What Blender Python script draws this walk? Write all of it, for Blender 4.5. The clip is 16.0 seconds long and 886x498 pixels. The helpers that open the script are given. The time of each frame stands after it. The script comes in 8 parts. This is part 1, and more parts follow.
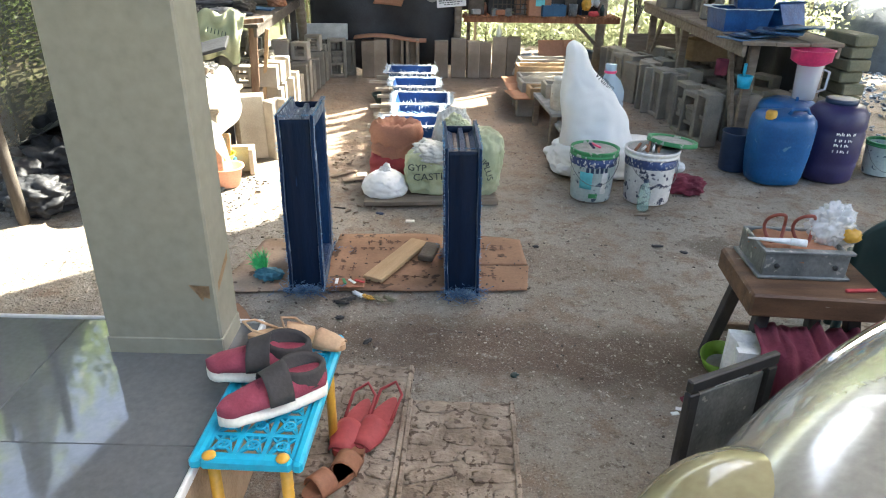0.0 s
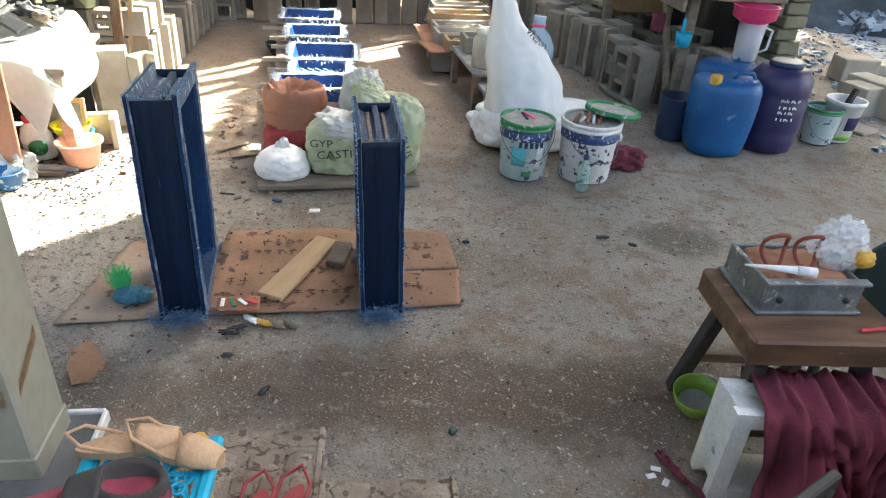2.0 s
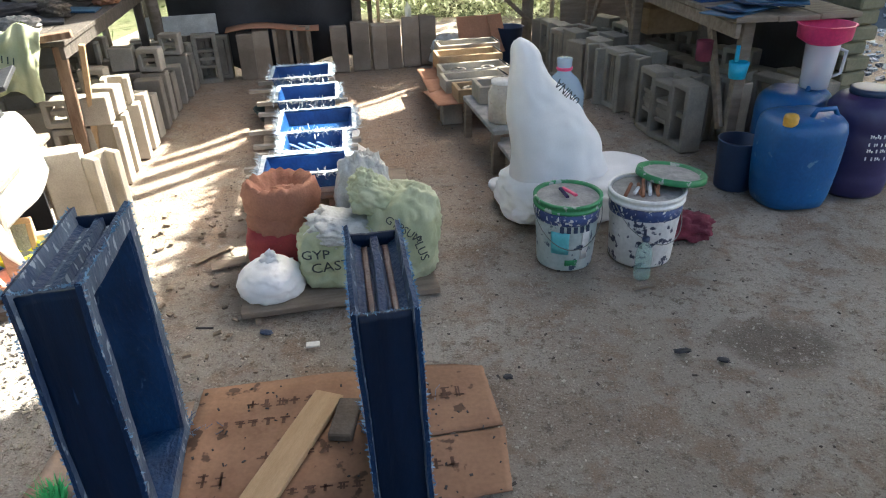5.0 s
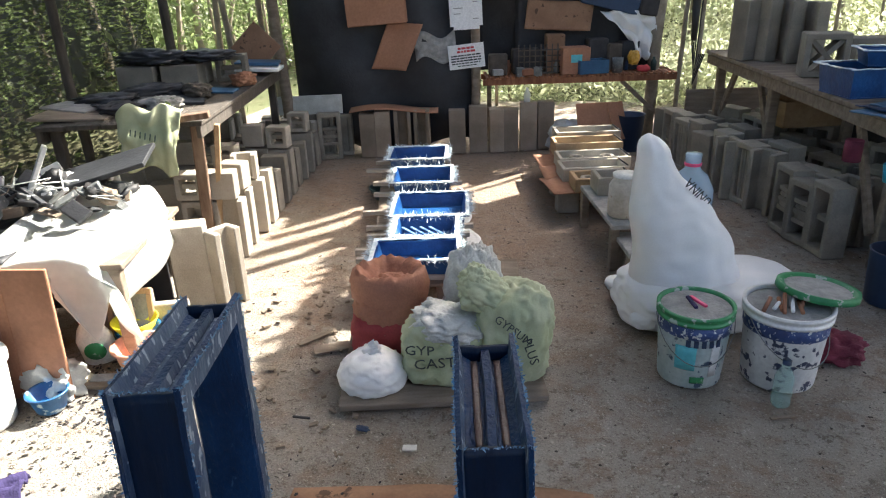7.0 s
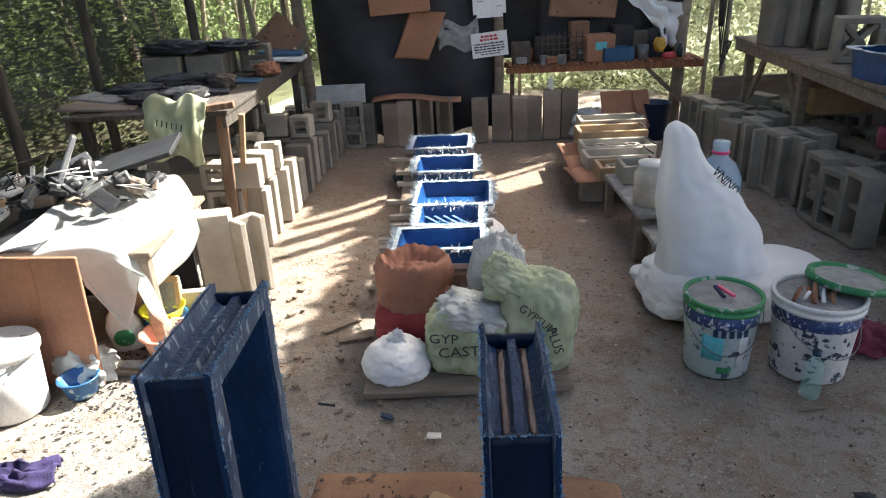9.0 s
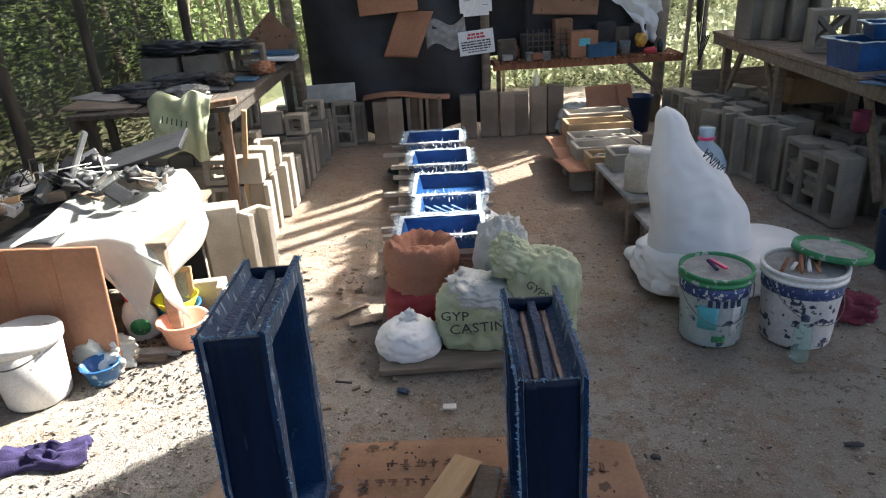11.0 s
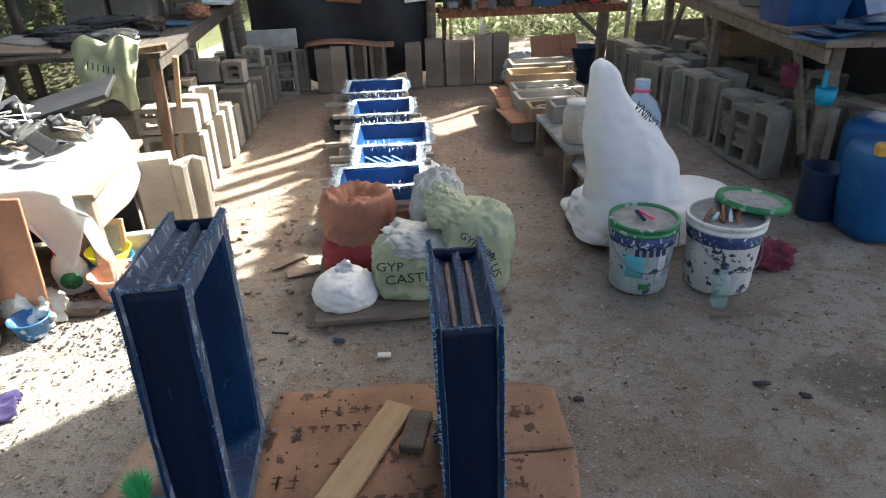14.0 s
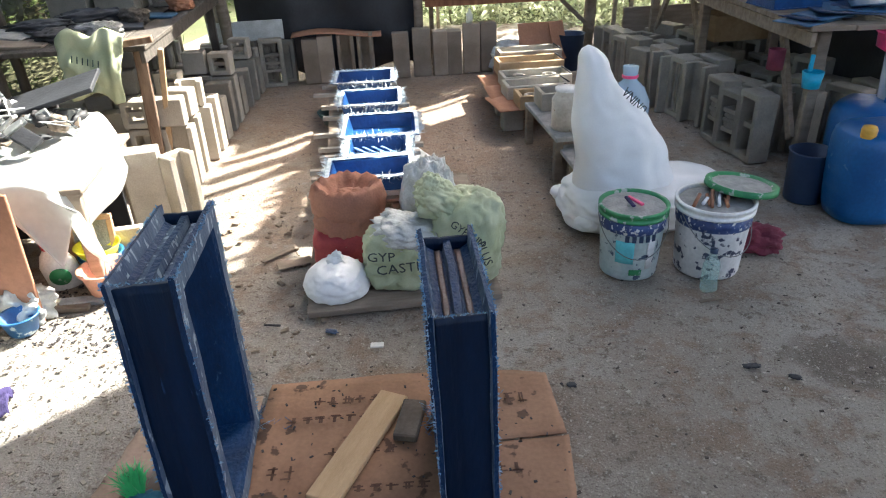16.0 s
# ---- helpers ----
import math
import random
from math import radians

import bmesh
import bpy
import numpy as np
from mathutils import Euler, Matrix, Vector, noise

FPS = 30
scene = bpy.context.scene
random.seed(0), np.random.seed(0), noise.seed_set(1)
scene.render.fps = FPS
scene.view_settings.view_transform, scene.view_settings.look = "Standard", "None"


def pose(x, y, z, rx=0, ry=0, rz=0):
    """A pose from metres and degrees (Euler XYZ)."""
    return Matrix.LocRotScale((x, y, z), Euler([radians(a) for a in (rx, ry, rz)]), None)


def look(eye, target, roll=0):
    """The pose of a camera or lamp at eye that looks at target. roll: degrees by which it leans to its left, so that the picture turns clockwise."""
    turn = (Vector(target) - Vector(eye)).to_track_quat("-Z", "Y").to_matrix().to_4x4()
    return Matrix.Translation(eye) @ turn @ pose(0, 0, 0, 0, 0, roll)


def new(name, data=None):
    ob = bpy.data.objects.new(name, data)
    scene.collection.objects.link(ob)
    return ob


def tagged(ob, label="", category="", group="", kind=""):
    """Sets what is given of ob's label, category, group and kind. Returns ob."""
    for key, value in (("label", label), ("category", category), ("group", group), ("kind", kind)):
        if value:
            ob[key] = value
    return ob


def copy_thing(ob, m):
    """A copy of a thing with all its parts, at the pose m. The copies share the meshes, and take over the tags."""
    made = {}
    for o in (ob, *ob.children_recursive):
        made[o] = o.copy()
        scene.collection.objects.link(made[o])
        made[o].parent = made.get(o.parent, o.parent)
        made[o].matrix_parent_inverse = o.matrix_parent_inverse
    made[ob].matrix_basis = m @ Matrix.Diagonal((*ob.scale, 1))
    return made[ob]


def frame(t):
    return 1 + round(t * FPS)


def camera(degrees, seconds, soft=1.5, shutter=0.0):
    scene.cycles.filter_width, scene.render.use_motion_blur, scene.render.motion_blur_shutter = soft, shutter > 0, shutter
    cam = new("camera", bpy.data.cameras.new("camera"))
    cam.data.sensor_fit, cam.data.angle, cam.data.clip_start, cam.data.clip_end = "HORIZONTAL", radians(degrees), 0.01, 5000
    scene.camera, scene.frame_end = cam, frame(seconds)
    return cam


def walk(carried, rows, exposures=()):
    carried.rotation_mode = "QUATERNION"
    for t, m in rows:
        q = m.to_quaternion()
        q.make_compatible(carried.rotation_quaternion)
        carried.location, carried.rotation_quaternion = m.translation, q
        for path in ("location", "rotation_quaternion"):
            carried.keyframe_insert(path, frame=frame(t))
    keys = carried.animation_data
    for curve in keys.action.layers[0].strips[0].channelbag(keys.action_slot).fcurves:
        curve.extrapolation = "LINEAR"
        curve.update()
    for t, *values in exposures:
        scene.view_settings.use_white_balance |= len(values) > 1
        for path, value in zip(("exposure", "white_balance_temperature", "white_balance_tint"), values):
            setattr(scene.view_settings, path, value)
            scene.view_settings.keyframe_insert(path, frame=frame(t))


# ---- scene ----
cam = camera(66.7, 16.0, soft=1.1)
EXPOSURES = [(0, 3.07, 6700, 4), (3, 2.97, 6600, 4), (3.5, 2.66, 6500, 4), (4.2, 2.58, 6450, 5), (6.3, 2.55, 6450, 7), (7, 2.3, 6450, 8), (8.7, 2.18, 6400, 9), (11, 2.06, 6350, 9), (12.5, 2.06, 6350, 9), (13.5, 2.22, 6350, 8), (15, 2.52, 6300, 7), (16, 2.67, 6300, 7)]
PATH = [
    (0, (0.73, 0.215, 1.511), (0.398, 1.988, 0.647), 1.0),
    (0.5, (0.793, 0.42, 1.508), (0.513, 2.184, 0.607), -0.7),
    (1, (0.785, 0.534, 1.507), (0.584, 2.294, 0.578), -1.0),
    (1.5, (0.654, 0.734, 1.497), (0.453, 2.468, 0.52), 0.7),
    (2, (0.591, 0.834, 1.482), (0.544, 2.561, 0.474), 4.0),
    (2.5, (0.55, 0.832, 1.501), (0.409, 2.582, 0.543), 4.0),
    (3, (0.53, 0.865, 1.532), (0.228, 2.599, 0.583), 1.7),
    (3.5, (0.494, 1.201, 1.488), (0.058, 2.895, 0.518), -1.0),
    (4, (0.528, 1.419, 1.486), (0.279, 3.142, 0.502), -1.7),
    (4.2, (0.559, 1.458, 1.492), (0.398, 3.19, 0.506), -3.6),
    (6.3, (0.462, 1.798, 1.551), (0.383, 3.606, 0.7), 0.6),
    (6.5, (0.47, 1.793, 1.551), (0.257, 3.605, 0.731), 0.2),
    (7, (0.472, 1.79, 1.556), (0.054, 3.588, 0.785), -2.1),
    (7.5, (0.462, 1.808, 1.549), (0.009, 3.584, 0.747), -3.4),
    (8, (0.464, 1.808, 1.55), (0.054, 3.582, 0.723), -2.6),
    (8.5, (0.462, 1.806, 1.553), (-0.008, 3.575, 0.748), -3.1),
    (10.8, (0.41, 1.635, 1.525), (-0.07, 3.41, 0.738), -2.4),
    (11, (0.38, 1.615, 1.527), (-0.039, 3.404, 0.738), -3.4),
    (11.5, (0.345, 1.549, 1.547), (-0.197, 3.345, 0.853), -4.7),
    (12, (0.357, 1.559, 1.535), (-0.164, 3.328, 0.761), -3.7),
    (12.5, (0.422, 1.584, 1.551), (0.028, 3.399, 0.81), -5.9),
    (13, (0.459, 1.612, 1.547), (-0.027, 3.39, 0.769), -6.1),
    (13.5, (0.477, 1.618, 1.54), (0.1, 3.379, 0.669), -4.4),
    (14, (0.461, 1.606, 1.537), (0.181, 3.356, 0.61), -1.9),
    (14.5, (0.451, 1.606, 1.535), (0.22, 3.356, 0.595), -1.4),
    (15, (0.456, 1.607, 1.535), (0.265, 3.352, 0.578), -1.5),
    (15.5, (0.458, 1.604, 1.536), (0.252, 3.351, 0.584), -2.1),
    (16, (0.462, 1.603, 1.535), (0.209, 3.343, 0.581), -2.5),
]
walk(cam, [(t, look(eye, target, roll)) for t, eye, target, roll in PATH], EXPOSURES)

# ---- light ----
SUN_EL, SUN_A = radians(45), (0.68, 0.73)
world = bpy.data.worlds.new("sky")
scene.world = world
world.use_nodes = True
wn = world.node_tree
sky = wn.nodes.new("ShaderNodeTexSky")
sky.sky_type, sky.sun_disc = "NISHITA", False
sky.dust_density, sky.ozone_density, sky.air_density = 5.0, 0.3, 0.8
sky.sun_elevation, sky.sun_rotation = SUN_EL, math.atan2(SUN_A[0], SUN_A[1])
wn.links.new(sky.outputs[0], wn.nodes["Background"].inputs[0])
wn.nodes["Background"].inputs[1].default_value = 0.135
sun_data = bpy.data.lights.new("sun", "SUN")
sun_data.energy, sun_data.angle, sun_data.color = 5.0, radians(0.6), (1.0, 0.94, 0.85)
sun = new("sun", sun_data)
sun.matrix_world = look((SUN_A[0] * 10, SUN_A[1] * 10, 10), (0, 0, 0))


# ---- materials ----
def mat(name, c1, c2=None, rough=0.8, scale=8.0, fine=90.0, bump=0.15, metal=0.0, mix=0.5, spot=None, spot_at=0.62, vary=0.0, stretch=(1, 1, 1), coat=0.0, grit=0.12):
    """Two colours mingled at a coarse scale, a fine grain, spots of a third colour, and relief."""
    m = bpy.data.materials.new(name)
    m.use_nodes = True
    t = m.node_tree
    n, l = t.nodes, t.links
    b = n["Principled BSDF"]
    tc = n.new("ShaderNodeTexCoord")
    mp = n.new("ShaderNodeMapping")
    mp.inputs["Scale"].default_value = stretch
    l.new(tc.outputs["Object"], mp.inputs[0])
    big = n.new("ShaderNodeTexNoise")
    big.inputs["Scale"].default_value, big.inputs["Detail"].default_value = scale, 6
    small = n.new("ShaderNodeTexNoise")
    small.inputs["Scale"].default_value, small.inputs["Detail"].default_value = fine, 4
    l.new(mp.outputs[0], big.inputs[0])
    l.new(mp.outputs[0], small.inputs[0])
    ramp = n.new("ShaderNodeValToRGB")
    ramp.color_ramp.elements[0].position, ramp.color_ramp.elements[1].position = mix - 0.15, mix + 0.15
    c2 = c2 or tuple(min(1, v * 1.25) for v in c1)
    ramp.color_ramp.elements[0].color, ramp.color_ramp.elements[1].color = (*c1, 1), (*c2, 1)
    l.new(big.outputs[0], ramp.inputs[0])
    out = ramp.outputs[0]
    grain = n.new("ShaderNodeMapRange")
    grain.inputs[3].default_value, grain.inputs[4].default_value = 1 - 2 * grit, 1 + 2 * grit
    l.new(small.outputs[0], grain.inputs[0])
    mul = n.new("ShaderNodeVectorMath")
    mul.operation = "MULTIPLY"
    l.new(out, mul.inputs[0])
    l.new(grain.outputs[0], mul.inputs[1])
    out = mul.outputs[0]
    if vary:
        oi = n.new("ShaderNodeObjectInfo")
        r = n.new("ShaderNodeMapRange")
        r.inputs[3].default_value, r.inputs[4].default_value = 1 - vary, 1 + vary
        l.new(oi.outputs["Random"], r.inputs[0])
        m2 = n.new("ShaderNodeVectorMath")
        m2.operation = "MULTIPLY"
        l.new(out, m2.inputs[0])
        l.new(r.outputs[0], m2.inputs[1])
        out = m2.outputs[0]
    if spot:
        sp = n.new("ShaderNodeTexNoise")
        sp.inputs["Scale"].default_value, sp.inputs["Detail"].default_value = scale * 3.7, 5
        l.new(mp.outputs[0], sp.inputs[0])
        sr = n.new("ShaderNodeValToRGB")
        sr.color_ramp.elements[0].position, sr.color_ramp.elements[1].position = spot_at, spot_at + 0.04
        l.new(sp.outputs[0], sr.inputs[0])
        mx = n.new("ShaderNodeMix")
        mx.data_type = "RGBA"
        l.new(sr.outputs[0], mx.inputs["Factor"])
        l.new(out, mx.inputs["A"])
        mx.inputs["B"].default_value = (*spot, 1)
        out = mx.outputs["Result"]
    l.new(out, b.inputs["Base Color"])
    b.inputs["Roughness"].default_value, b.inputs["Metallic"].default_value = rough, metal
    b.inputs["Coat Weight"].default_value = coat
    if bump:
        add = n.new("ShaderNodeMath")
        add.operation = "ADD"
        l.new(big.outputs[0], add.inputs[0])
        l.new(small.outputs[0], add.inputs[1])
        bp = n.new("ShaderNodeBump")
        bp.inputs["Strength"].default_value, bp.inputs["Distance"].default_value = bump, 0.01
        l.new(add.outputs[0], bp.inputs["Height"])
        l.new(bp.outputs[0], b.inputs["Normal"])
    return m


def glassy(name, color, alpha, rough=0.1):
    """A thin clear film or bottle wall: part see-through, part glossy colour."""
    m = bpy.data.materials.new(name)
    m.use_nodes = True
    n, l = m.node_tree.nodes, m.node_tree.links
    b = n["Principled BSDF"]
    b.inputs["Base Color"].default_value = (*color, 1)
    b.inputs["Roughness"].default_value = rough
    b.inputs["Alpha"].default_value = alpha
    return m


def leaf_material(name, c1, c2, glow):
    """Thin leaves that let part of the sunlight through."""
    m = mat(name, c1, c2, 0.5, 1.7, 30, 0.0)
    n, l = m.node_tree.nodes, m.node_tree.links
    tr = n.new("ShaderNodeBsdfTranslucent")
    tr.inputs[0].default_value = (*glow, 1)
    mx = n.new("ShaderNodeMixShader")
    mx.inputs[0].default_value = 0.5
    l.new(n["Principled BSDF"].outputs[0], mx.inputs[1])
    l.new(tr.outputs[0], mx.inputs[2])
    l.new(mx.outputs[0], n["Material Output"].inputs[0])
    return m


def floor_material():
    """Worn concrete under trodden dirt: pale bare cement, brown earth, dark damp stains, pale flecks."""
    m = bpy.data.materials.new("dusty_floor")
    m.use_nodes = True
    n, l = m.node_tree.nodes, m.node_tree.links
    b = n["Principled BSDF"]
    tc = n.new("ShaderNodeTexCoord")

    def noise_at(scale, detail, rough=0.6, dist=0.0):
        t = n.new("ShaderNodeTexNoise")
        t.inputs["Scale"].default_value, t.inputs["Detail"].default_value = scale, detail
        t.inputs["Roughness"].default_value, t.inputs["Distortion"].default_value = rough, dist
        l.new(tc.outputs["Object"], t.inputs[0])
        return t.outputs[0]

    def band(src, lo, hi):
        r = n.new("ShaderNodeMapRange")
        r.interpolation_type = "SMOOTHSTEP"
        r.inputs[1].default_value, r.inputs[2].default_value = lo, hi
        l.new(src, r.inputs[0])
        return r.outputs[0]

    def mix(fac, a, c):
        x = n.new("ShaderNodeMix")
        x.data_type = "RGBA"
        l.new(fac, x.inputs["Factor"])
        if isinstance(a, tuple):
            x.inputs["A"].default_value = (*a, 1)
        else:
            l.new(a, x.inputs["A"])
        x.inputs["B"].default_value = (*c, 1)
        return x.outputs["Result"]

    def times(a, c):
        x = n.new("ShaderNodeMath")
        x.operation = "MULTIPLY"
        for i, q in enumerate((a, c)):
            if isinstance(q, float):
                x.inputs[i].default_value = q
            else:
                l.new(q, x.inputs[i])
        return x.outputs[0]

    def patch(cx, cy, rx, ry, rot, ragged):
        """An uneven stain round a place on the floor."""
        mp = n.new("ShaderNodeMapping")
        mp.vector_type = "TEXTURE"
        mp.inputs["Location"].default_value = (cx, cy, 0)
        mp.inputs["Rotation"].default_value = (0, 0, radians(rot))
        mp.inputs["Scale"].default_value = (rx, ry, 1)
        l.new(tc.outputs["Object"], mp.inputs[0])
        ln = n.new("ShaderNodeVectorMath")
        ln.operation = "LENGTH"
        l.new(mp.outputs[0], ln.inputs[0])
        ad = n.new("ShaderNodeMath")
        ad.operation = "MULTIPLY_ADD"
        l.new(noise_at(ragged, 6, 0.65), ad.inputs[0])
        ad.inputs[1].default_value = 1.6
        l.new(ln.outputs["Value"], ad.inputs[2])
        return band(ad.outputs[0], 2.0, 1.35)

    big, mid, fine, grit = noise_at(0.8, 5), noise_at(4.5, 8, 0.7, 0.3), noise_at(26, 8, 0.75), noise_at(130, 3)
    col = mix(band(big, 0.4, 0.62), (0.275, 0.24, 0.195), (0.345, 0.31, 0.26))
    col = mix(times(band(mid, 0.46, 0.62), 0.85), col, (0.235, 0.17, 0.12))
    col = mix(times(patch(-0.3, 7.0, 1.9, 2.6, 8, 1.5), 0.75), col, (0.31, 0.215, 0.15))
    col = mix(times(patch(-0.95, 3.0, 0.7, 0.9, 10, 5.0), 0.65), col, (0.30, 0.29, 0.27))
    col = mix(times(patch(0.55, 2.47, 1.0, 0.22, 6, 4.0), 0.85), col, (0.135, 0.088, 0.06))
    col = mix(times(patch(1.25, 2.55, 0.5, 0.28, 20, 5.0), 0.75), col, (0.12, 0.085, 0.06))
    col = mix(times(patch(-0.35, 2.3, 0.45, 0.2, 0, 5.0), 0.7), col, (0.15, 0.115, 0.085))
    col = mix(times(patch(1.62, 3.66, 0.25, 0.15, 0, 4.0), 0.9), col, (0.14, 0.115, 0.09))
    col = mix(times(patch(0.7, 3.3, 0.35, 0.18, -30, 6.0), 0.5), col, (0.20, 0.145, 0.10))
    col = mix(times(band(fine, 0.53, 0.62), 0.8), col, (0.125, 0.095, 0.072))
    col = mix(times(times(band(noise_at(13, 8, 0.78), 0.54, 0.66), band(noise_at(2.2, 3), 0.42, 0.58)), 0.6), col, (0.45, 0.42, 0.37))
    col = mix(times(times(band(noise_at(8, 9, 0.8, 0.6), 0.55, 0.66), band(noise_at(1.3, 3), 0.40, 0.60)), 0.7), col, (0.15, 0.115, 0.088))
    col = mix(times(band(grit, 0.58, 0.68), 0.6), col, (0.50, 0.46, 0.40))
    col = mix(times(band(grit, 0.42, 0.32), 0.65), col, (0.08, 0.065, 0.05))
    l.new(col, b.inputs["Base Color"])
    b.inputs["Roughness"].default_value = 0.9
    s1 = n.new("ShaderNodeMath")
    s1.operation = "ADD"
    l.new(times(fine, 1.0), s1.inputs[0])
    l.new(times(grit, 0.35), s1.inputs[1])
    s2 = n.new("ShaderNodeMath")
    s2.operation = "ADD"
    l.new(s1.outputs[0], s2.inputs[0])
    l.new(times(mid, 1.2), s2.inputs[1])
    bp = n.new("ShaderNodeBump")
    bp.inputs["Strength"].default_value, bp.inputs["Distance"].default_value = 0.8, 0.025
    l.new(s2.outputs[0], bp.inputs["Height"])
    l.new(bp.outputs[0], b.inputs["Normal"])
    return m


def net_material():
    """Black woven shade net with worn, thin places."""
    m = bpy.data.materials.new("shade_net")
    m.use_nodes = True
    n, l = m.node_tree.nodes, m.node_tree.links
    b = n["Principled BSDF"]
    b.inputs["Base Color"].default_value = (0.045, 0.05, 0.055, 1)
    b.inputs["Roughness"].default_value = 0.8
    b.inputs["Specular IOR Level"].default_value = 0.05
    tc = n.new("ShaderNodeTexCoord")

    def holes(stretch, scale, lo, hi):
        mp = n.new("ShaderNodeMapping")
        mp.inputs["Scale"].default_value = stretch
        l.new(tc.outputs["Object"], mp.inputs[0])
        t = n.new("ShaderNodeTexNoise")
        t.inputs["Scale"].default_value, t.inputs["Detail"].default_value, t.inputs["Roughness"].default_value = scale, 7, 0.7
        l.new(mp.outputs[0], t.inputs[0])
        k = n.new("ShaderNodeMapRange")
        k.interpolation_type = "SMOOTHSTEP"
        k.inputs[1].default_value, k.inputs[2].default_value = lo, hi
        l.new(t.outputs[0], k.inputs[0])
        return k.outputs[0]
    ad = n.new("ShaderNodeMath")
    ad.operation = "MULTIPLY"
    l.new(holes((1, 1, 5), 11, 0.44, 0.62), ad.inputs[0])
    l.new(holes((1, 1, 1), 1.6, 0.34, 0.58), ad.inputs[1])
    mr = n.new("ShaderNodeMapRange")
    mr.inputs[3].default_value, mr.inputs[4].default_value = 0.96, 0.28
    l.new(ad.outputs[0], mr.inputs[0])
    l.new(mr.outputs[0], b.inputs["Alpha"])
    return m


M = {}
M["dirt"] = floor_material()
M["soil"] = mat("garden_soil", (0.10, 0.085, 0.05), (0.08, 0.10, 0.035), 0.95, 0.6, 20, 0.6)
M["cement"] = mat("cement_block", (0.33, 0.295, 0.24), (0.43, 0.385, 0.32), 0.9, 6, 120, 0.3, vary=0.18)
# darker copy of the cement; shade on blocks is put in this colour
M["cement_dark"] = mat("weathered_cement", (0.20, 0.18, 0.15), (0.30, 0.27, 0.22), 0.92, 5, 110, 0.35, vary=0.22)
M["cream"] = mat("cream_wall_paint", (0.235, 0.225, 0.18), (0.25, 0.24, 0.195), 0.5, 1.2, 25, 0.0)
M["bare_plaster"] = mat("bare_plaster", (0.30, 0.2, 0.12), (0.36, 0.25, 0.16), 0.9, 12, 90, 0.3)
M["tile"] = mat("grey_floor_tile", (0.10, 0.108, 0.118), (0.125, 0.132, 0.142), 0.06, 2.0, 60, 0.02, coat=1.0)
M["tile_trim"] = mat("bright_tile_trim", (0.6, 0.6, 0.6), (0.7, 0.7, 0.7), 0.3, 4, 50, 0.02)
M["blue_mould"] = mat("blue_fibreglass", (0.002, 0.016, 0.052), (0.005, 0.034, 0.10), 0.45, 7, 60, 0.7, spot=(0.04, 0.09, 0.16), spot_at=0.68, stretch=(1.6, 1, 0.7))
M["deep_blue"] = mat("deep_blue_gelcoat", (0.0003, 0.0075, 0.024), (0.0007, 0.013, 0.042), 0.45, 5, 50, 0.25, stretch=(2.5, 1, 0.4), spot=(0.012, 0.04, 0.1), spot_at=0.7)
for k in ("blue_mould", "deep_blue"):
    M[k].node_tree.nodes["Principled BSDF"].inputs["Specular IOR Level"].default_value = 0.25
M["blue_fibre"] = mat("loose_blue_fibre", (0.02, 0.08, 0.22), (0.14, 0.25, 0.4), 0.6, 20, 90, 0.1)
M["pale_fibre"] = mat("pale_glass_fibre", (0.45, 0.55, 0.62), (0.7, 0.75, 0.78), 0.5, 20, 90, 0.1)
M["timber"] = mat("raw_timber", (0.36, 0.24, 0.13), (0.43, 0.30, 0.17), 0.8, 4, 70, 0.15, stretch=(8, 1, 8))
M["old_wood"] = mat("weathered_wood", (0.17, 0.13, 0.095), (0.26, 0.21, 0.16), 0.88, 4, 70, 0.35, stretch=(1, 6, 6))
M["red_wood"] = mat("red_brown_wood", (0.20, 0.075, 0.035), (0.32, 0.14, 0.07), 0.75, 4, 60, 0.2, stretch=(6, 6, 1))
M["saw_wood"] = mat("varnished_brown_wood", (0.075, 0.038, 0.02), (0.16, 0.085, 0.045), 0.6, 4, 60, 0.2, stretch=(1, 5, 5), spot=(0.5, 0.45, 0.38), spot_at=0.7)
M["card"] = mat("cardboard", (0.21, 0.115, 0.066), (0.29, 0.165, 0.098), 0.85, 4, 70, 0.15, spot=(0.09, 0.05, 0.03), spot_at=0.62)
M["card_red"] = mat("reddish_board", (0.33, 0.16, 0.09), (0.40, 0.2, 0.12), 0.85, 3, 50, 0.12)
M["white_sack"] = mat("white_woven_sack", (0.72, 0.73, 0.72), (0.79, 0.79, 0.78), 0.55, 5, 160, 0.05, grit=0.03)
M["green_sack"] = mat("pale_green_sack", (0.36, 0.40, 0.235), (0.47, 0.50, 0.33), 0.6, 6, 140, 0.12, grit=0.06)
M["orange_sack"] = mat("orange_paper_sack", (0.27, 0.115, 0.07), (0.35, 0.16, 0.10), 0.75, 5, 90, 0.2)
M["red_sack"] = mat("red_sack_base", (0.25, 0.025, 0.03), (0.32, 0.045, 0.045), 0.7, 6, 90, 0.15)
M["clear_bag"] = mat("milky_plastic_bag", (0.42, 0.43, 0.40), (0.56, 0.57, 0.54), 0.4, 9, 90, 0.3)
M["white_plastic"] = mat("white_plastic", (0.66, 0.66, 0.63), (0.75, 0.75, 0.72), 0.42, 5, 80, 0.08, spot=(0.32, 0.30, 0.26), spot_at=0.68)
M["splashed"] = mat("paint_splashed_white", (0.55, 0.56, 0.55), (0.70, 0.70, 0.68), 0.5, 7, 60, 0.08, spot=(0.03, 0.04, 0.08), spot_at=0.57)
M["navy_drip"] = mat("navy_paint_drips", (0.02, 0.04, 0.13), (0.04, 0.08, 0.22), 0.5, 16, 80, 0.15, spot=(0.6, 0.62, 0.6), spot_at=0.58)
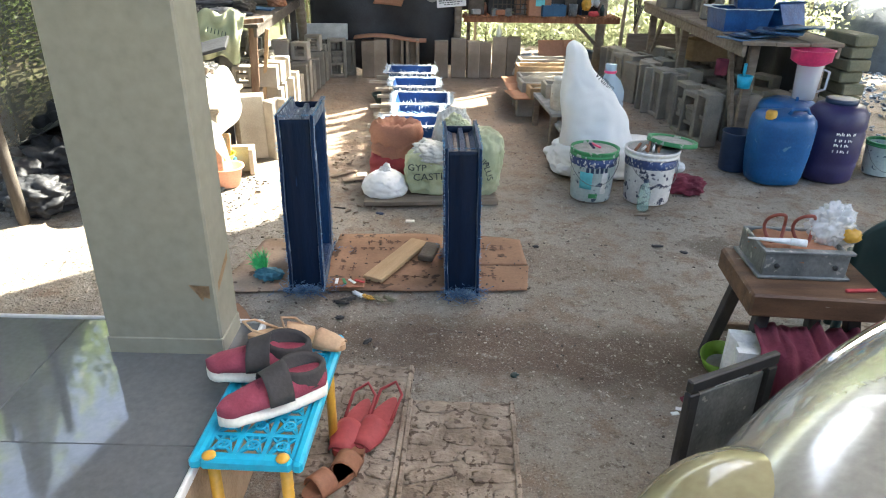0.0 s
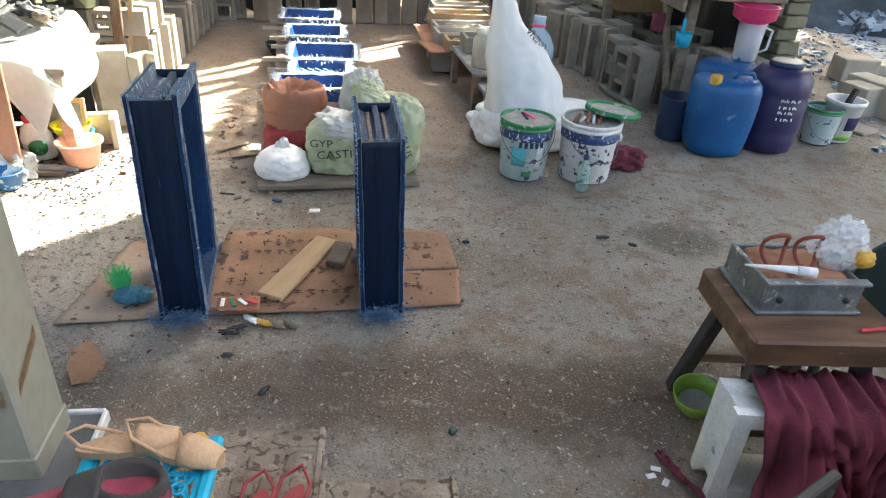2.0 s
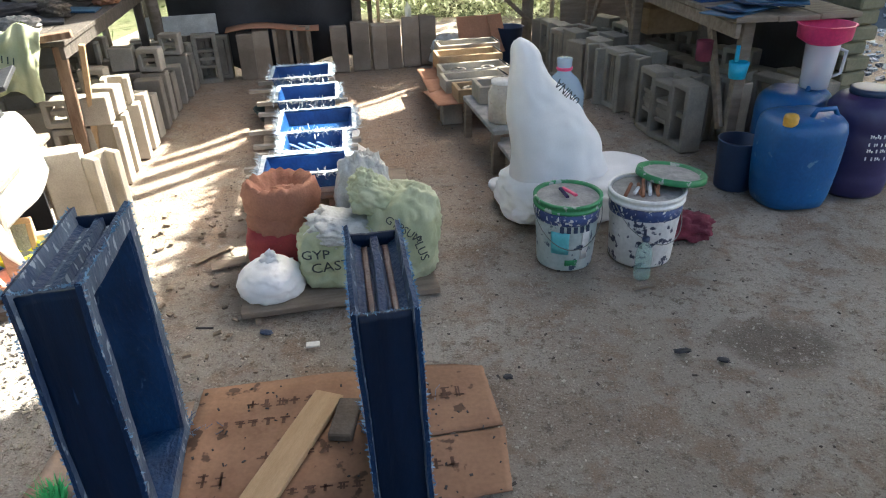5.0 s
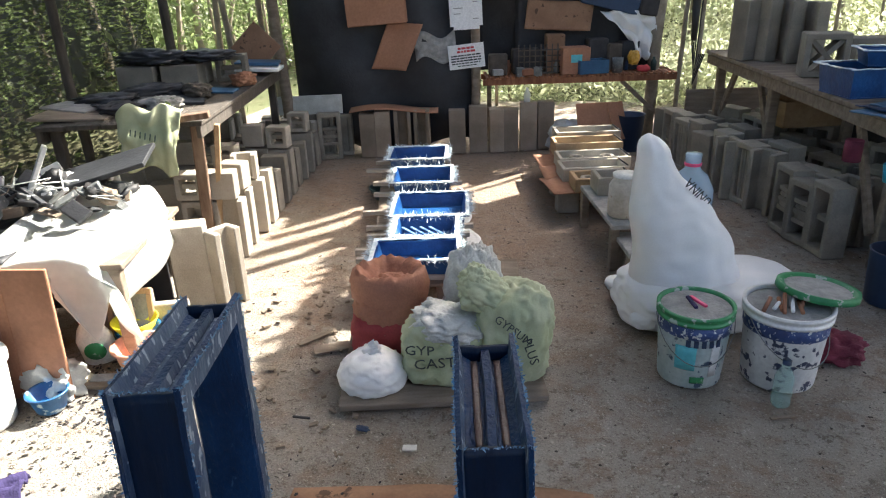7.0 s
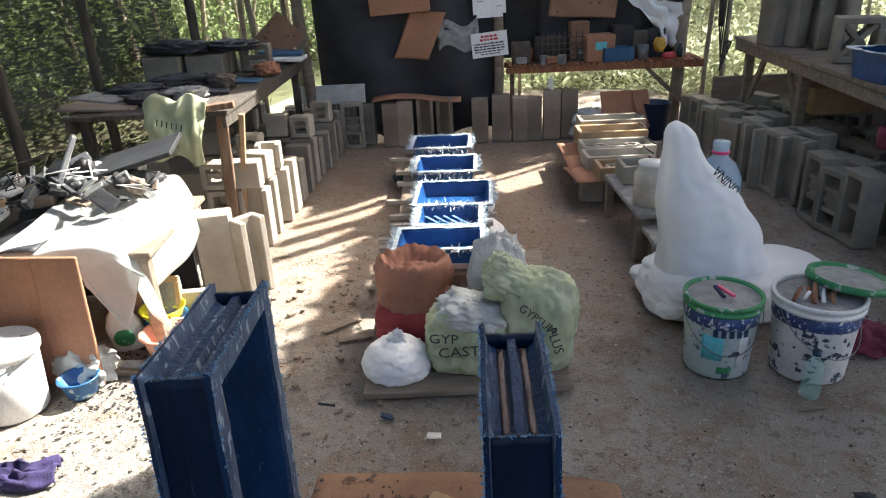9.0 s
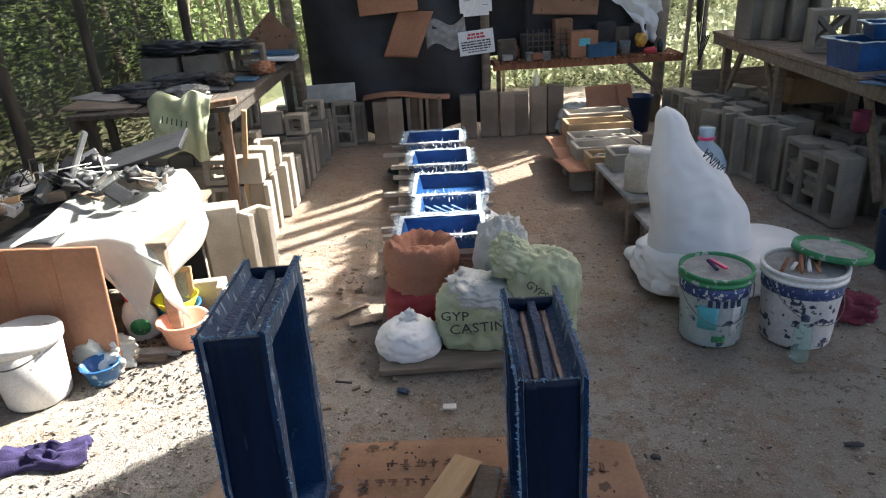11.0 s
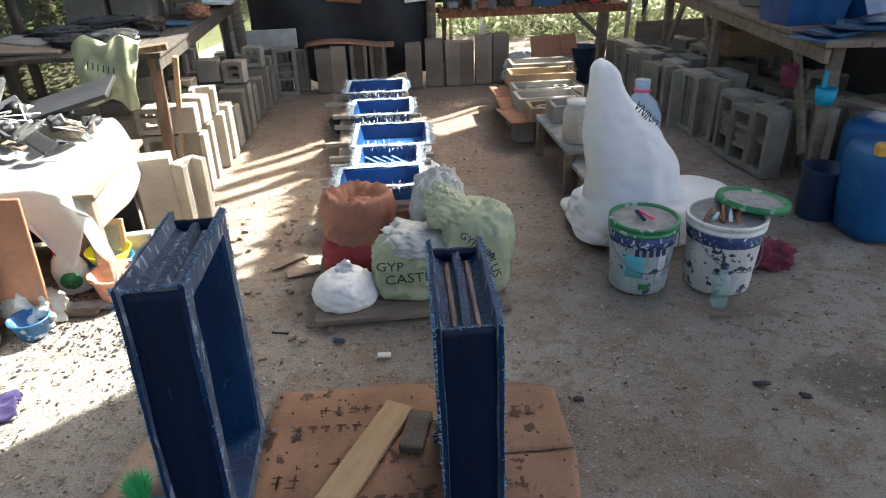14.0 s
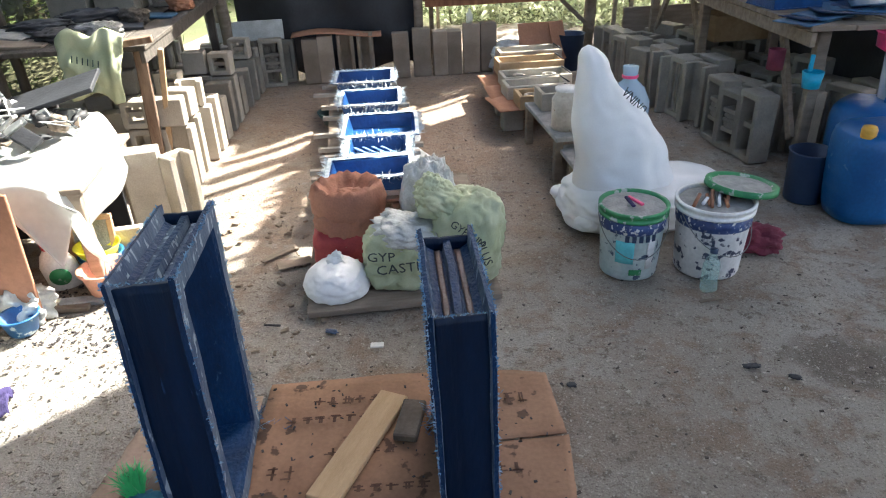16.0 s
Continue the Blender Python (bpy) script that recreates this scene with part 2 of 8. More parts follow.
M["pail_label"] = mat("pail_label", (0.34, 0.43, 0.42), (0.48, 0.53, 0.51), 0.45, 7, 60, 0.05, spot=(0.05, 0.08, 0.12), spot_at=0.6)
M["cyan"] = mat("cyan_patch", (0.10, 0.45, 0.50), (0.16, 0.52, 0.56), 0.5, 6, 60, 0.05)
M["green_plastic"] = mat("green_plastic", (0.02, 0.18, 0.065), (0.045, 0.26, 0.10), 0.5, 7, 60, 0.12, spot=(0.36, 0.42, 0.38), spot_at=0.6)
M["lime"] = mat("lime_green_plastic", (0.17, 0.33, 0.035), (0.23, 0.40, 0.06), 0.4, 6, 60, 0.05)
M["grey_mud"] = mat("dried_grey_mix", (0.25, 0.25, 0.24), (0.36, 0.35, 0.33), 0.9, 18, 90, 0.5)
M["drum_blue"] = mat("blue_drum_plastic", (0.0015, 0.072, 0.22), (0.004, 0.10, 0.28), 0.42, 4, 60, 0.12, spot=(0.10, 0.2, 0.32), spot_at=0.66)
M["drum_purple"] = mat("dark_purple_plastic", (0.022, 0.018, 0.07), (0.035, 0.03, 0.10), 0.42, 4, 60, 0.05)
M["dark_blue"] = mat("dark_blue_plastic", (0.012, 0.03, 0.07), (0.02, 0.045, 0.1), 0.45, 6, 60, 0.05)
M["yellow"] = mat("yellow_plastic", (0.52, 0.28, 0.03), (0.62, 0.34, 0.05), 0.4, 6, 60, 0.03)
M["pink"] = mat("pink_plastic", (0.75, 0.05, 0.17), (0.82, 0.09, 0.22), 0.35, 6, 60, 0.03)
M["sky_plastic"] = mat("turquoise_plastic", (0.01, 0.33, 0.52), (0.02, 0.40, 0.58), 0.35, 6, 60, 0.03)
M["jug"] = glassy("cloudy_jug", (0.75, 0.78, 0.82), 0.45, 0.25)
M["clear"] = glassy("clear_green_bottle", (0.35, 0.55, 0.5), 0.35, 0.08)
M["clear_blue"] = glassy("pale_blue_bottle", (0.55, 0.72, 0.85), 0.5, 0.1)
M["film"] = glassy("clear_plastic_film", (0.85, 0.87, 0.88), 0.4, 0.2)
M["black"] = mat("matt_black", (0.012, 0.012, 0.013), (0.03, 0.03, 0.032), 0.6, 6, 60, 0.1)
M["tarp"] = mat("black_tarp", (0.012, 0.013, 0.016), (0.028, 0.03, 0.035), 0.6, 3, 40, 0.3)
M["chrome"] = mat("chrome", (0.6, 0.6, 0.6), (0.7, 0.7, 0.7), 0.12, 5, 50, 0.0, metal=1.0)
M["steel"] = mat("dusty_steel", (0.13, 0.14, 0.14), (0.24, 0.25, 0.245), 0.55, 10, 80, 0.25, metal=0.4, spot=(0.46, 0.44, 0.40), spot_at=0.64)
M["car_paint"] = mat("champagne_car_paint", (0.40, 0.40, 0.375), (0.43, 0.43, 0.40), 0.22, 2, 60, 0.0, metal=0.6, coat=0.8)
M["lens"] = mat("clouded_headlight", (0.16, 0.15, 0.09), (0.21, 0.195, 0.12), 0.15, 5, 50, 0.02, coat=0.6)
M["maroon"] = mat("maroon_cloth", (0.10, 0.015, 0.03), (0.20, 0.035, 0.06), 0.95, 7, 130, 0.3)
M["purple_cloth"] = mat("purple_cloth", (0.02, 0.015, 0.06), (0.04, 0.03, 0.10), 0.95, 9, 130, 0.3)
M["white_cloth"] = leaf_material("grey_white_tarpaulin", (0.58, 0.60, 0.58), (0.70, 0.71, 0.69), (0.85, 0.87, 0.86))
M["pinkish"] = mat("salmon_plastic", (0.72, 0.36, 0.24), (0.78, 0.42, 0.30), 0.45, 6, 60, 0.04)
M["terracotta"] = mat("terracotta_brown", (0.30, 0.13, 0.07), (0.38, 0.18, 0.10), 0.85, 5, 70, 0.15)
M["pink_shoe"] = mat("crimson_shoe_knit", (0.21, 0.03, 0.055), (0.29, 0.055, 0.09), 0.85, 14, 150, 0.2)
M["shoe_sole"] = mat("cream_rubber_sole", (0.62, 0.60, 0.54), (0.70, 0.68, 0.62), 0.7, 8, 80, 0.05)
M["shoe_black"] = mat("black_shoe_strap", (0.03, 0.027, 0.027), (0.05, 0.045, 0.045), 0.8, 10, 120, 0.15)
M["tan"] = mat("tan_sandal_leather", (0.42, 0.26, 0.15), (0.50, 0.33, 0.2), 0.65, 8, 100, 0.1)
M["brown_leather"] = mat("brown_sandal", (0.22, 0.09, 0.05), (0.30, 0.13, 0.07), 0.7, 9, 100, 0.1)
M["red_slipper"] = mat("red_rubber_slipper", (0.30, 0.04, 0.045), (0.38, 0.06, 0.06), 0.65, 8, 80, 0.08)
M["stone"] = mat("stepping_slab", (0.17, 0.125, 0.09), (0.33, 0.265, 0.205), 0.9, 9, 70, 0.7, spot=(0.12, 0.085, 0.06), spot_at=0.58)
M["paper"] = mat("white_paper", (0.75, 0.75, 0.74), (0.8, 0.8, 0.79), 0.7, 4, 60, 0.02)
M["ink"] = mat("black_ink", (0.03, 0.04, 0.04), (0.05, 0.06, 0.06), 0.7, 6, 60, 0.0)
M["red_ink"] = mat("red_ink", (0.5, 0.05, 0.06), (0.55, 0.07, 0.08), 0.7, 6, 60, 0.0)
M["dark_green"] = mat("dark_green_plastic", (0.008, 0.03, 0.03), (0.014, 0.045, 0.042), 0.5, 6, 60, 0.05)
M["bamboo"] = mat("dry_bamboo", (0.30, 0.22, 0.11), (0.42, 0.32, 0.17), 0.6, 4, 60, 0.1, vary=0.2)
M["roofing"] = mat("rusty_roof_sheet", (0.14, 0.12, 0.105), (0.2, 0.165, 0.135), 0.75, 3, 40, 0.2)
M["leaf"] = leaf_material("sunlit_leaf", (0.19, 0.22, 0.10), (0.38, 0.38, 0.24), (0.62, 0.66, 0.44))
M["leaf_dark"] = leaf_material("dark_leaf", (0.06, 0.09, 0.035), (0.13, 0.16, 0.075), (0.26, 0.34, 0.14))
M["bark"] = mat("pale_bark", (0.2, 0.17, 0.13), (0.32, 0.28, 0.22), 0.9, 6, 60, 0.4)
M["rubble"] = mat("pale_rubble", (0.26, 0.32, 0.38), (0.42, 0.46, 0.50), 0.85, 3, 60, 0.3, spot=(0.07, 0.09, 0.12), spot_at=0.55)
M["cement_warm"] = mat("brownish_cement", (0.25, 0.195, 0.14), (0.36, 0.29, 0.22), 0.9, 5, 110, 0.3, vary=0.2)
M["bowl_blue"] = mat("paint_stained_blue_bowl", (0.012, 0.08, 0.24), (0.03, 0.14, 0.32), 0.45, 6, 60, 0.05, spot=(0.5, 0.6, 0.65), spot_at=0.6)
# shade between the rubble pieces, put into the mound's colour
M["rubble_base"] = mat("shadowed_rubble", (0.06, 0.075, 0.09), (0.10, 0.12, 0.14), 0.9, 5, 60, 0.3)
M["pale_wood"] = mat("sun_bleached_wood", (0.36, 0.32, 0.27), (0.46, 0.42, 0.36), 0.85, 4, 70, 0.15, stretch=(1, 6, 6))
# mould blue brightened in the colour for the sun inside the trays
M["blue_sunlit"] = mat("glossy_sunlit_blue", (0.004, 0.04, 0.15), (0.012, 0.08, 0.24), 0.35, 9, 60, 0.3)
M["splashed_jar"] = mat("plaster_crusted_jar", (0.42, 0.38, 0.31), (0.58, 0.54, 0.46), 0.5, 9, 60, 0.15, spot=(0.3, 0.2, 0.12), spot_at=0.66)
M["yellow_bright"] = mat("bright_yellow_plastic", (0.72, 0.66, 0.03), (0.78, 0.72, 0.06), 0.4, 6, 60, 0.03)
M["cyan_dull"] = mat("dull_blue_film", (0.02, 0.075, 0.15), (0.035, 0.11, 0.2), 0.5, 6, 60, 0.1)
M["moss_wood"] = mat("mossy_planks", (0.14, 0.14, 0.09), (0.22, 0.2, 0.13), 0.9, 5, 60, 0.3)
M["dusty_blue"] = mat("dusty_blue_edge", (0.02, 0.045, 0.10), (0.09, 0.125, 0.18), 0.6, 11, 80, 0.45, stretch=(1.3, 1, 0.5), spot=(0.30, 0.35, 0.40), spot_at=0.58)
M["edge_fuzz"] = mat("blue_edge_fuzz", (0.06, 0.18, 0.32), (0.25, 0.38, 0.5), 0.6, 20, 90, 0.1)
M["groove_brown"] = mat("brown_groove_resin", (0.06, 0.032, 0.024), (0.11, 0.06, 0.042), 0.4, 12, 80, 0.3)
M["green_bright"] = mat("bright_green_bristle", (0.04, 0.5, 0.14), (0.08, 0.6, 0.2), 0.5, 6, 60, 0.0)
M["teal_paint"] = mat("dried_teal_paint", (0.02, 0.13, 0.2), (0.06, 0.22, 0.3), 0.6, 14, 80, 0.3)
M["card_dusty"] = mat("dusty_cardboard", (0.235, 0.165, 0.115), (0.32, 0.255, 0.2), 0.9, 5, 70, 0.2, spot=(0.10, 0.07, 0.05), spot_at=0.62)
M["card_ink"] = mat("faded_brown_print", (0.09, 0.045, 0.028), (0.13, 0.07, 0.045), 0.85, 20, 90, 0.0)
M["yard_gravel"] = mat("pale_yard_gravel", (0.24, 0.255, 0.27), (0.36, 0.37, 0.38), 0.95, 3, 45, 0.7, spot=(0.14, 0.13, 0.12), spot_at=0.56)
M["wet_block"] = mat("dark_wet_block", (0.07, 0.055, 0.042), (0.11, 0.09, 0.07), 0.85, 12, 90, 0.4)
M["worn_brown"] = mat("worn_brown_timber", (0.13, 0.075, 0.045), (0.24, 0.16, 0.11), 0.85, 5, 70, 0.3, stretch=(6, 6, 1))
M["rust_red"] = mat("dull_red_rubber", (0.20, 0.045, 0.03), (0.28, 0.07, 0.045), 0.6, 8, 80, 0.1)
M["dark_wood"] = mat("blackened_timber", (0.05, 0.042, 0.034), (0.10, 0.085, 0.07), 0.9, 5, 70, 0.4, stretch=(5, 5, 1))
M["net"] = net_material()


# ---- mesh helpers ----
def part(name, bm, material, parent=None, label="", smooth=False):
    """One bmesh as one mesh object, under a thing or a part if given."""
    me = bpy.data.meshes.new(name)
    if smooth:
        for f in bm.faces:
            f.smooth = True
    bm.to_mesh(me)
    bm.free()
    for m in (material if isinstance(material, (list, tuple)) else (material,)):
        me.materials.append(m)
    ob = new(name, me)
    if parent:
        ob.parent = parent
    if label:
        ob["label"] = label
    return ob


def thing(name, label, category, m=None, group="", kind=""):
    ob = new(name)
    ob.empty_display_size = 0.05
    if m is not None:
        ob.matrix_world = m
    return tagged(ob, label, category, group, kind)


def box(bm, size, at=(0, 0, 0), rot=(0, 0, 0), bevel=0.004, mi=0):
    """A bevelled box centred at a place."""
    m = pose(*at, *rot) @ Matrix.Diagonal((*size, 1))
    r = bmesh.ops.create_cube(bm, size=1, matrix=m)
    faces = list({f for v in r["verts"] for f in v.link_faces})
    for f in faces:
        f.material_index = mi
    if bevel:
        edges = list({e for v in r["verts"] for e in v.link_edges})
        bmesh.ops.bevel(bm, geom=edges, offset=min(bevel, min(size) * 0.4), segments=1, affect="EDGES")
    return bm


def lathe(bm, profile, seg=32, at=(0, 0, 0), squash=(1, 1), mi=0, m=None):
    """A turned shape from (radius, height) pairs; closed where the radius is 0."""
    rings = []
    for r, z in profile:
        if r < 1e-6:
            rings.append([bm.verts.new((0, 0, z))])
        else:
            rings.append([bm.verts.new((r * squash[0] * math.cos(2 * math.pi * i / seg), r * squash[1] * math.sin(2 * math.pi * i / seg), z)) for i in range(seg)])
    for a, b in zip(rings, rings[1:]):
        for i in range(seg):
            j = (i + 1) % seg
            if len(a) == 1 and len(b) == 1:
                continue
            if len(a) == 1:
                f = bm.faces.new((a[0], b[j], b[i]))
            elif len(b) == 1:
                f = bm.faces.new((a[i], a[j], b[0]))
            else:
                f = bm.faces.new((a[i], a[j], b[j], b[i]))
            f.material_index, f.smooth = mi, True
    mm = (m or Matrix.Identity(4))
    mm = Matrix.Translation(at) @ mm
    for ring in rings:
        for v in ring:
            v.co = mm @ v.co
    return bm


def tube(bm, pts, r, seg=8, mi=0, cap=True):
    """A round bar along points; r is one radius or one for each point."""
    pts = [Vector(p) for p in pts]
    rs = r if isinstance(r, (list, tuple)) else [r] * len(pts)
    rings = []
    for i, p in enumerate(pts):
        d = (pts[min(i + 1, len(pts) - 1)] - pts[max(i - 1, 0)]).normalized()
        u = d.orthogonal().normalized() if i == 0 else (u - d * u.dot(d)).normalized()
        w = d.cross(u)
        rings.append([bm.verts.new(p + rs[i] * (math.cos(2 * math.pi * k / seg) * u + math.sin(2 * math.pi * k / seg) * w)) for k in range(seg)])
    for a, b in zip(rings, rings[1:]):
        for k in range(seg):
            f = bm.faces.new((a[k], a[(k + 1) % seg], b[(k + 1) % seg], b[k]))
            f.smooth, f.material_index = True, mi
    if cap:
        for ring, flip in ((rings[0], True), (rings[-1], False)):
            f = bm.faces.new(list(reversed(ring)) if flip else ring)
            f.material_index = mi
    return bm


def sheet(bm, nx, ny, fn, thick=0.0, mi=0):
    """A grid bent by fn(u, v) -> place, u and v from 0 to 1, with a thickness."""
    g = [[bm.verts.new(fn(i / nx, j / ny)) for j in range(ny + 1)] for i in range(nx + 1)]
    fs = []
    for i in range(nx):
        for j in range(ny):
            f = bm.faces.new((g[i][j], g[i + 1][j], g[i + 1][j + 1], g[i][j + 1]))
            f.smooth, f.material_index = True, mi
            fs.append(f)
    if thick:
        bmesh.ops.recalc_face_normals(bm, faces=fs)
        bmesh.ops.solidify(bm, geom=fs, thickness=thick)
    return bm


def lump(bm, size, at=(0, 0, 0), rot=(0, 0, 0), crease=0.06, freq=3.0, seed=0, flat=0.0, sq=2.6, sub=4, mi=0, taper=0.0, wrinkle=0.0):
    """A soft filled shape (a sack, a heap): a superellipsoid with folds; flat cuts its underside."""
    m = pose(*at, *rot)
    r = bmesh.ops.create_icosphere(bm, subdivisions=sub, radius=1)
    for v in r["verts"]:
        c = v.co.normalized()
        k = (abs(c.x) ** sq + abs(c.y) ** sq + abs(c.z) ** sq) ** (-1 / sq)
        p = c * k
        nz = noise.noise(Vector((p.x * freq + seed * 7.3, p.y * freq, p.z * freq))) + 0.5 * noise.noise(Vector((p.x * freq * 2.3, p.y * freq * 2.3 + seed * 3.1, p.z * freq * 2.3)))
        p = p * (1 + crease * nz)
        if wrinkle:
            q = Vector((p.x * 2.2 + seed, p.y * 2.2, p.z * 3.4)) + Vector((nz, nz, nz)) * 0.5
            p = p * (1 + wrinkle * (0.3 - abs(noise.noise(q)) * 1.5 - 0.7 * abs(noise.noise(q * 2.3)) - 0.12 * abs(noise.noise(q * 4.7))))
        if flat and p.z < -flat:
            p.z = -flat
        tp = 1 - taper * (p.z + 1) / 2
        v.co = m @ Vector((p.x * size[0] * tp, p.y * size[1] * tp, p.z * size[2]))
    for f in {f for v in r["verts"] for f in v.link_faces}:
        f.smooth, f.material_index = True, mi
    return bm


def writing(name, text, size, m, material, parent=None, bend=None):
    """Flat letters with the built-in font; bend maps a local point to its place on a curved side."""
    cu = bpy.data.curves.new(name, "FONT")
    cu.body, cu.size, cu.align_x, cu.align_y, cu.extrude = text, size, "CENTER", "CENTER", 0.0008
    cu.resolution_u = 2
    tmp = bpy.data.objects.new(name, cu)
    me = bpy.data.meshes.new_from_object(tmp)
    bpy.data.objects.remove(tmp)
    me.materials.clear()
    me.materials.append(material)
    for v in me.vertices:
        v.co = bend(v.co) if bend else m @ v.co
    ob = new(name, me)
    if parent:
        ob.parent = parent
    return ob


def leaves(name, places, size, material, label, category, seed=1, droop=0.5):
    """Many small pointed leaves at random around the places (x, y, z, spread, count): one object."""
    rg = np.random.RandomState(seed)
    vs, fs = [], []
    k = 0
    for x, y, z, sp, sz, n in places:
        c = rg.normal(0, 1, (n, 3)) * np.array((sp, sp, sz)) * 0.5 + np.array((x, y, z))
        d = rg.normal(0, 1, (n, 3))
        d[:, 2] -= droop * 0.5
        d /= np.linalg.norm(d, axis=1)[:, None]
        w = np.cross(d, rg.normal(0, 1, (n, 3)))
        w /= np.linalg.norm(w, axis=1)[:, None]
        s = size * rg.uniform(0.6, 1.4, (n, 1))
        quad = np.stack([c, c + d * s * 0.5 + w * s * 0.22, c + d * s, c + d * s * 0.5 - w * s * 0.22], 1)
        quad[:, :, 2] = np.maximum(quad[:, :, 2], 0.0)
        vs.append(quad.reshape(-1, 3))
        fs.append(np.arange(k, k + 4 * n).reshape(-1, 4))
        k += 4 * n
    me = bpy.data.meshes.new(name)
    me.from_pydata(np.concatenate(vs).tolist(), [], np.concatenate(fs).tolist())
    me.materials.append(material)
    return tagged(new(name, me), label, category, kind="stuff")

# ---- setting ----
rnd = random.Random(5)


def ground():
    bm = bmesh.new()
    box(bm, (400, 400, 0.3), (0, 150, -0.19), bevel=0)
    tagged(part("ground", bm, M["soil"]), "dark garden soil with low green growth", "ground", kind="structure")
    bm = bmesh.new()

    def fl(u, v):
        x, y = -3.6 + 8.2 * u, -3 + 13.2 * v
        return (x, y, 0.012 * noise.noise(Vector((x * 1.3, y * 1.3, 0))) + 0.006 * noise.noise(Vector((x * 5, y * 5, 2))) - 0.006)
    sheet(bm, 150, 230, fl)
    bm.faces.ensure_lookup_table()
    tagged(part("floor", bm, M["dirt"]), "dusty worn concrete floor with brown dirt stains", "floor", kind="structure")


def porch():
    """The raised tiled porch with its square column."""
    R = 10
    m = pose(-0.26, 1.81, 0, 0, 0, R)
    bm = bmesh.new()
    box(bm, (3.4, 4.6, 0.385), (-1.7, -2.3, 0.1925), bevel=0.004)
    ob = part("porch_base", bm, M["bare_plaster"])
    ob.matrix_world = m
    tagged(ob, "raised plastered concrete porch base", "porch", kind="structure")
    for i in range(6):
        for j in range(8):
            bm = bmesh.new()
            box(bm, (0.5985, 0.5985, 0.012), (0, 0, 0), bevel=0.002)
            t = part("tile", bm, M["tile"], ob) if not (i or j) else new("tile", bpy.data.objects["tile"].data)
            t.parent = ob
            t.location = (-0.3 - 0.6 * i - 0.004, -0.3 - 0.6 * j - 0.004, 0.391)
            if i or j:
                bm.free()
    for sx, sy, at in ((3.4, 0.012, (-1.7, 0.002, 0.39)), (0.012, 4.6, (0.002, -2.3, 0.39))):
        bm = bmesh.new()
        box(bm, (sx, sy, 0.03), at, bevel=0.003)
        part("edge_trim", bm, M["tile_trim"], ob, "bright metal tile edge")
    bm = bmesh.new()
    box(bm, (0.355, 0.165, 2.4), (-.0125, 0, 1.2), bevel=0.006)
    c = part("column", bm, M["cream"])
    c.matrix_world = pose(-0.475, 1.662, 0.393, 0, 0, R)
    tagged(c, "cream painted square column on the tiled porch", "column", kind="structure")
    bm = bmesh.new()
    box(bm, (0.362, 0.172, 0.06), (-.0125, 0, 0.03), bevel=0.004)
    part("base_strip", bm, M["cream"], c)

    def flake(pts, y_face=True):
        bm = bmesh.new()
        bm.faces.new([bm.verts.new(p) for p in pts])
        bmesh.ops.solidify(bm, geom=bm.faces[:], thickness=0.0015)
        part("paint_chip", bm, M["bare_plaster"], c, "chipped patch of bare plaster")
    flake([(0.088, -0.0845, 0.245), (0.15, -0.0845, 0.243), (0.148, -0.0845, 0.20), (0.13, -0.0845, 0.205), (0.125, -0.0845, 0.19), (0.11, -0.0845, 0.215)])
    flake([(0.1665, -0.06, 0.21), (0.1665, 0.05, 0.27), (0.1665, 0.055, 0.30), (0.1665, -0.055, 0.24)])


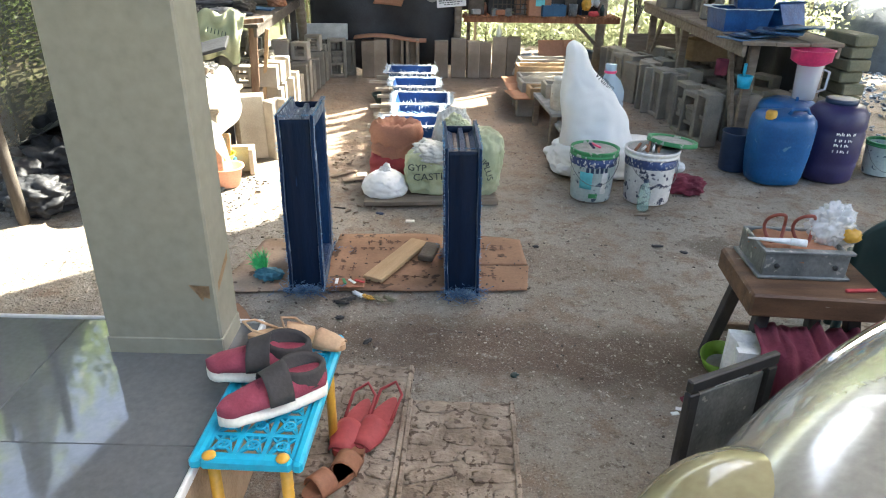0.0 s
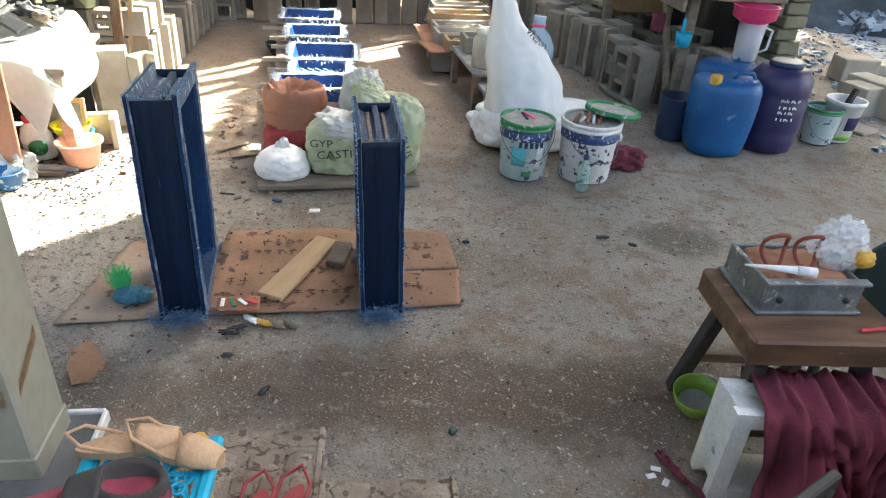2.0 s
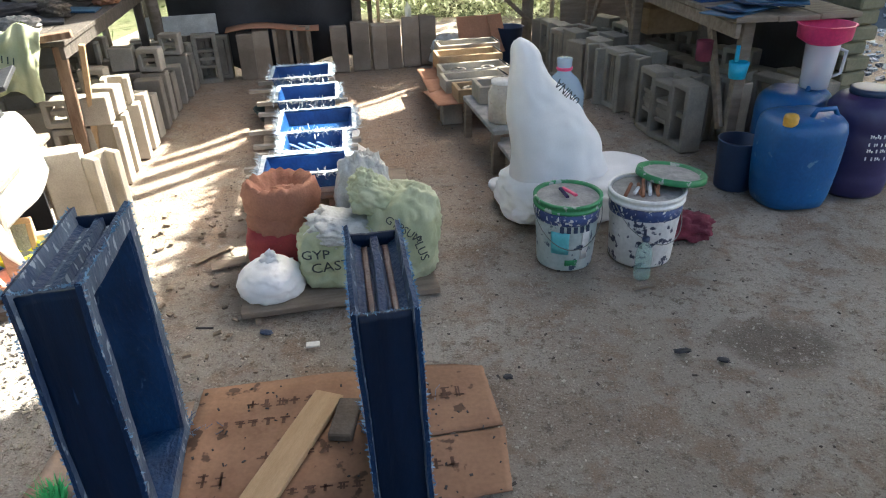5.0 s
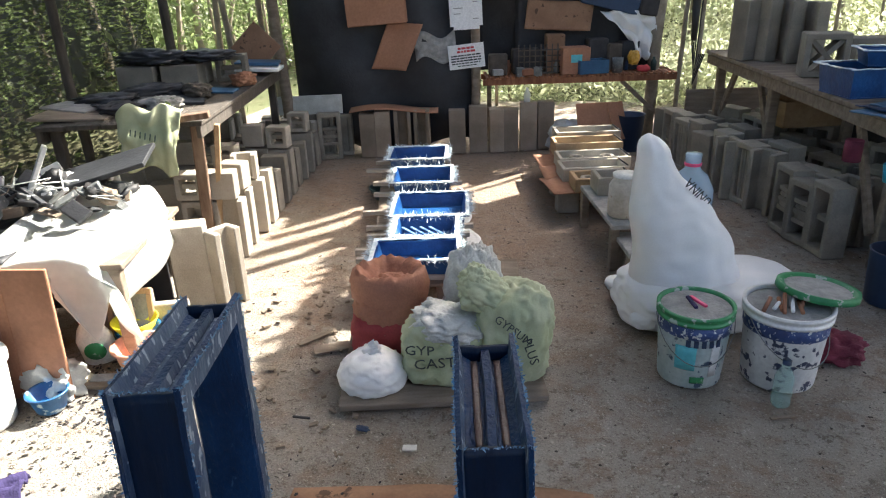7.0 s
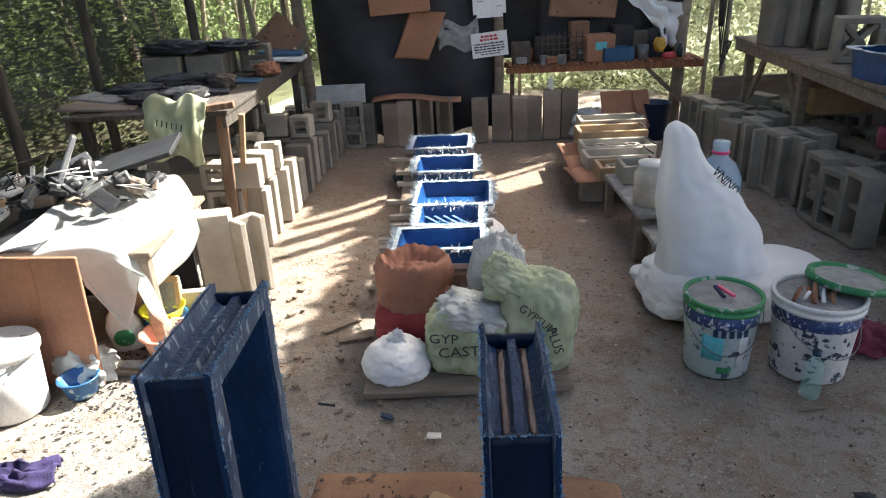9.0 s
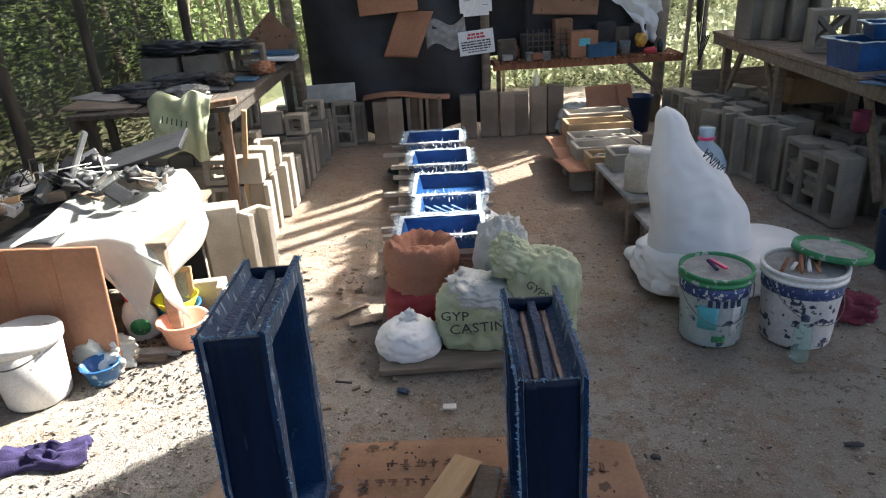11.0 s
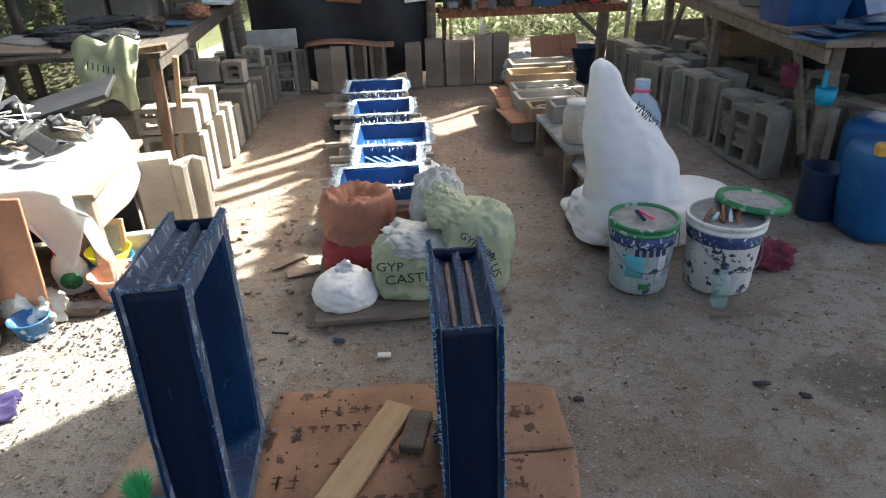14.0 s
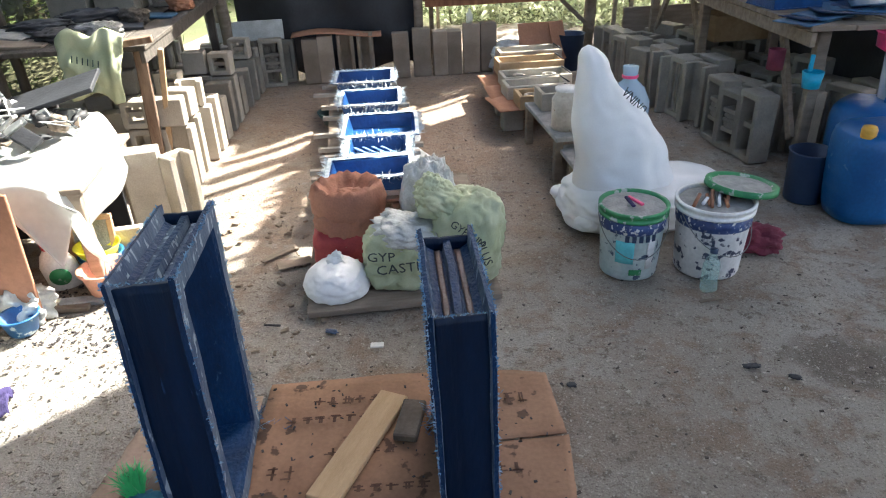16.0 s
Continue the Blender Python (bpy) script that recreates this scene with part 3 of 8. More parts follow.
def roof():
    """Unseen added roof: narrow strips along the sun's bearing, gapped to cast sun patches."""
    a = Vector((SUN_A[0], SUN_A[1], 0)).normalized()
    n = Vector((-a.y, a.x, 0))
    H = 3.3
    off = H / math.tan(SUN_EL)
    bm = bmesh.new()
    w = 0.05
    p = -6.0
    rg = random.Random(3)
    while p < 11.5:
        # gap spans are set where the sun should land on floor and moulds
        gaps = []
        edge = 2.16 + (p - 3.3) * 0.95
        low = (-2.9 + 0.73 * p) / 0.68
        if 3.22 < p < 4.7:
            gaps.append((low, edge + rg.uniform(-0.08, 0.1)))
        elif 4.7 <= p < 5.9:
            k = p / 0.27
            wedge = random.Random(int(k)).uniform(-.25, .25) + (k % 1) * .5
            gaps.append((low, edge - .75 + rg.uniform(-.04, .04) if k % 1 < .45 or p > 5.6 else edge - .35 + wedge))
        if 3.45 < p < 5.85:
            s0 = 2.9 + (p - 3.71) * 0.79
            gaps.append((max(s0 + .06, edge + 0.12), s0 + 0.66 + rg.uniform(-0.06, 0.06)))
        if 4.82 < p < 5.45 and rg.random() < 0.75:
            gaps.append((4.95 + rg.uniform(0, 0.2), 6.15 + rg.uniform(-0.3, 0.25)))
        if 3.85 < p < 4.82 and rg.random() < 0.7:
            gaps.append((4.95 + (p - 3.9) * 1.0 + rg.uniform(-.1, 0.1), 5.5 + (p - 3.9) * 1.0 + rg.uniform(-0.15, 0.2)))
        if 5.3 <= p < 5.7 and rg.random() < 0.5:
            gaps.append((5.9, 6.4 + rg.uniform(-0.1, 0.2)))
        # the roof's outline in plan, cut to a rectangle
        lo, hi = -20.0, 20.0
        for c0, c1, q in ((a.x, n.x, (-4.3, 5.5)), (a.y, n.y, (2.3, 12.7))):
            x0, x1 = sorted(((q[0] - c1 * p) / c0, (q[1] - c1 * p) / c0))
            lo, hi = max(lo, x0), min(hi, x1)
        s = lo
        cuts = sorted((g0 + off, g1 + off) for g0, g1 in gaps)
        for g0, g1 in cuts + [(hi, hi)]:
            e = min(g0, hi)
            if e - s > 0.02:
                mid = a * ((s + e) / 2) + n * p
                box(bm, (e - s, w + 0.004, 0.02), (mid.x, mid.y, H + 0.012 * (int(p / w) % 2)), (0, 0, math.degrees(math.atan2(a.y, a.x))), bevel=0)
            s = max(s, g1)
        p += w
    for v in bm.verts:
        x, y = v.co.x - a.x * off, v.co.y - a.y * off
        k = 1 - .0273 * x + .023 * y
        v.co.x, v.co.y = (.9911 * x - .0703 * y + .2702) / k + a.x * off, (.0419 * x + 1.0275 * y + .1142) / k + a.y * off
    tagged(part("roof", bm, M["roofing"]), "patchy old workshop roof with gaps", "roof", kind="structure")
    # unseen ceiling and south wall, added and sized for the porch light
    bm = bmesh.new()
    box(bm, (4.6, 5.2, 0.12), (-1.5, -0.75, 2.86), (0, 0, 10), bevel=0)
    tagged(part("ceiling", bm, M["cream"]), "plain cream porch ceiling", "ceiling", kind="structure")
    bm = bmesh.new()
    box(bm, (4.6, 0.15, 2.9), (-1.2, -3.2, 1.45), (0, 0, 10), bevel=0)
    tagged(part("wall_south", bm, M["cream"]), "plain cream house wall", "wall", kind="structure")
    # wall added out of view to cut the sky light from the east
    bm = bmesh.new()
    box(bm, (.15, 5.8, 2.6), (4.75, -.3, 1.3), (0, 0, 0), bevel=0)
    tagged(part("wall_east", bm, M["cream"]), "plain cream wall beside the parked car", "wall", kind="structure")
    for x, y, h in ((5.3, 5.4, 3.35), (5.3, 11.9, 3.35), (-0.33, 11.9, 3.35)):
        bm = bmesh.new()
        tube(bm, [(x, y, -0.05), (x + 0.02, y, h)], 0.05)
        tagged(part("roof_post", bm, M["old_wood"]), "rough round timber roof post", "post", kind="structure")


def post(name, pts, r, material, label):
    bm = bmesh.new()
    n = 9
    q = []
    for i in range(n):
        t = i / (n - 1)
        p = Vector(pts[0]).lerp(Vector(pts[1]), t)
        q.append(p + Vector((noise.noise(Vector((p.x * 3, p.y, t * 4))), noise.noise(Vector((p.y * 3, 5, t * 4))), 0)) * r * 0.5)
    tube(bm, q, [r * (1.05 - 0.15 * i / n) for i in range(n)], 10)
    return tagged(part(name, bm, material), label, "post", kind="structure")


# ---- cement blocks ----
def prism(bm, poly, z0, z1):
    """A plan outline raised from z0 to z1."""
    lo = [bm.verts.new((x, y, z0)) for x, y in poly]
    hi = [bm.verts.new((x, y, z1)) for x, y in poly]
    bm.faces.new(list(reversed(lo)))
    bm.faces.new(hi)
    for i in range(len(poly)):
        j = (i + 1) % len(poly)
        bm.faces.new((lo[i], lo[j], hi[j], hi[i]))
    bmesh.ops.recalc_face_normals(bm, faces=bm.faces[:])


def chip(bm, seed, amount=.004, cuts=3):
    """Wear the edges of a cast piece."""
    bmesh.ops.bevel(bm, geom=bm.edges[:], offset=.006, segments=1, affect="EDGES")
    for v in bm.verts:
        v.co += Vector((noise.noise(v.co * 14 + Vector((seed, 0, 0))), noise.noise(v.co * 14 + Vector((0, seed, 0))), noise.noise(v.co * 13 + Vector((0, 0, seed))))) * amount


def block(name, w, h, d, kind, material, m, label, group):
    """A cast block standing upright: w wide, h high, d deep; its front looks along -y."""
    e = 0.04
    bm = bmesh.new()
    x, y = w / 2, d / 2
    bars = []
    if kind == "plain":
        prism(bm, [(-x, -y), (x, -y), (x, y), (-x, y)], 0, h)
    elif kind == "channel":
        prism(bm, [(-x, -y), (-x + e, -y), (-x + e, y * .3), (x - e, y * .3), (x - e, -y), (x, -y), (x, y), (-x, y)], 0, h)
    else:
        loops = []
        for yy, i in ((-y, 0), (y, 0), (y, e), (-y, e)):
            loops.append([bm.verts.new((sx * (x - i), yy, h / 2 + sz * (h / 2 - i))) for sx, sz in ((-1, -1), (1, -1), (1, 1), (-1, 1))])
        for p, q in zip(loops, loops[1:] + loops[:1]):
            for i in range(4):
                bm.faces.new((p[i], p[(i + 1) % 4], q[(i + 1) % 4], q[i]))
        bmesh.ops.recalc_face_normals(bm, faces=bm.faces[:])
        iw, ih, c = w - 2 * e, h - 2 * e, h / 2
        if kind == "slots":
            bars = [((.024, d * .8, ih), (-iw / 2 + iw * (i + 1) / 4, 0, c), 0) for i in range(3)]
        elif kind == "cross":
            L, an = math.hypot(iw, ih), math.degrees(math.atan2(ih, iw))
            bars = [((L * .96, d * .7, .034), (0, 0, c), an), ((L * .96, d * .68, .034), (0, 0, c), -an)]
        elif kind == "flower":
            k = min(iw, ih)
            bars = [((k * .95, d * .7 - .004 * i, .036), (0, 0, c), 45 * i) for i in range(4)]
            bars += [((iw, d * .7, .03), (0, 0, c + s * k * .5), 0) for s in (-1, 1)]
        elif kind == "hollow":
            bars = [((iw, d * .5, .035), (0, 0, c), 0)]
    chip(bm, w * 50 + h * 31, .003)
    ob = part(name, bm, material)
    for s, at, an in bars:
        bm = bmesh.new()
        box(bm, s, at, (0, an, 0), bevel=.003)
        part("bar", bm, material, ob)
    ob.matrix_world = m
    return tagged(ob, label, "block", group)


KINDS = ("plain", "channel", "hollow", "slots", "cross", "flower")


def proto_block(cache, w, h, d, kind, material, m, label, group):
    """Make each sort of block once and copy it after that."""
    key = (round(w, 3), round(h, 3), round(d, 3), kind, material.name)
    if key not in cache:
        cache[key] = block("cement_block", w, h, d, kind, material, m, label, group)
        return cache[key]
    ob = copy_thing(cache[key], m)
    return tagged(ob, label, "block", group)


CACHE = {}


def back_row():
    """Upright cast blocks lined up along the far end."""
    px = [(-1.58, .15, .44, 0), (-1.42, .15, .46, 0), (-1.2, .165, .46, 1), (-.99, .155, .46, 1), (-.61, .16, .44, 0), (-.38, .18, .47, 0), (-.18, .14, .44, 0), (-.02, .145, .43, 0), (.17, .17, .49, 0), (.36, .16, .49, 0)]
    for x, w, h, k in px:
        proto_block(CACHE, w + .015, h + .03, 0.16, "plain" if not k else "channel", M["cement_warm"], pose(x + 0.05, 9.04 + rnd.uniform(-.02, .02), 0, rnd.uniform(-3, 1), 0, rnd.uniform(-4, 4)), "upright grey cast cement block in a row by the back fence", "blocks along the back")
    proto_block(CACHE, .24, .5, .1, "flower", M["cement_dark"], pose(-1.93, 9.0, 0, 0, 0, 5), "weathered grey breeze block with a round pattern, standing upright", "blocks along the back")
    rk = random.Random(17)
    for k, (x, y) in enumerate([(-2.62 + .2 * i, 9.2 + .02 * (i % 2)) for i in range(5)] + [(-2.75 + .21 * i, 8.86 + .03 * (i % 3)) for i in range(4)]):
        proto_block(CACHE, .17, rk.choice((.4, .44, .46)), .12, rk.choice(("plain", "channel", "plain", "slots")), M["cement_dark"], pose(x, y, 0, rk.uniform(-3, 2), 0, rk.uniform(-8, 8)), "dark weathered cement block in the shaded back corner", "blocks along the back")
    bm = bmesh.new()
    sheet(bm, 10, 3, lambda u, v: (-1.7 + .95 * u, 8.95 + .2 * v, .49 + .03 * math.sin(u * 5) + .02 * v), 0.006)
    tagged(part("board_sheet", bm, M["card_red"]), "reddish board lying across the tops of upright blocks", "board")
    bm = bmesh.new()
    box(bm, (.78, .03, .2), (-2.2, 9.2, .56), (-8, 0, 3))
    tagged(part("white_sheet_board", bm, M["clear_bag"]), "dull white panel laid on the blocks", "panel")


def left_blocks():
    L = "pale sunlit cement block standing on the dirt floor"
    g = "blocks along the sunny side"
    A = [(-1.62, 5.08, .20, .50, .13, "plain", 18), (-1.42, 5.10, .17, .46, .12, "channel", 60),
         (-1.60, 4.62, .3, .2, .14, "channel", 15), (-1.86, 4.75, .26, .22, .12, "plain", 8)]
    for x, y, w, h, d, k, r in A:
        proto_block(CACHE, w, h, d, k, M["cement"], pose(x, y, 0, 0, 0, r), L, g)
    u = Vector((-0.13, 0.99))
    for j in range(11):
        for i in range(6):
            if j > 1 and rnd.random() < 0.07:
                continue
            b = Vector((-1.76 - 0.235 * i, 5.92)) + u * 0.28 * j
            if i > 1 and j < 2 or (i > 3 and j < 4):
                continue
            h = rnd.choice((.40, .42, .36, .44))
            k = rnd.choice(("plain", "channel", "hollow", "plain", "slots", "flower"))
            tilt = rnd.uniform(-3, 3)
            # blocks from row six back get the darker cement for the table's shade
            proto_block(CACHE, .21, h, .13, k, M["cement"] if j < 5 else M["cement_dark"], pose(b.x + rnd.uniform(-.02, .02), b.y, 0, tilt, 0, 8 + rnd.uniform(-8, 8)), L if j < 5 else "grey cement block standing in the shade of the table", g)
            if (j < 5 and i == 1) or (j < 3 and i == 0) or (j > 3 and rnd.random() < .3):
                proto_block(CACHE, .19, .19, .13, rnd.choice(("hollow", "channel", "plain")), M["cement"], pose(b.x, b.y, h + 0.016, 0, 0, 8 + rnd.uniform(-12, 12)), "small pale cement block stacked on another", g)


def right_blocks():
    g = "blocks under the long bench"
    L = "grey breeze block standing in rows under the bench"
    u = Vector((-0.16, 0.987))
    for j in range(14):
        for i in range(4):
            if i == 0 and j in (3,):
                continue
            b = Vector((2.02 + 0.3 * i + (rnd.uniform(-.05, .05) if i == 0 else 0), 5.72)) + u * 0.225 * j
            h = rnd.choice((.44, .42, .40, .45)) if i == 0 else rnd.choice((.36, .40, .44, .34))
            k = ("hollow", "flower", "flower", "slots", "channel", "slots", "channel", "slots", "plain", "plain", "slots", "plain", "flower", "plain")[j] if i == 0 else rnd.choice(KINDS)
            proto_block(CACHE, .21 if i == 0 else .25, h, .14, k, M["cement_dark"], pose(b.x + (.05 if i == 0 else 0), b.y, 0, 0, 0, -72 + rnd.uniform(-13, 13) if i == 0 else -70 + rnd.uniform(-14, 14)), L, g)
    for x, y, z, w, h, d, k, r in ((2.12, 7.98, .905, .24, .46, .1, "plain", -78), (2.24, 7.86, .905, .24, .47, .1, "plain", -74), (2.36, 7.72, .905, .26, .46, .11, "channel", -76), (2.5, 7.6, .905, .26, .45, .1, "channel", -76), (2.34, 6.85, .905, .28, .29, .2, "cross", -12), (2.62, 6.85, .905, .24, .25, .2, "hollow", -15)):
        proto_block(CACHE, w, h, d, k, M["cement_dark"], pose(x, y, z, 0, 0, r), "grey breeze block standing on the long bench", "blocks on the bench")
    for x, y, z, w, h, d, k, r in ((-2.95, 7.2, 1.025, .3, .2, .2, "plain", 8), (-2.6, 7.25, 1.025, .3, .2, .2, "plain", 12), (-2.72, 7.65, 1.025, .3, .22, .2, "plain", 10), (-2.36, 7.7, 1.025, .26, .22, .18, "hollow", 15), (-2.95, 8.0, 1.025, .3, .22, .2, "plain", 4)):
        proto_block(CACHE, w, h, d, k, M["cement_dark"], pose(x, y, z, 0, 0, r), "dark grey cement block standing on the side table", "blocks on the side table")


# ---- tables and benches ----
def plank_table(name, m, L, W, z, legs, label, wood, planks=4):
    t = thing(name, label, "table", m)
    for i in range(planks):
        bm = bmesh.new()
        w = W / planks
        box(bm, (w - 0.006, L, 0.03), (-W / 2 + w * (i + .5), 0, z - 0.015 + rnd.uniform(-.003, .003)), (0, rnd.uniform(-.4, .4), 0), bevel=0.004)
        part("top_plank", bm, wood, t)
    for x, y in legs:
        bm = bmesh.new()
        box(bm, (.07, .07, z - .03), (x, y, (z - .03) / 2), (0, 0, rnd.uniform(-4, 4)), bevel=0.006)
        part("leg", bm, wood, t)
    for x in (-W / 2 + .03, W / 2 - .03):
        bm = bmesh.new()
        box(bm, (.03, L - .02, .08), (x, 0, z - .072), bevel=0.004)
        part("apron", bm, wood, t)
    return t


def tables():
    t = plank_table("long_bench", pose(2.41, 7.0, 0, 0, 0, 1.5), 3.5, .76, .9, [(-.22, -1.58), (.3, -1.58), (-.28, 1.55), (.3, 1.55), (-.28, 0.2), (.3, .2)], "long weathered plank bench carrying blocks and moulds", M["old_wood"], 3)
    for y0, y1 in ((-1.55, -1.15), (1.5, 1.1), (.2, .6)):
        bm = bmesh.new()
        a, b = Vector((-.26, y0, .2 if y0 < 0 else .35)), Vector((-.28, y1, .84))
        d = b - a
        box(bm, (.03, .07, d.length), (a + b) / 2, (math.degrees(math.atan2(-d.y, d.z)), 0, 0), bevel=.004)
        part("brace", bm, M["old_wood"], t)
    t = plank_table("side_table", pose(-2.58, 7.15, 0, 0, 0, 9.5), 2.95, 1.1, 1.02, [(-.45, -1.35), (.45, 1.35), (-.45, 1.35)], "rough wooden side table heaped with blocks and boards", M["dark_wood"], 5)
    bm = bmesh.new()
    box(bm, (.075, .05, 1.02), (.46, -1.38, .51 - .02), (2, 3, 5), bevel=.006)
    part("leg", bm, M["worn_brown"], t, "worn brown leg")
    bm = bmesh.new()
    box(bm, (.035, .05, .95), (.53, -1.27, .5), (5, 8, 5), bevel=.004)
    part("strut", bm, M["timber"], t)
    bm = bmesh.new()
    box(bm, (.42, .09, .04), (.4, -1.5, 1.045), (0, -5, 8), bevel=.004)
    part("end_board", bm, M["worn_brown"], t)


def back_fence():
    """Posts, black tarp, slatted shelf, signs and slats at the far end."""
    post("post_back_1", ((-2.37, 9.2, 0), (-2.42, 9.2, 2.55)), .06, M["old_wood"], "dark rough timber post")
    post("post_back_2", ((-.33, 9.2, 0), (-.31, 9.2, 2.55)), .05, M["old_wood"], "weathered timber post behind the signs")
    post("post_back_3", ((1.6, 9.3, 0), (1.72, 9.3, 2.6)), .065, M["bark"], "pale barked timber post")
    post("post_back_4", ((1.95, 9.55, 0), (2.02, 9.55, 2.6)), .025, M["bark"], "thin pale pole")
    post("post_back_5", ((2.15, 9.55, 0), (2.2, 9.55, 2.6)), .025, M["bark"], "thin pale pole")
    # lower part let down to stand for the shade behind the blocks
    bm = bmesh.new()

    def tp(u, v):
        x, z = -2.3 + 2.0 * u, .04 + 2.13 * v
        if v < .15:
            z += .1 * math.sin(u * 9)
        return (x, 9.3 + .05 * math.sin(u * 13 + v * 3) + .06 * noise.noise(Vector((x * 2, z * 2, 0))), z)
    sheet(bm, 40, 24, tp, .003)
    tagged(part("tarpaulin", bm, M["tarp"]), "black tarpaulin hung along the back fence", "tarpaulin")
    bm = bmesh.new()
    sheet(bm, 40, 20, lambda u, v: (-.3 + 2.0 * u, 9.62 + .05 * math.sin(u * 11 + v * 4) + .05 * noise.noise(Vector((u * 6, v * 4, 1))), .80 + 1.2 * v - .35 * max(0, u - .75) * v), .003)
    tagged(part("tarpaulin", bm, M["tarp"]), "black tarpaulin hung behind the cluttered shelf", "tarpaulin")
    # slats over it
    fence = thing("slat_fence", "split bamboo slats with sunlit gaps above the tarpaulin", "fence", kind="structure")
    for i in range(46):
        bm = bmesh.new()
        x = -2.3 + i * .087
        box(bm, (.058, .012, .95), (x, 9.42, 2.06 + rnd.uniform(-.04, .04)), (0, rnd.uniform(-2, 2), 0), bevel=.003)
        part("slat", bm, M["bamboo"], fence)
    for z in (1.75, 2.35):
        bm = bmesh.new()
        box(bm, (4.2, .04, .05), (-.3, 9.46, z), bevel=.004)
        part("rail", bm, M["old_wood"], fence)
    sh = thing("slatted_shelf", "red-brown slatted wooden shelf crowded with clutter", "shelf")
    for i in range(40):
        bm = bmesh.new()
        box(bm, (.032, .5, .02), (-.24 + i * .051, 9.3, .775), (0, 0, rnd.uniform(-2, 2)), bevel=.003)
        part("slat", bm, M["red_wood"], sh)
    for y in (9.08, 9.5):
        bm = bmesh.new()
        box(bm, (2.06, .035, .06), (.74, y, .734), bevel=.004)
        part("rail", bm, M["red_wood"], sh)
    for x, y in ((-.2, 9.5), (1.66, 9.5)):
        bm = bmesh.new()
        box(bm, (.05, .05, .704), (x, y, .352), bevel=.004)
        part("leg", bm, M["old_wood"], sh)
    bm = bmesh.new()
    box(bm, (.045, .03, .62), (1.42, 9.1, .5), (0, -48, 0), bevel=.004)
    part("brace", bm, M["old_wood"], sh)


def signs():
    s = thing("whiteboard", "small rounded white board with faint writing", "sign", pose(-.40, 9.135, 1.56, 0, -2, 0))
    bm = bmesh.new()
    box(bm, (.34, .012, .56), bevel=0)
    bmesh.ops.bevel(bm, geom=[e for e in bm.edges if abs(e.verts[0].co.y - e.verts[1].co.y) > .005], offset=.035, segments=4, affect="EDGES")
    part("board", bm, M["paper"], s)
    for i, (w, x) in enumerate(((.16, -.06), (.06, -.1), (.05, .1), (.1, -.08), (.07, -.09), (.06, .1))):
        bm = bmesh.new()
        box(bm, (w, .002, .008), (x, -.0075, .1 - .055 * i), bevel=0)
        part("writing_line", bm, M["grey_mud"], s)
    s = thing("paper_sign", "tilted white notice with red heading and black lines", "sign", pose(-.42, 9.14, 1.01, 0, -5, 0))
    bm = bmesh.new()
    box(bm, (.38, .006, .25), bevel=.001)
    part("paper", bm, M["paper"], s)
    rows = [(.17, 0, .085, 1, .022), (.19, 0, .052, 1, .022), (.33, 0, .012, 0, .015), (.33, 0, -.015, 0, .015), (.33, 0, -.042, 0, .015), (.30, -.01, -.068, 0, .012), (.2, 0, -.094, 0, .01)]
    for w, x, z, c, h in rows:
        k = x - w / 2
        while k < x + w / 2 - .012:
            l = rnd.uniform(.018, .05)
            l = min(l, x + w / 2 - k)
            bm = bmesh.new()
            box(bm, (l, .002, h), (k + l / 2, -.0045, z), bevel=0)
            part("writing_bar", bm, M["red_ink"] if c else M["ink"], s)
            k += l + .008


# ---- blue moulds ----
def fray(bm, line, n, length, rg, out, mi=0):
    """Loose fibres sticking out along a line of points."""
    for _ in range(n):
        i = rg.randrange(len(line) - 1)
        p = Vector(line[i]).lerp(Vector(line[i + 1]), rg.random())
        d = (Vector(out) + Vector((rg.uniform(-1, 1), rg.uniform(-1, 1), rg.uniform(-1, 1))) * .9).normalized()
        L = length * rg.uniform(.3, 1.2)
        s = d.orthogonal().normalized() * rg.uniform(.0008, .0022)
        q = p + d * L * .6
        e = q + (d + Vector((rg.uniform(-1, 1), rg.uniform(-1, 1), rg.uniform(-.6, .6)))).normalized() * L * .5
        vs = [bm.verts.new(c) for c in (p - s, p + s, q + s, e, q - s)]
        bm.faces.new(vs).material_index = mi


def ring_profile(bm, a, b, prof, seg=1):
    """A rectangular ring of half sizes a, b (in y and z) from profile points (x, inset)."""
    loops = []
    for x, d in prof:
        loops.append([bm.verts.new((x, sy * (a - d), sz * (b - d))) for sy, sz in ((-1, -1), (1, -1), (1, 1), (-1, 1))])
    for p, q in zip(loops, loops[1:] + loops[:1]):
        for i in range(4):
            bm.faces.new((p[i], p[(i + 1) % 4], q[(i + 1) % 4], q[i]))
    bmesh.ops.recalc_face_normals(bm, faces=bm.faces[:])


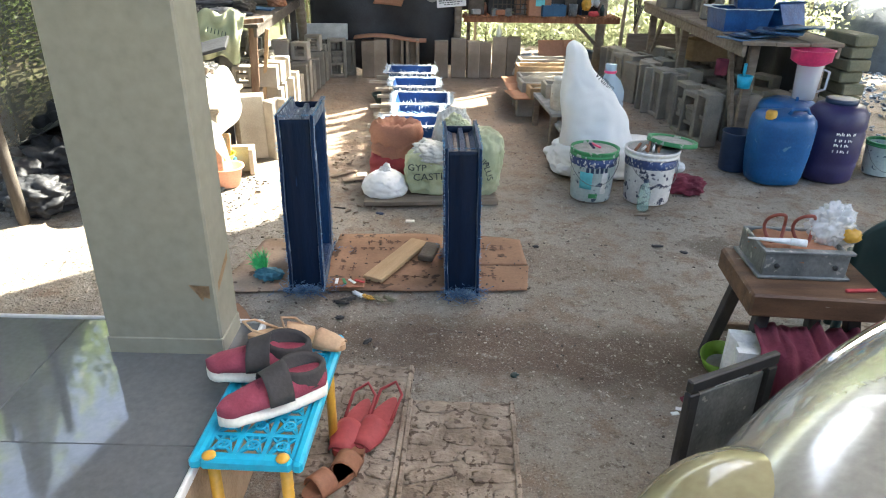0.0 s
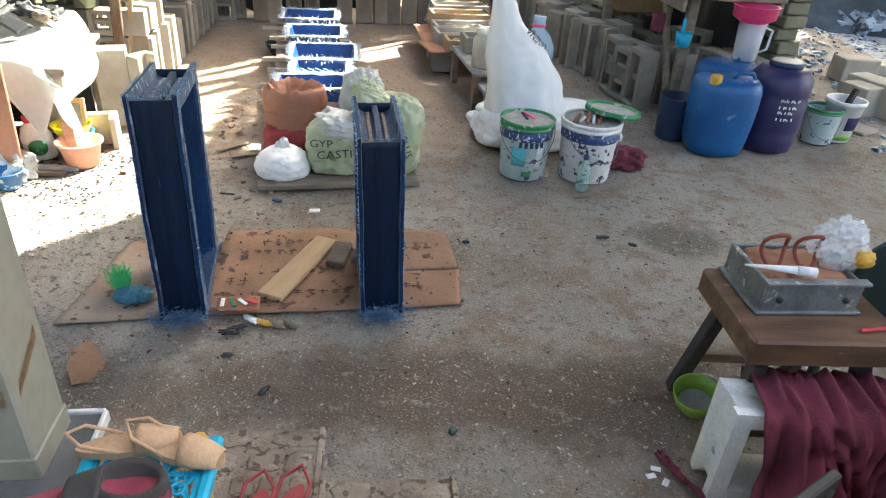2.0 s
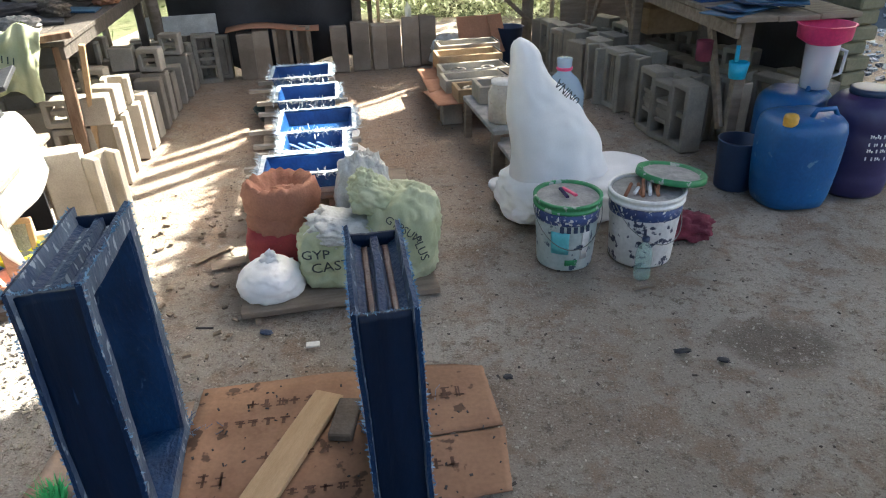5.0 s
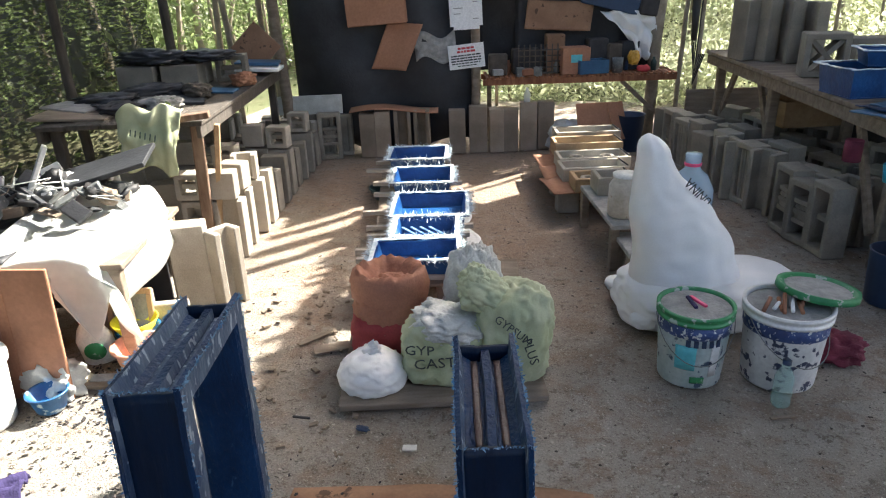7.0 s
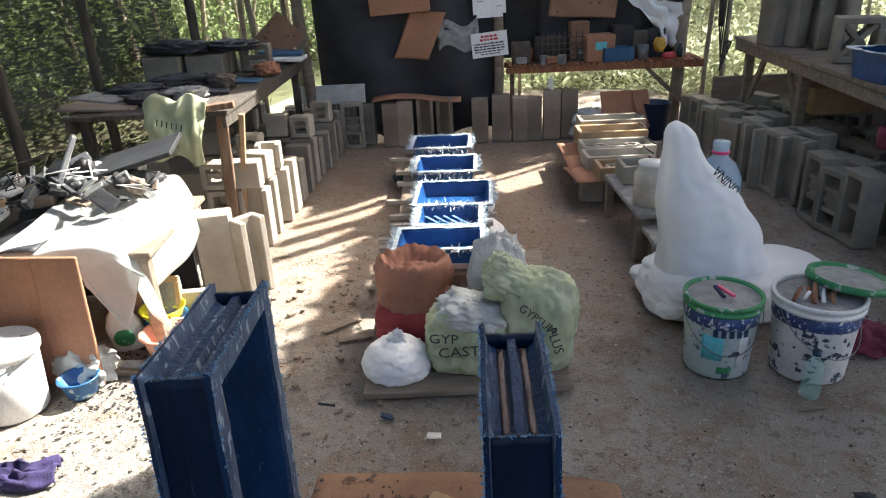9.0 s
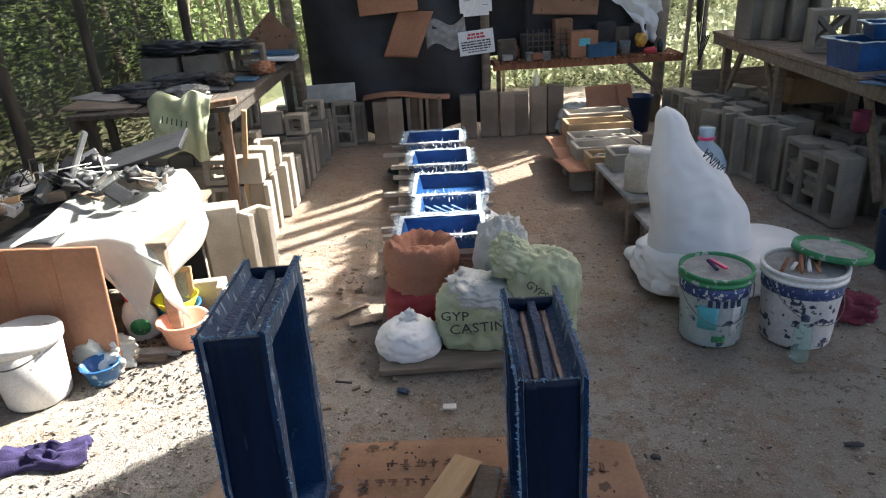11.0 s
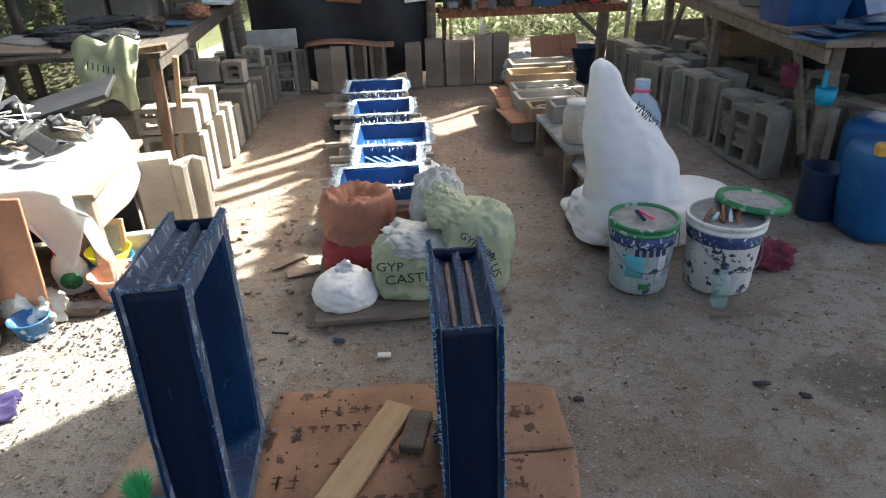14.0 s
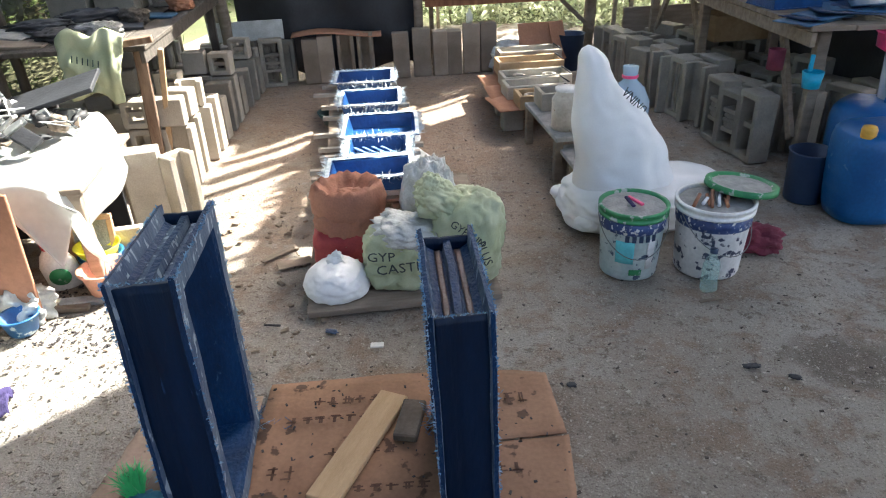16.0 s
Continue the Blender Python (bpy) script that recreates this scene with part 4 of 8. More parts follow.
def standing_mould(m, w, dep, h, seed, label):
    """An upright ring-shaped fibreglass mould with flanged edges."""
    t = thing("frame_mould", label, "mould", m, "upright moulds")
    bm = bmesh.new()
    x = w / 2
    prof = [(-x, 0), (-x + .012, -.004), (-x + .02, .034), (-x + .045, .046), (-.014, .046), (-.009, .024), (.009, .024), (.014, .046), (x - .045, .046), (x - .02, .034), (x - .012, -.004), (x, 0), (x, .055), (x - .008, .066), (-x + .008, .066), (-x, .055)]
    ring_profile(bm, dep / 2, h / 2, prof)
    for f in bm.faces:
        if abs(f.normal.x) > .9:
            f.material_index = 1
    bmesh.ops.subdivide_edges(bm, edges=[e for e in bm.edges if e.calc_length() > .2], cuts=14, use_grid_fill=True)
    for v in bm.verts:
        v.co += Vector((noise.noise(v.co * 9 + Vector((seed, 0, 0))), noise.noise(v.co * 9 + Vector((0, seed, 3))), noise.noise(v.co * 11))) * .004
        v.co.z += h / 2
    part("shell", bm, (M["blue_mould"], M["dusty_blue"]), t, smooth=False)
    for sy in (-1, 1):
        bm = bmesh.new()
        y0 = dep / 2 - .018

        def face(u, v):
            step = .006 if u < .34 else 0.0 if u < .4 else .003
            return (-x + .013 + (w - .026) * u, sy * (y0 + step + .003 * noise.noise(Vector((u * 2, v * 5, seed)))), .012 + (h - .03) * v)
        sheet(bm, 14, 36, face, .014)
        part("side_panel", bm, M["deep_blue"], t, "smooth deep blue side")
    rg = random.Random(seed)
    for sx in (-1, 1):
        bm = bmesh.new()
        sheet(bm, 3, 30, lambda u, v: (sx * (.02 + (x - .06) * u) if sx > 0 else -x + .04 + (x - .06) * u, -dep / 2 + .05 + (dep - .1) * v, h - .041 + .004 * noise.noise(Vector((u * 3, v * 14, seed)))), .002)
        part("groove_resin", bm, M["groove_brown"] if seed == 2 else M["dusty_blue"], t, "dried resin stains in the groove")
    bm = bmesh.new()
    c = [(-dep / 2, 0), (-dep / 2, h), (dep / 2, h), (dep / 2, 0)]
    for sx in (-1, 1):
        fray(bm, [(sx * x, y, z) for y, z in c], 420, .010, rg, (sx * .5, 0, .3), 0)
    fray(bm, [(-x, -dep / 2, h), (x, -dep / 2, h)], 60, .009, rg, (0, -.5, .5), 0)
    part("frayed_edge", bm, M["edge_fuzz"], t, "pale blue frayed edge")
    for yy in (-dep / 2, dep / 2):
        bm = bmesh.new()
        for _ in range(240):
            p = Vector((rg.gauss(0, x * .6), yy + rg.uniform(-.05, .03), rg.uniform(.002, .03)))
            pts = [p]
            for _ in range(3):
                pts.append(pts[-1] + Vector((rg.uniform(-.03, .03), rg.uniform(-.03, .03), rg.uniform(-.015, .018))))
            for q in pts:
                q.z = max(q.z, .003)
            tube(bm, pts, rg.choice((.0007, .0009, .0013)), 3, cap=False, mi=rg.choice((0, 0, 1)))
        part("fibre_skirt", bm, (M["blue_fibre"], M["edge_fuzz"]), t, "tangled blue fibre trimmings")
    return t


def tray_mould(m, w, d, h, seed, slats=False, frays=170):
    t = thing("tray_mould", "open blue fibreglass tray mould with frayed white edges", "mould", m, "moulds drying in a row")
    bm = bmesh.new()
    prof = [(0, -.025), (.004, -.025), (.006, 0), (h, .02), (h, .028), (.01, .008), (.004, .004)]
    prof = [(-x, i) for x, i in prof]
    ring_profile(bm, w / 2, d / 2, prof)
    for v in bm.verts:
        v.co = Vector((v.co.y, v.co.z, v.co.x + h))
        v.co += Vector((noise.noise(v.co * 9), noise.noise(v.co * 9 + Vector((seed, 0, 0))), noise.noise(v.co * 8))) * .006
    box(bm, (w - .03, d - .03, .006), (0, 0, .006), bevel=0)
    part("shell", bm, M["blue_sunlit"], t)
    rg = random.Random(seed)
    # rim coloured pale for the sun's glare on the frayed fibre
    bm = bmesh.new()
    ring_profile(bm, w / 2 + .026, d / 2 + .026, [(-.003, 0), (.002, .0), (.002, .026), (-.003, .026)])
    bmesh.ops.subdivide_edges(bm, edges=[e for e in bm.edges if e.calc_length() > .1], cuts=16, use_grid_fill=True)
    for v in bm.verts:
        v.co = Vector((v.co.y, v.co.z, v.co.x + h + .004))
        v.co += Vector((noise.noise(v.co * 30), noise.noise(v.co * 30 + Vector((seed, 0, 0))), noise.noise(v.co * 22))) * .009
    part("frayed_rim", bm, M["pale_fibre"], t, "pale frayed fibre rim")
    bm = bmesh.new()
    c = [(-w / 2, -d / 2, h), (w / 2, -d / 2, h), (w / 2, d / 2, h), (-w / 2, d / 2, h), (-w / 2, -d / 2, h)]
    for a, b in zip(c, c[1:]):
        o = Vector((a[0] + b[0], a[1] + b[1], 0)).normalized()
        fray(bm, [Vector(a) + o * .02, Vector(b) + o * .02], frays, .05, rg, (o.x, o.y, .0))
    part("frayed_edge", bm, M["pale_fibre"], t, "bright frayed glass fibre")
    if slats:
        bm = bmesh.new()
        for i in range(4):
            box(bm, (.02, d * .7, .01), (-w * .25 + i * w * .16, 0, h * .55), (0, 0, 35), bevel=.002)
        part("inner_rib", bm, M["blue_fibre"], t)
    return t


def mould_row():
    spec = [(-.31, 5.12, .46, .29, 0), (-.32, 5.55, .36, .33, 1), (-.36, 6.03, .47, .46, 0), (-.54, 6.83, .43, .4, 0), (-.70, 7.6, .46, .4, 0)]
    for i, (x, y, w, d, s) in enumerate(spec):
        tray_mould(pose(x, y, .205, 0, 0, 6), w, d, .1, 20 + i, s)
    for i, (y, x) in enumerate(((4.99, -.34), (5.25, -.34), (5.43, -.36), (5.7, -.40), (5.88, -.42), (6.24, -.5), (6.68, -.57), (7.0, -.62), (7.45, -.75), (7.75, -.78))):
        bm = bmesh.new()
        box(bm, (.66 + .05 * (i % 3), .04, .03), (0, 0, 0), (0, 0, 5 + rnd.uniform(-3, 3)), bevel=.003)
        ob = part("timber_stick", bm, M["pale_wood"])
        ob.location = (x, y, .19)
        tagged(ob, "thin timber stick laid crosswise under the moulds", "stick", "sticks under the moulds")
    for sx in (-.16, .17):
        bm = bmesh.new()
        a, b = Vector((-.28 + sx, 4.95, 0)), Vector((-.74 + sx, 7.85, 0))
        box(bm, (.05, (b - a).length, .03), ((a + b) / 2 + Vector((0, 0, .139))), (0, 0, 9.0), bevel=.003)
        tagged(part("timber_rail", bm, M["old_wood"]), "long timber rail carrying the row of moulds", "rail")
        for k in (.03, .35, .68, .97):
            p = a.lerp(b, k)
            proto_block(CACHE, .14, .124, .1, "plain", M["cement_dark"], pose(p.x, p.y, 0, 0, 0, 6), "low cement block carrying a timber rail", "blocks under the rails")
    # board added to stop sun between the trays from reaching the floor
    bm = bmesh.new()
    box(bm, (.56, 2.95, .018), (-.53, 6.4, .164), (0, 0, 9.0), bevel=.003)
    tagged(part("base_board", bm, M["old_wood"]), "long old board under the sticks and moulds", "board")
    bm = bmesh.new()
    sheet(bm, 10, 24, lambda u, v: (-.04 + .1 * u - .32 * v + .03 * math.sin(v * 19), 5.5 + 1.6 * v, .004 + .012 * abs(noise.noise(Vector((u * 4, v * 6, 0))))), .002)
    tagged(part("paper_sheet", bm, M["paper"]), "crumpled white sheet on the floor beside the moulds", "paper")


# ---- bags and sacks ----
def bags():
    bm = bmesh.new()
    box(bm, (.86, .6, .028), (-.08, 0, .014), bevel=.003)
    ob = part("pallet_board", bm, M["old_wood"])
    ob.matrix_world = pose(.0, 4.34, .012, 0, 0, 8)
    tagged(ob, "old grey board under the bags", "board")
    z = .042
    s = thing("open_sack", "orange and red paper sack with a crumpled open top", "sack", pose(-.33, 4.52, z, 0, 0, 5), "bags of plaster")
    s.scale = (.87, .95, .88)
    bm = bmesh.new()
    lump(bm, (.2, .17, .22), (0, 0, .16), crease=.06, freq=2.5, seed=1, flat=.73, sq=3.2, sub=5, wrinkle=.1)
    part("body", bm, M["orange_sack"], s)
    bm = bmesh.new()
    lump(bm, (.21, .18, .135), (0, 0, .085), crease=.05, freq=2.5, seed=1, flat=.62, sq=5, sub=5)
    part("lower_band", bm, M["red_sack"], s, "deep red lower band")
    bm = bmesh.new()
    n = 44
    rings = []
    for k, (r, h) in enumerate(((.195, .28), (.205, .35), (.19, .42), (.165, .44), (.13, .40), (.09, .36), (.04, .34))):
        rings.append([Vector((r * math.cos(2 * math.pi * i / n) * (1 + .13 * noise.noise(Vector((i * .55, k * .7, 3)))), r * .85 * math.sin(2 * math.pi * i / n) * (1 + .09 * noise.noise(Vector((i * .55, k, 9)))), h + .04 * (k > 1) * noise.noise(Vector((i * .7, k * .6, 0))))) for i in range(n)])
    vs = [[bm.verts.new(p) for p in r] for r in rings]
    for a, b in zip(vs, vs[1:]):
        for i in range(n):
            bm.faces.new((a[i], a[(i + 1) % n], b[(i + 1) % n], b[i]))
    bmesh.ops.contextual_create(bm, geom=vs[-1])
    bmesh.ops.recalc_face_normals(bm, faces=bm.faces[:])
    part("crumpled_mouth", bm, M["orange_sack"], s, smooth=True)
    # tied white bundle
    s = thing("tied_plastic_bag", "small knotted white plastic bag of powder", "bag", pose(-.35, 4.15, z, 0, 0, 0), "bags of plaster")
    s.scale = (.95, 1, .82)
    bm = bmesh.new()
    lump(bm, (.175, .155, .125), (0, 0, .066), crease=.05, freq=3, seed=4, flat=.52, sq=2.1, taper=.22, sub=5, wrinkle=.05)
    part("body", bm, M["white_sack"], s)
    bm = bmesh.new()
    lump(bm, (.04, .03, .028), (0, 0, .185), crease=.5, freq=3, seed=2, sub=3)
    lump(bm, (.02, .014, .03), (.012, 0, .212), crease=.5, freq=3, seed=5, sub=3)
    part("knot", bm, M["white_sack"], s)
    # front green bag
    s = thing("plaster_bag", "half-folded pale green bag of plaster lettered casting", "sack", pose(-.04, 4.22, z, 0, 0, 4), "bags of plaster")
    s.scale = (.95, 1, .86)
    bm = bmesh.new()
    lump(bm, (.19, .13, .19), (0, 0, .15), (0, 4, 0), crease=.08, freq=3, seed=8, flat=.75, sq=3.4, sub=5, wrinkle=.13)
    part("body", bm, M["green_sack"], s)
    bm = bmesh.new()
    lump(bm, (.17, .12, .08), (.03, -.01, .29), (5, 14, 0), crease=.2, freq=2.5, seed=3, sq=2.4, sub=5, wrinkle=.14)
    part("folded_top", bm, M["clear_bag"], s, "dusty grey folded top")
    writing("lettering", "GYP", .07, pose(-.1, -.141, .23, 88, 0, -4), M["ink"], s)
    writing("lettering", "CASTING", .075, pose(.03, -.143, .165, 88, -3, 2), M["ink"], s)
    # tall clear bag behind
    s = thing("clear_bag", "tall milky plastic bag of powder", "bag", pose(.07, 4.5, z, 0, 0, 0), "bags of plaster")
    s.scale = (.92, 1, .84)
    bm = bmesh.new()
    lump(bm, (.17, .14, .32), (0, 0, .27), crease=.09, freq=3, seed=12, flat=.82, sq=2.8, taper=.2, sub=5, wrinkle=.16)
    part("body", bm, M["clear_bag"], s)
    bm = bmesh.new()
    box(bm, (.12, .004, .18), (.0, -.142, .25), (0, 2, 0), bevel=0)
    part("print_patch", bm, M["grey_mud"], s)
    writing("lettering", "GYPS", .06, pose(.02, -.14, .43, 80, 0, 0), M["ink"], s)
    # right green bag
    s = thing("plaster_bag", "full upright pale green bag of gypsum plaster", "sack", pose(.255, 4.25, .02, 0, 0, 6), "bags of plaster")
    s.scale = (.88, .95, .9)
    bm = bmesh.new()
    lump(bm, (.19, .14, .27), (0, 0, .23), (0, 6, 0), crease=.07, freq=2.6, seed=15, flat=.82, sq=3.0, sub=5, wrinkle=.13)
    part("body", bm, M["green_sack"], s)
    bm = bmesh.new()
    lump(bm, (.14, .1, .09), (-.12, .0, .44), (10, 25, 0), crease=.3, freq=2.2, seed=16, sq=2.2, sub=5, wrinkle=.12)
    lump(bm, (.07, .06, .07), (-.17, .0, .52), (10, 15, 0), crease=.3, freq=2.2, seed=17, sq=2.2, sub=5, wrinkle=.12)
    part("gathered_top", bm, M["green_sack"], s)
    writing("lettering", "GYPSUM", .055, pose(-.01, -.148, .33, 84, 40, 0), M["ink"], s)
    writing("lettering", "PLUS", .065, pose(.07, -.15, .22, 88, 72, 3), M["ink"], s)
    # big white sacks
    s = thing("white_sack", "big filled white woven sack lying flat on the floor", "sack", pose(1.22, 4.93, .005, 0, 0, 8), "white sacks")
    bm = bmesh.new()
    lump(bm, (.45, .28, .12), (0, 0, .09), crease=.07, freq=1.7, seed=21, flat=.72, sq=3.6, sub=5, wrinkle=.035)
    part("body", bm, M["white_sack"], s)
    for k in (-1, 1):
        for e in (-1, 1):
            bm = bmesh.new()
            lump(bm, (.075, .06, .035), (.385 * e, .19 * k, .075), (0, 0, 34 * k * e), crease=.1, freq=1.6, seed=22 + k, sub=4, sq=2.6)
            part("corner", bm, M["white_sack"], s)
    s = thing("white_sack", "tall white woven sack slumped to a leaning point, lettered", "sack", pose(1.15, 4.95, .17, 0, 0, 6), "white sacks")
    bm = bmesh.new()
    n, K = 72, 40
    rings = []
    for k in range(K):
        t = k / (K - 1)
        z2 = .73 * t
        le, ri = -.29 - .03 * t + .012 * math.sin(t * 9), np.interp(t, (0, .25, .5, .62, .72, .85, 1), (.225, .18, .075, -.02, -.09, -.16, -.2)) + .008 * math.sin(t * 23)
        wx = (ri - le) / 2
        wy = .2 * (1 - .7 * t ** 1.3)
        if t > .9:
            sc = math.sqrt(max(0.02, 1 - ((t - .9) / .1) ** 2))
            wx, wy = wx * sc, wy * sc
        cx = (ri + le) / 2
        rings.append([bm.verts.new(((cx + wx * math.copysign(abs(math.cos(a)) ** .8, math.cos(a)) * (1 + .04 * noise.noise(Vector((math.cos(a) * 2, t * 6, 1))))), wy * math.copysign(abs(math.sin(a)) ** .8, math.sin(a)) * (1 + .07 * noise.noise(Vector((math.cos(a) * 2 + t * 2, t * 7, 4))) - .11 * abs(noise.noise(Vector((math.cos(a) * 2.2 - t * 1.5, t * 9, 8))))), z2)) for a in [2 * math.pi * i / n for i in range(n)]])
    for a, b in zip(rings, rings[1:]):
        for i in range(n):
            f = bm.faces.new((a[i], a[(i + 1) % n], b[(i + 1) % n], b[i]))
            f.smooth = True
    bm.faces.new(list(reversed(rings[0])))
    bm.faces.new(rings[-1])
    part("body", bm, M["white_sack"], s)
    writing("lettering", "UNINA", .062, pose(-.045, -.1, .475, 74, 222, 22), M["ink"], s)


# ---- pails and drums ----
def pail(name, m, r, h, body, rim, label, lid=None, band=None):
    t = thing(name, label, "bucket", m)
    bm = bmesh.new()
    lathe(bm, [(0, .0), (r * .84, 0), (r * .86, .008), (r * .97, h * .86), (r * .985, h * .98), (r * .955, h * .985), (r * .945, h * .86), (r * .83, .02), (0, .02)], 40)
    part("body", bm, body, t)
    bm = bmesh.new()
    lathe(bm, [(r * .965, h * .87), (r * 1.03, h * .875), (r * 1.035, h * .905), (r * 1.0, h * .91), (r * 1.0, h * .955), (r * 1.04, h * .96), (r * 1.04, h), (r * .95, h), (r * .93, h * .96), (r * .96, h * .87)], 40)
    part("rim", bm, rim, t)
    if band:
        bm = bmesh.new()
        lathe(bm, [(r * .955, h * .7), (r * .972, h * .705), (r * .986, h * .868), (r * .965, h * .87)], 40)
        part("paint_band", bm, band, t)
    bm = bmesh.new()
    pts = []
    for i in range(17):
        a = math.pi * i / 16
        pts.append((r * 1.05 * math.cos(a), -.05 * math.sin(a) - r * .62 * math.sin(a) - .02 * math.sin(a), h * .88 - .17 * math.sin(a)))
    pts = [(x, y if abs(x) > r * .9 else -math.sqrt(max(0, (r * 1.02) ** 2 - x * x)), z) for x, y, z in pts]
    tube(bm, pts, .0022, 6)
    part("wire_handle", bm, M["steel"], t)
    if lid:
        bm = bmesh.new()
        lathe(bm, [(0, h * .965), (r * .6, h * .968), (r * .93, h * .962)], 40)
        part("dried_mix", bm, lid, t)
    return t


def pails():
    t = pail("paint_pail", pose(1.01, 4.31, 0.004, 0, 0, 0), .148, .33, M["pail_label"], M["green_plastic"], "paint pail with green lid rim and a splashed label", M["grey_mud"], M["navy_drip"])
    for a0, w, z0, z1, mm in ((-115, 34, .09, .2, "cyan"), (-66, 16, .06, .21, "splashed"), (-92, 24, .03, .06, "green_plastic")):
        bm = bmesh.new()
        sheet(bm, 8, 3, lambda u, v: ((.1272 + .015 * (z0 + (z1 - z0) * v) / .28 + .0035) * math.cos(radians(a0 - w / 2 + w * u)), (.1272 + .015 * (z0 + (z1 - z0) * v) / .28 + .0035) * math.sin(radians(a0 - w / 2 + w * u)), z0 + (z1 - z0) * v), .001)
        part("label_patch", bm, M[mm], t)
    for k in range(5):
        bm = bmesh.new()
        box(bm, (.018, .003, .03), (.0, 0, 0), bevel=.0005)
        ob = part("label_bar", bm, M["dark_blue"], t)
        a = radians(-112 + 12 * k)
        ob.matrix_local = pose(.1425 * math.cos(a), .1425 * math.sin(a), .215, -4, 0, math.degrees(a) + 90)
    # peg on the lid
    p = thing("clothes_peg", "bright pink plastic peg lying on the pail", "peg", pose(1.01, 4.29, .335, 0, 0, 15))
    for s in (-1, 1):
        bm = bmesh.new()
        box(bm, (.016, .1, .012), (s * .014, 0, .012), (0, 0, s * 9), bevel=.003)
        part("jaw", bm, M["pink"] if s > 0 else M["purple_cloth"], p)
    t = pail("paint_pail", pose(1.36, 4.29, 0.004, 0, 0, 20), .165, .34, M["splashed"], M["white_plastic"], "open white pail splashed with dark paint and full of brushes", M["grey_mud"], M["navy_drip"])
    l = thing("pail_lid", "green pail lid tilted on the edge of an open pail", "lid", pose(1.5, 4.36, .365, -4, 6, 0))
    bm = bmesh.new()
    lathe(bm, [(0, .004), (.13, .006), (.137, .016), (.155, .018), (.158, -.008), (.15, -.01), (.148, .0), (0, -.004)], 40)
    part("plate", bm, M["green_plastic"], l)
    bm = bmesh.new()
    lathe(bm, [(0, .0065), (.06, .0075), (.125, .0085)], 30)
    part("crust", bm, M["grey_mud"], l)
    rg = random.Random(9)
    for i in range(9):
        bm = bmesh.new()
        tube(bm, [(-.08 + .02 * i + rg.uniform(-.02, .02), rg.uniform(-.07, .0), 0), (-.04 + .016 * i, rg.uniform(0, .08), rg.uniform(.0, .035))], .008, 7)
        ob = part("brush_handle", bm, M[("brown_leather", "steel", "paper", "terracotta")[i % 4]])
        ob.location = (1.33, 4.25, .345)
        tagged(ob, "small dirty brush handle lying in the pail", "tool", "tools in the pail")
    # bottle
    b = thing("plastic_bottle", "small clear greenish plastic bottle on the floor", "bottle", pose(1.3, 4.06, .004))
    bm = bmesh.new()
    lathe(bm, [(0, 0), (.03, 0), (.036, .008), (.036, .05), (.033, .06), (.036, .07), (.036, .12), (.028, .15), (.014, .17), (.014, .19)], 20)
    part("body", bm, M["clear"], b)
    bm = bmesh.new()
    lathe(bm, [(.016, .183), (.017, .2), (0, .2)], 16)
    part("cap", bm, M["dark_blue"], b)
    bm = bmesh.new()
    lump(bm, (.13, .09, .06), (1.62, 4.45, .05), crease=.4, freq=3, seed=30, flat=.7)
    tagged(part("rag", bm, M["maroon"]), "crumpled dark red rag on the floor", "rag")


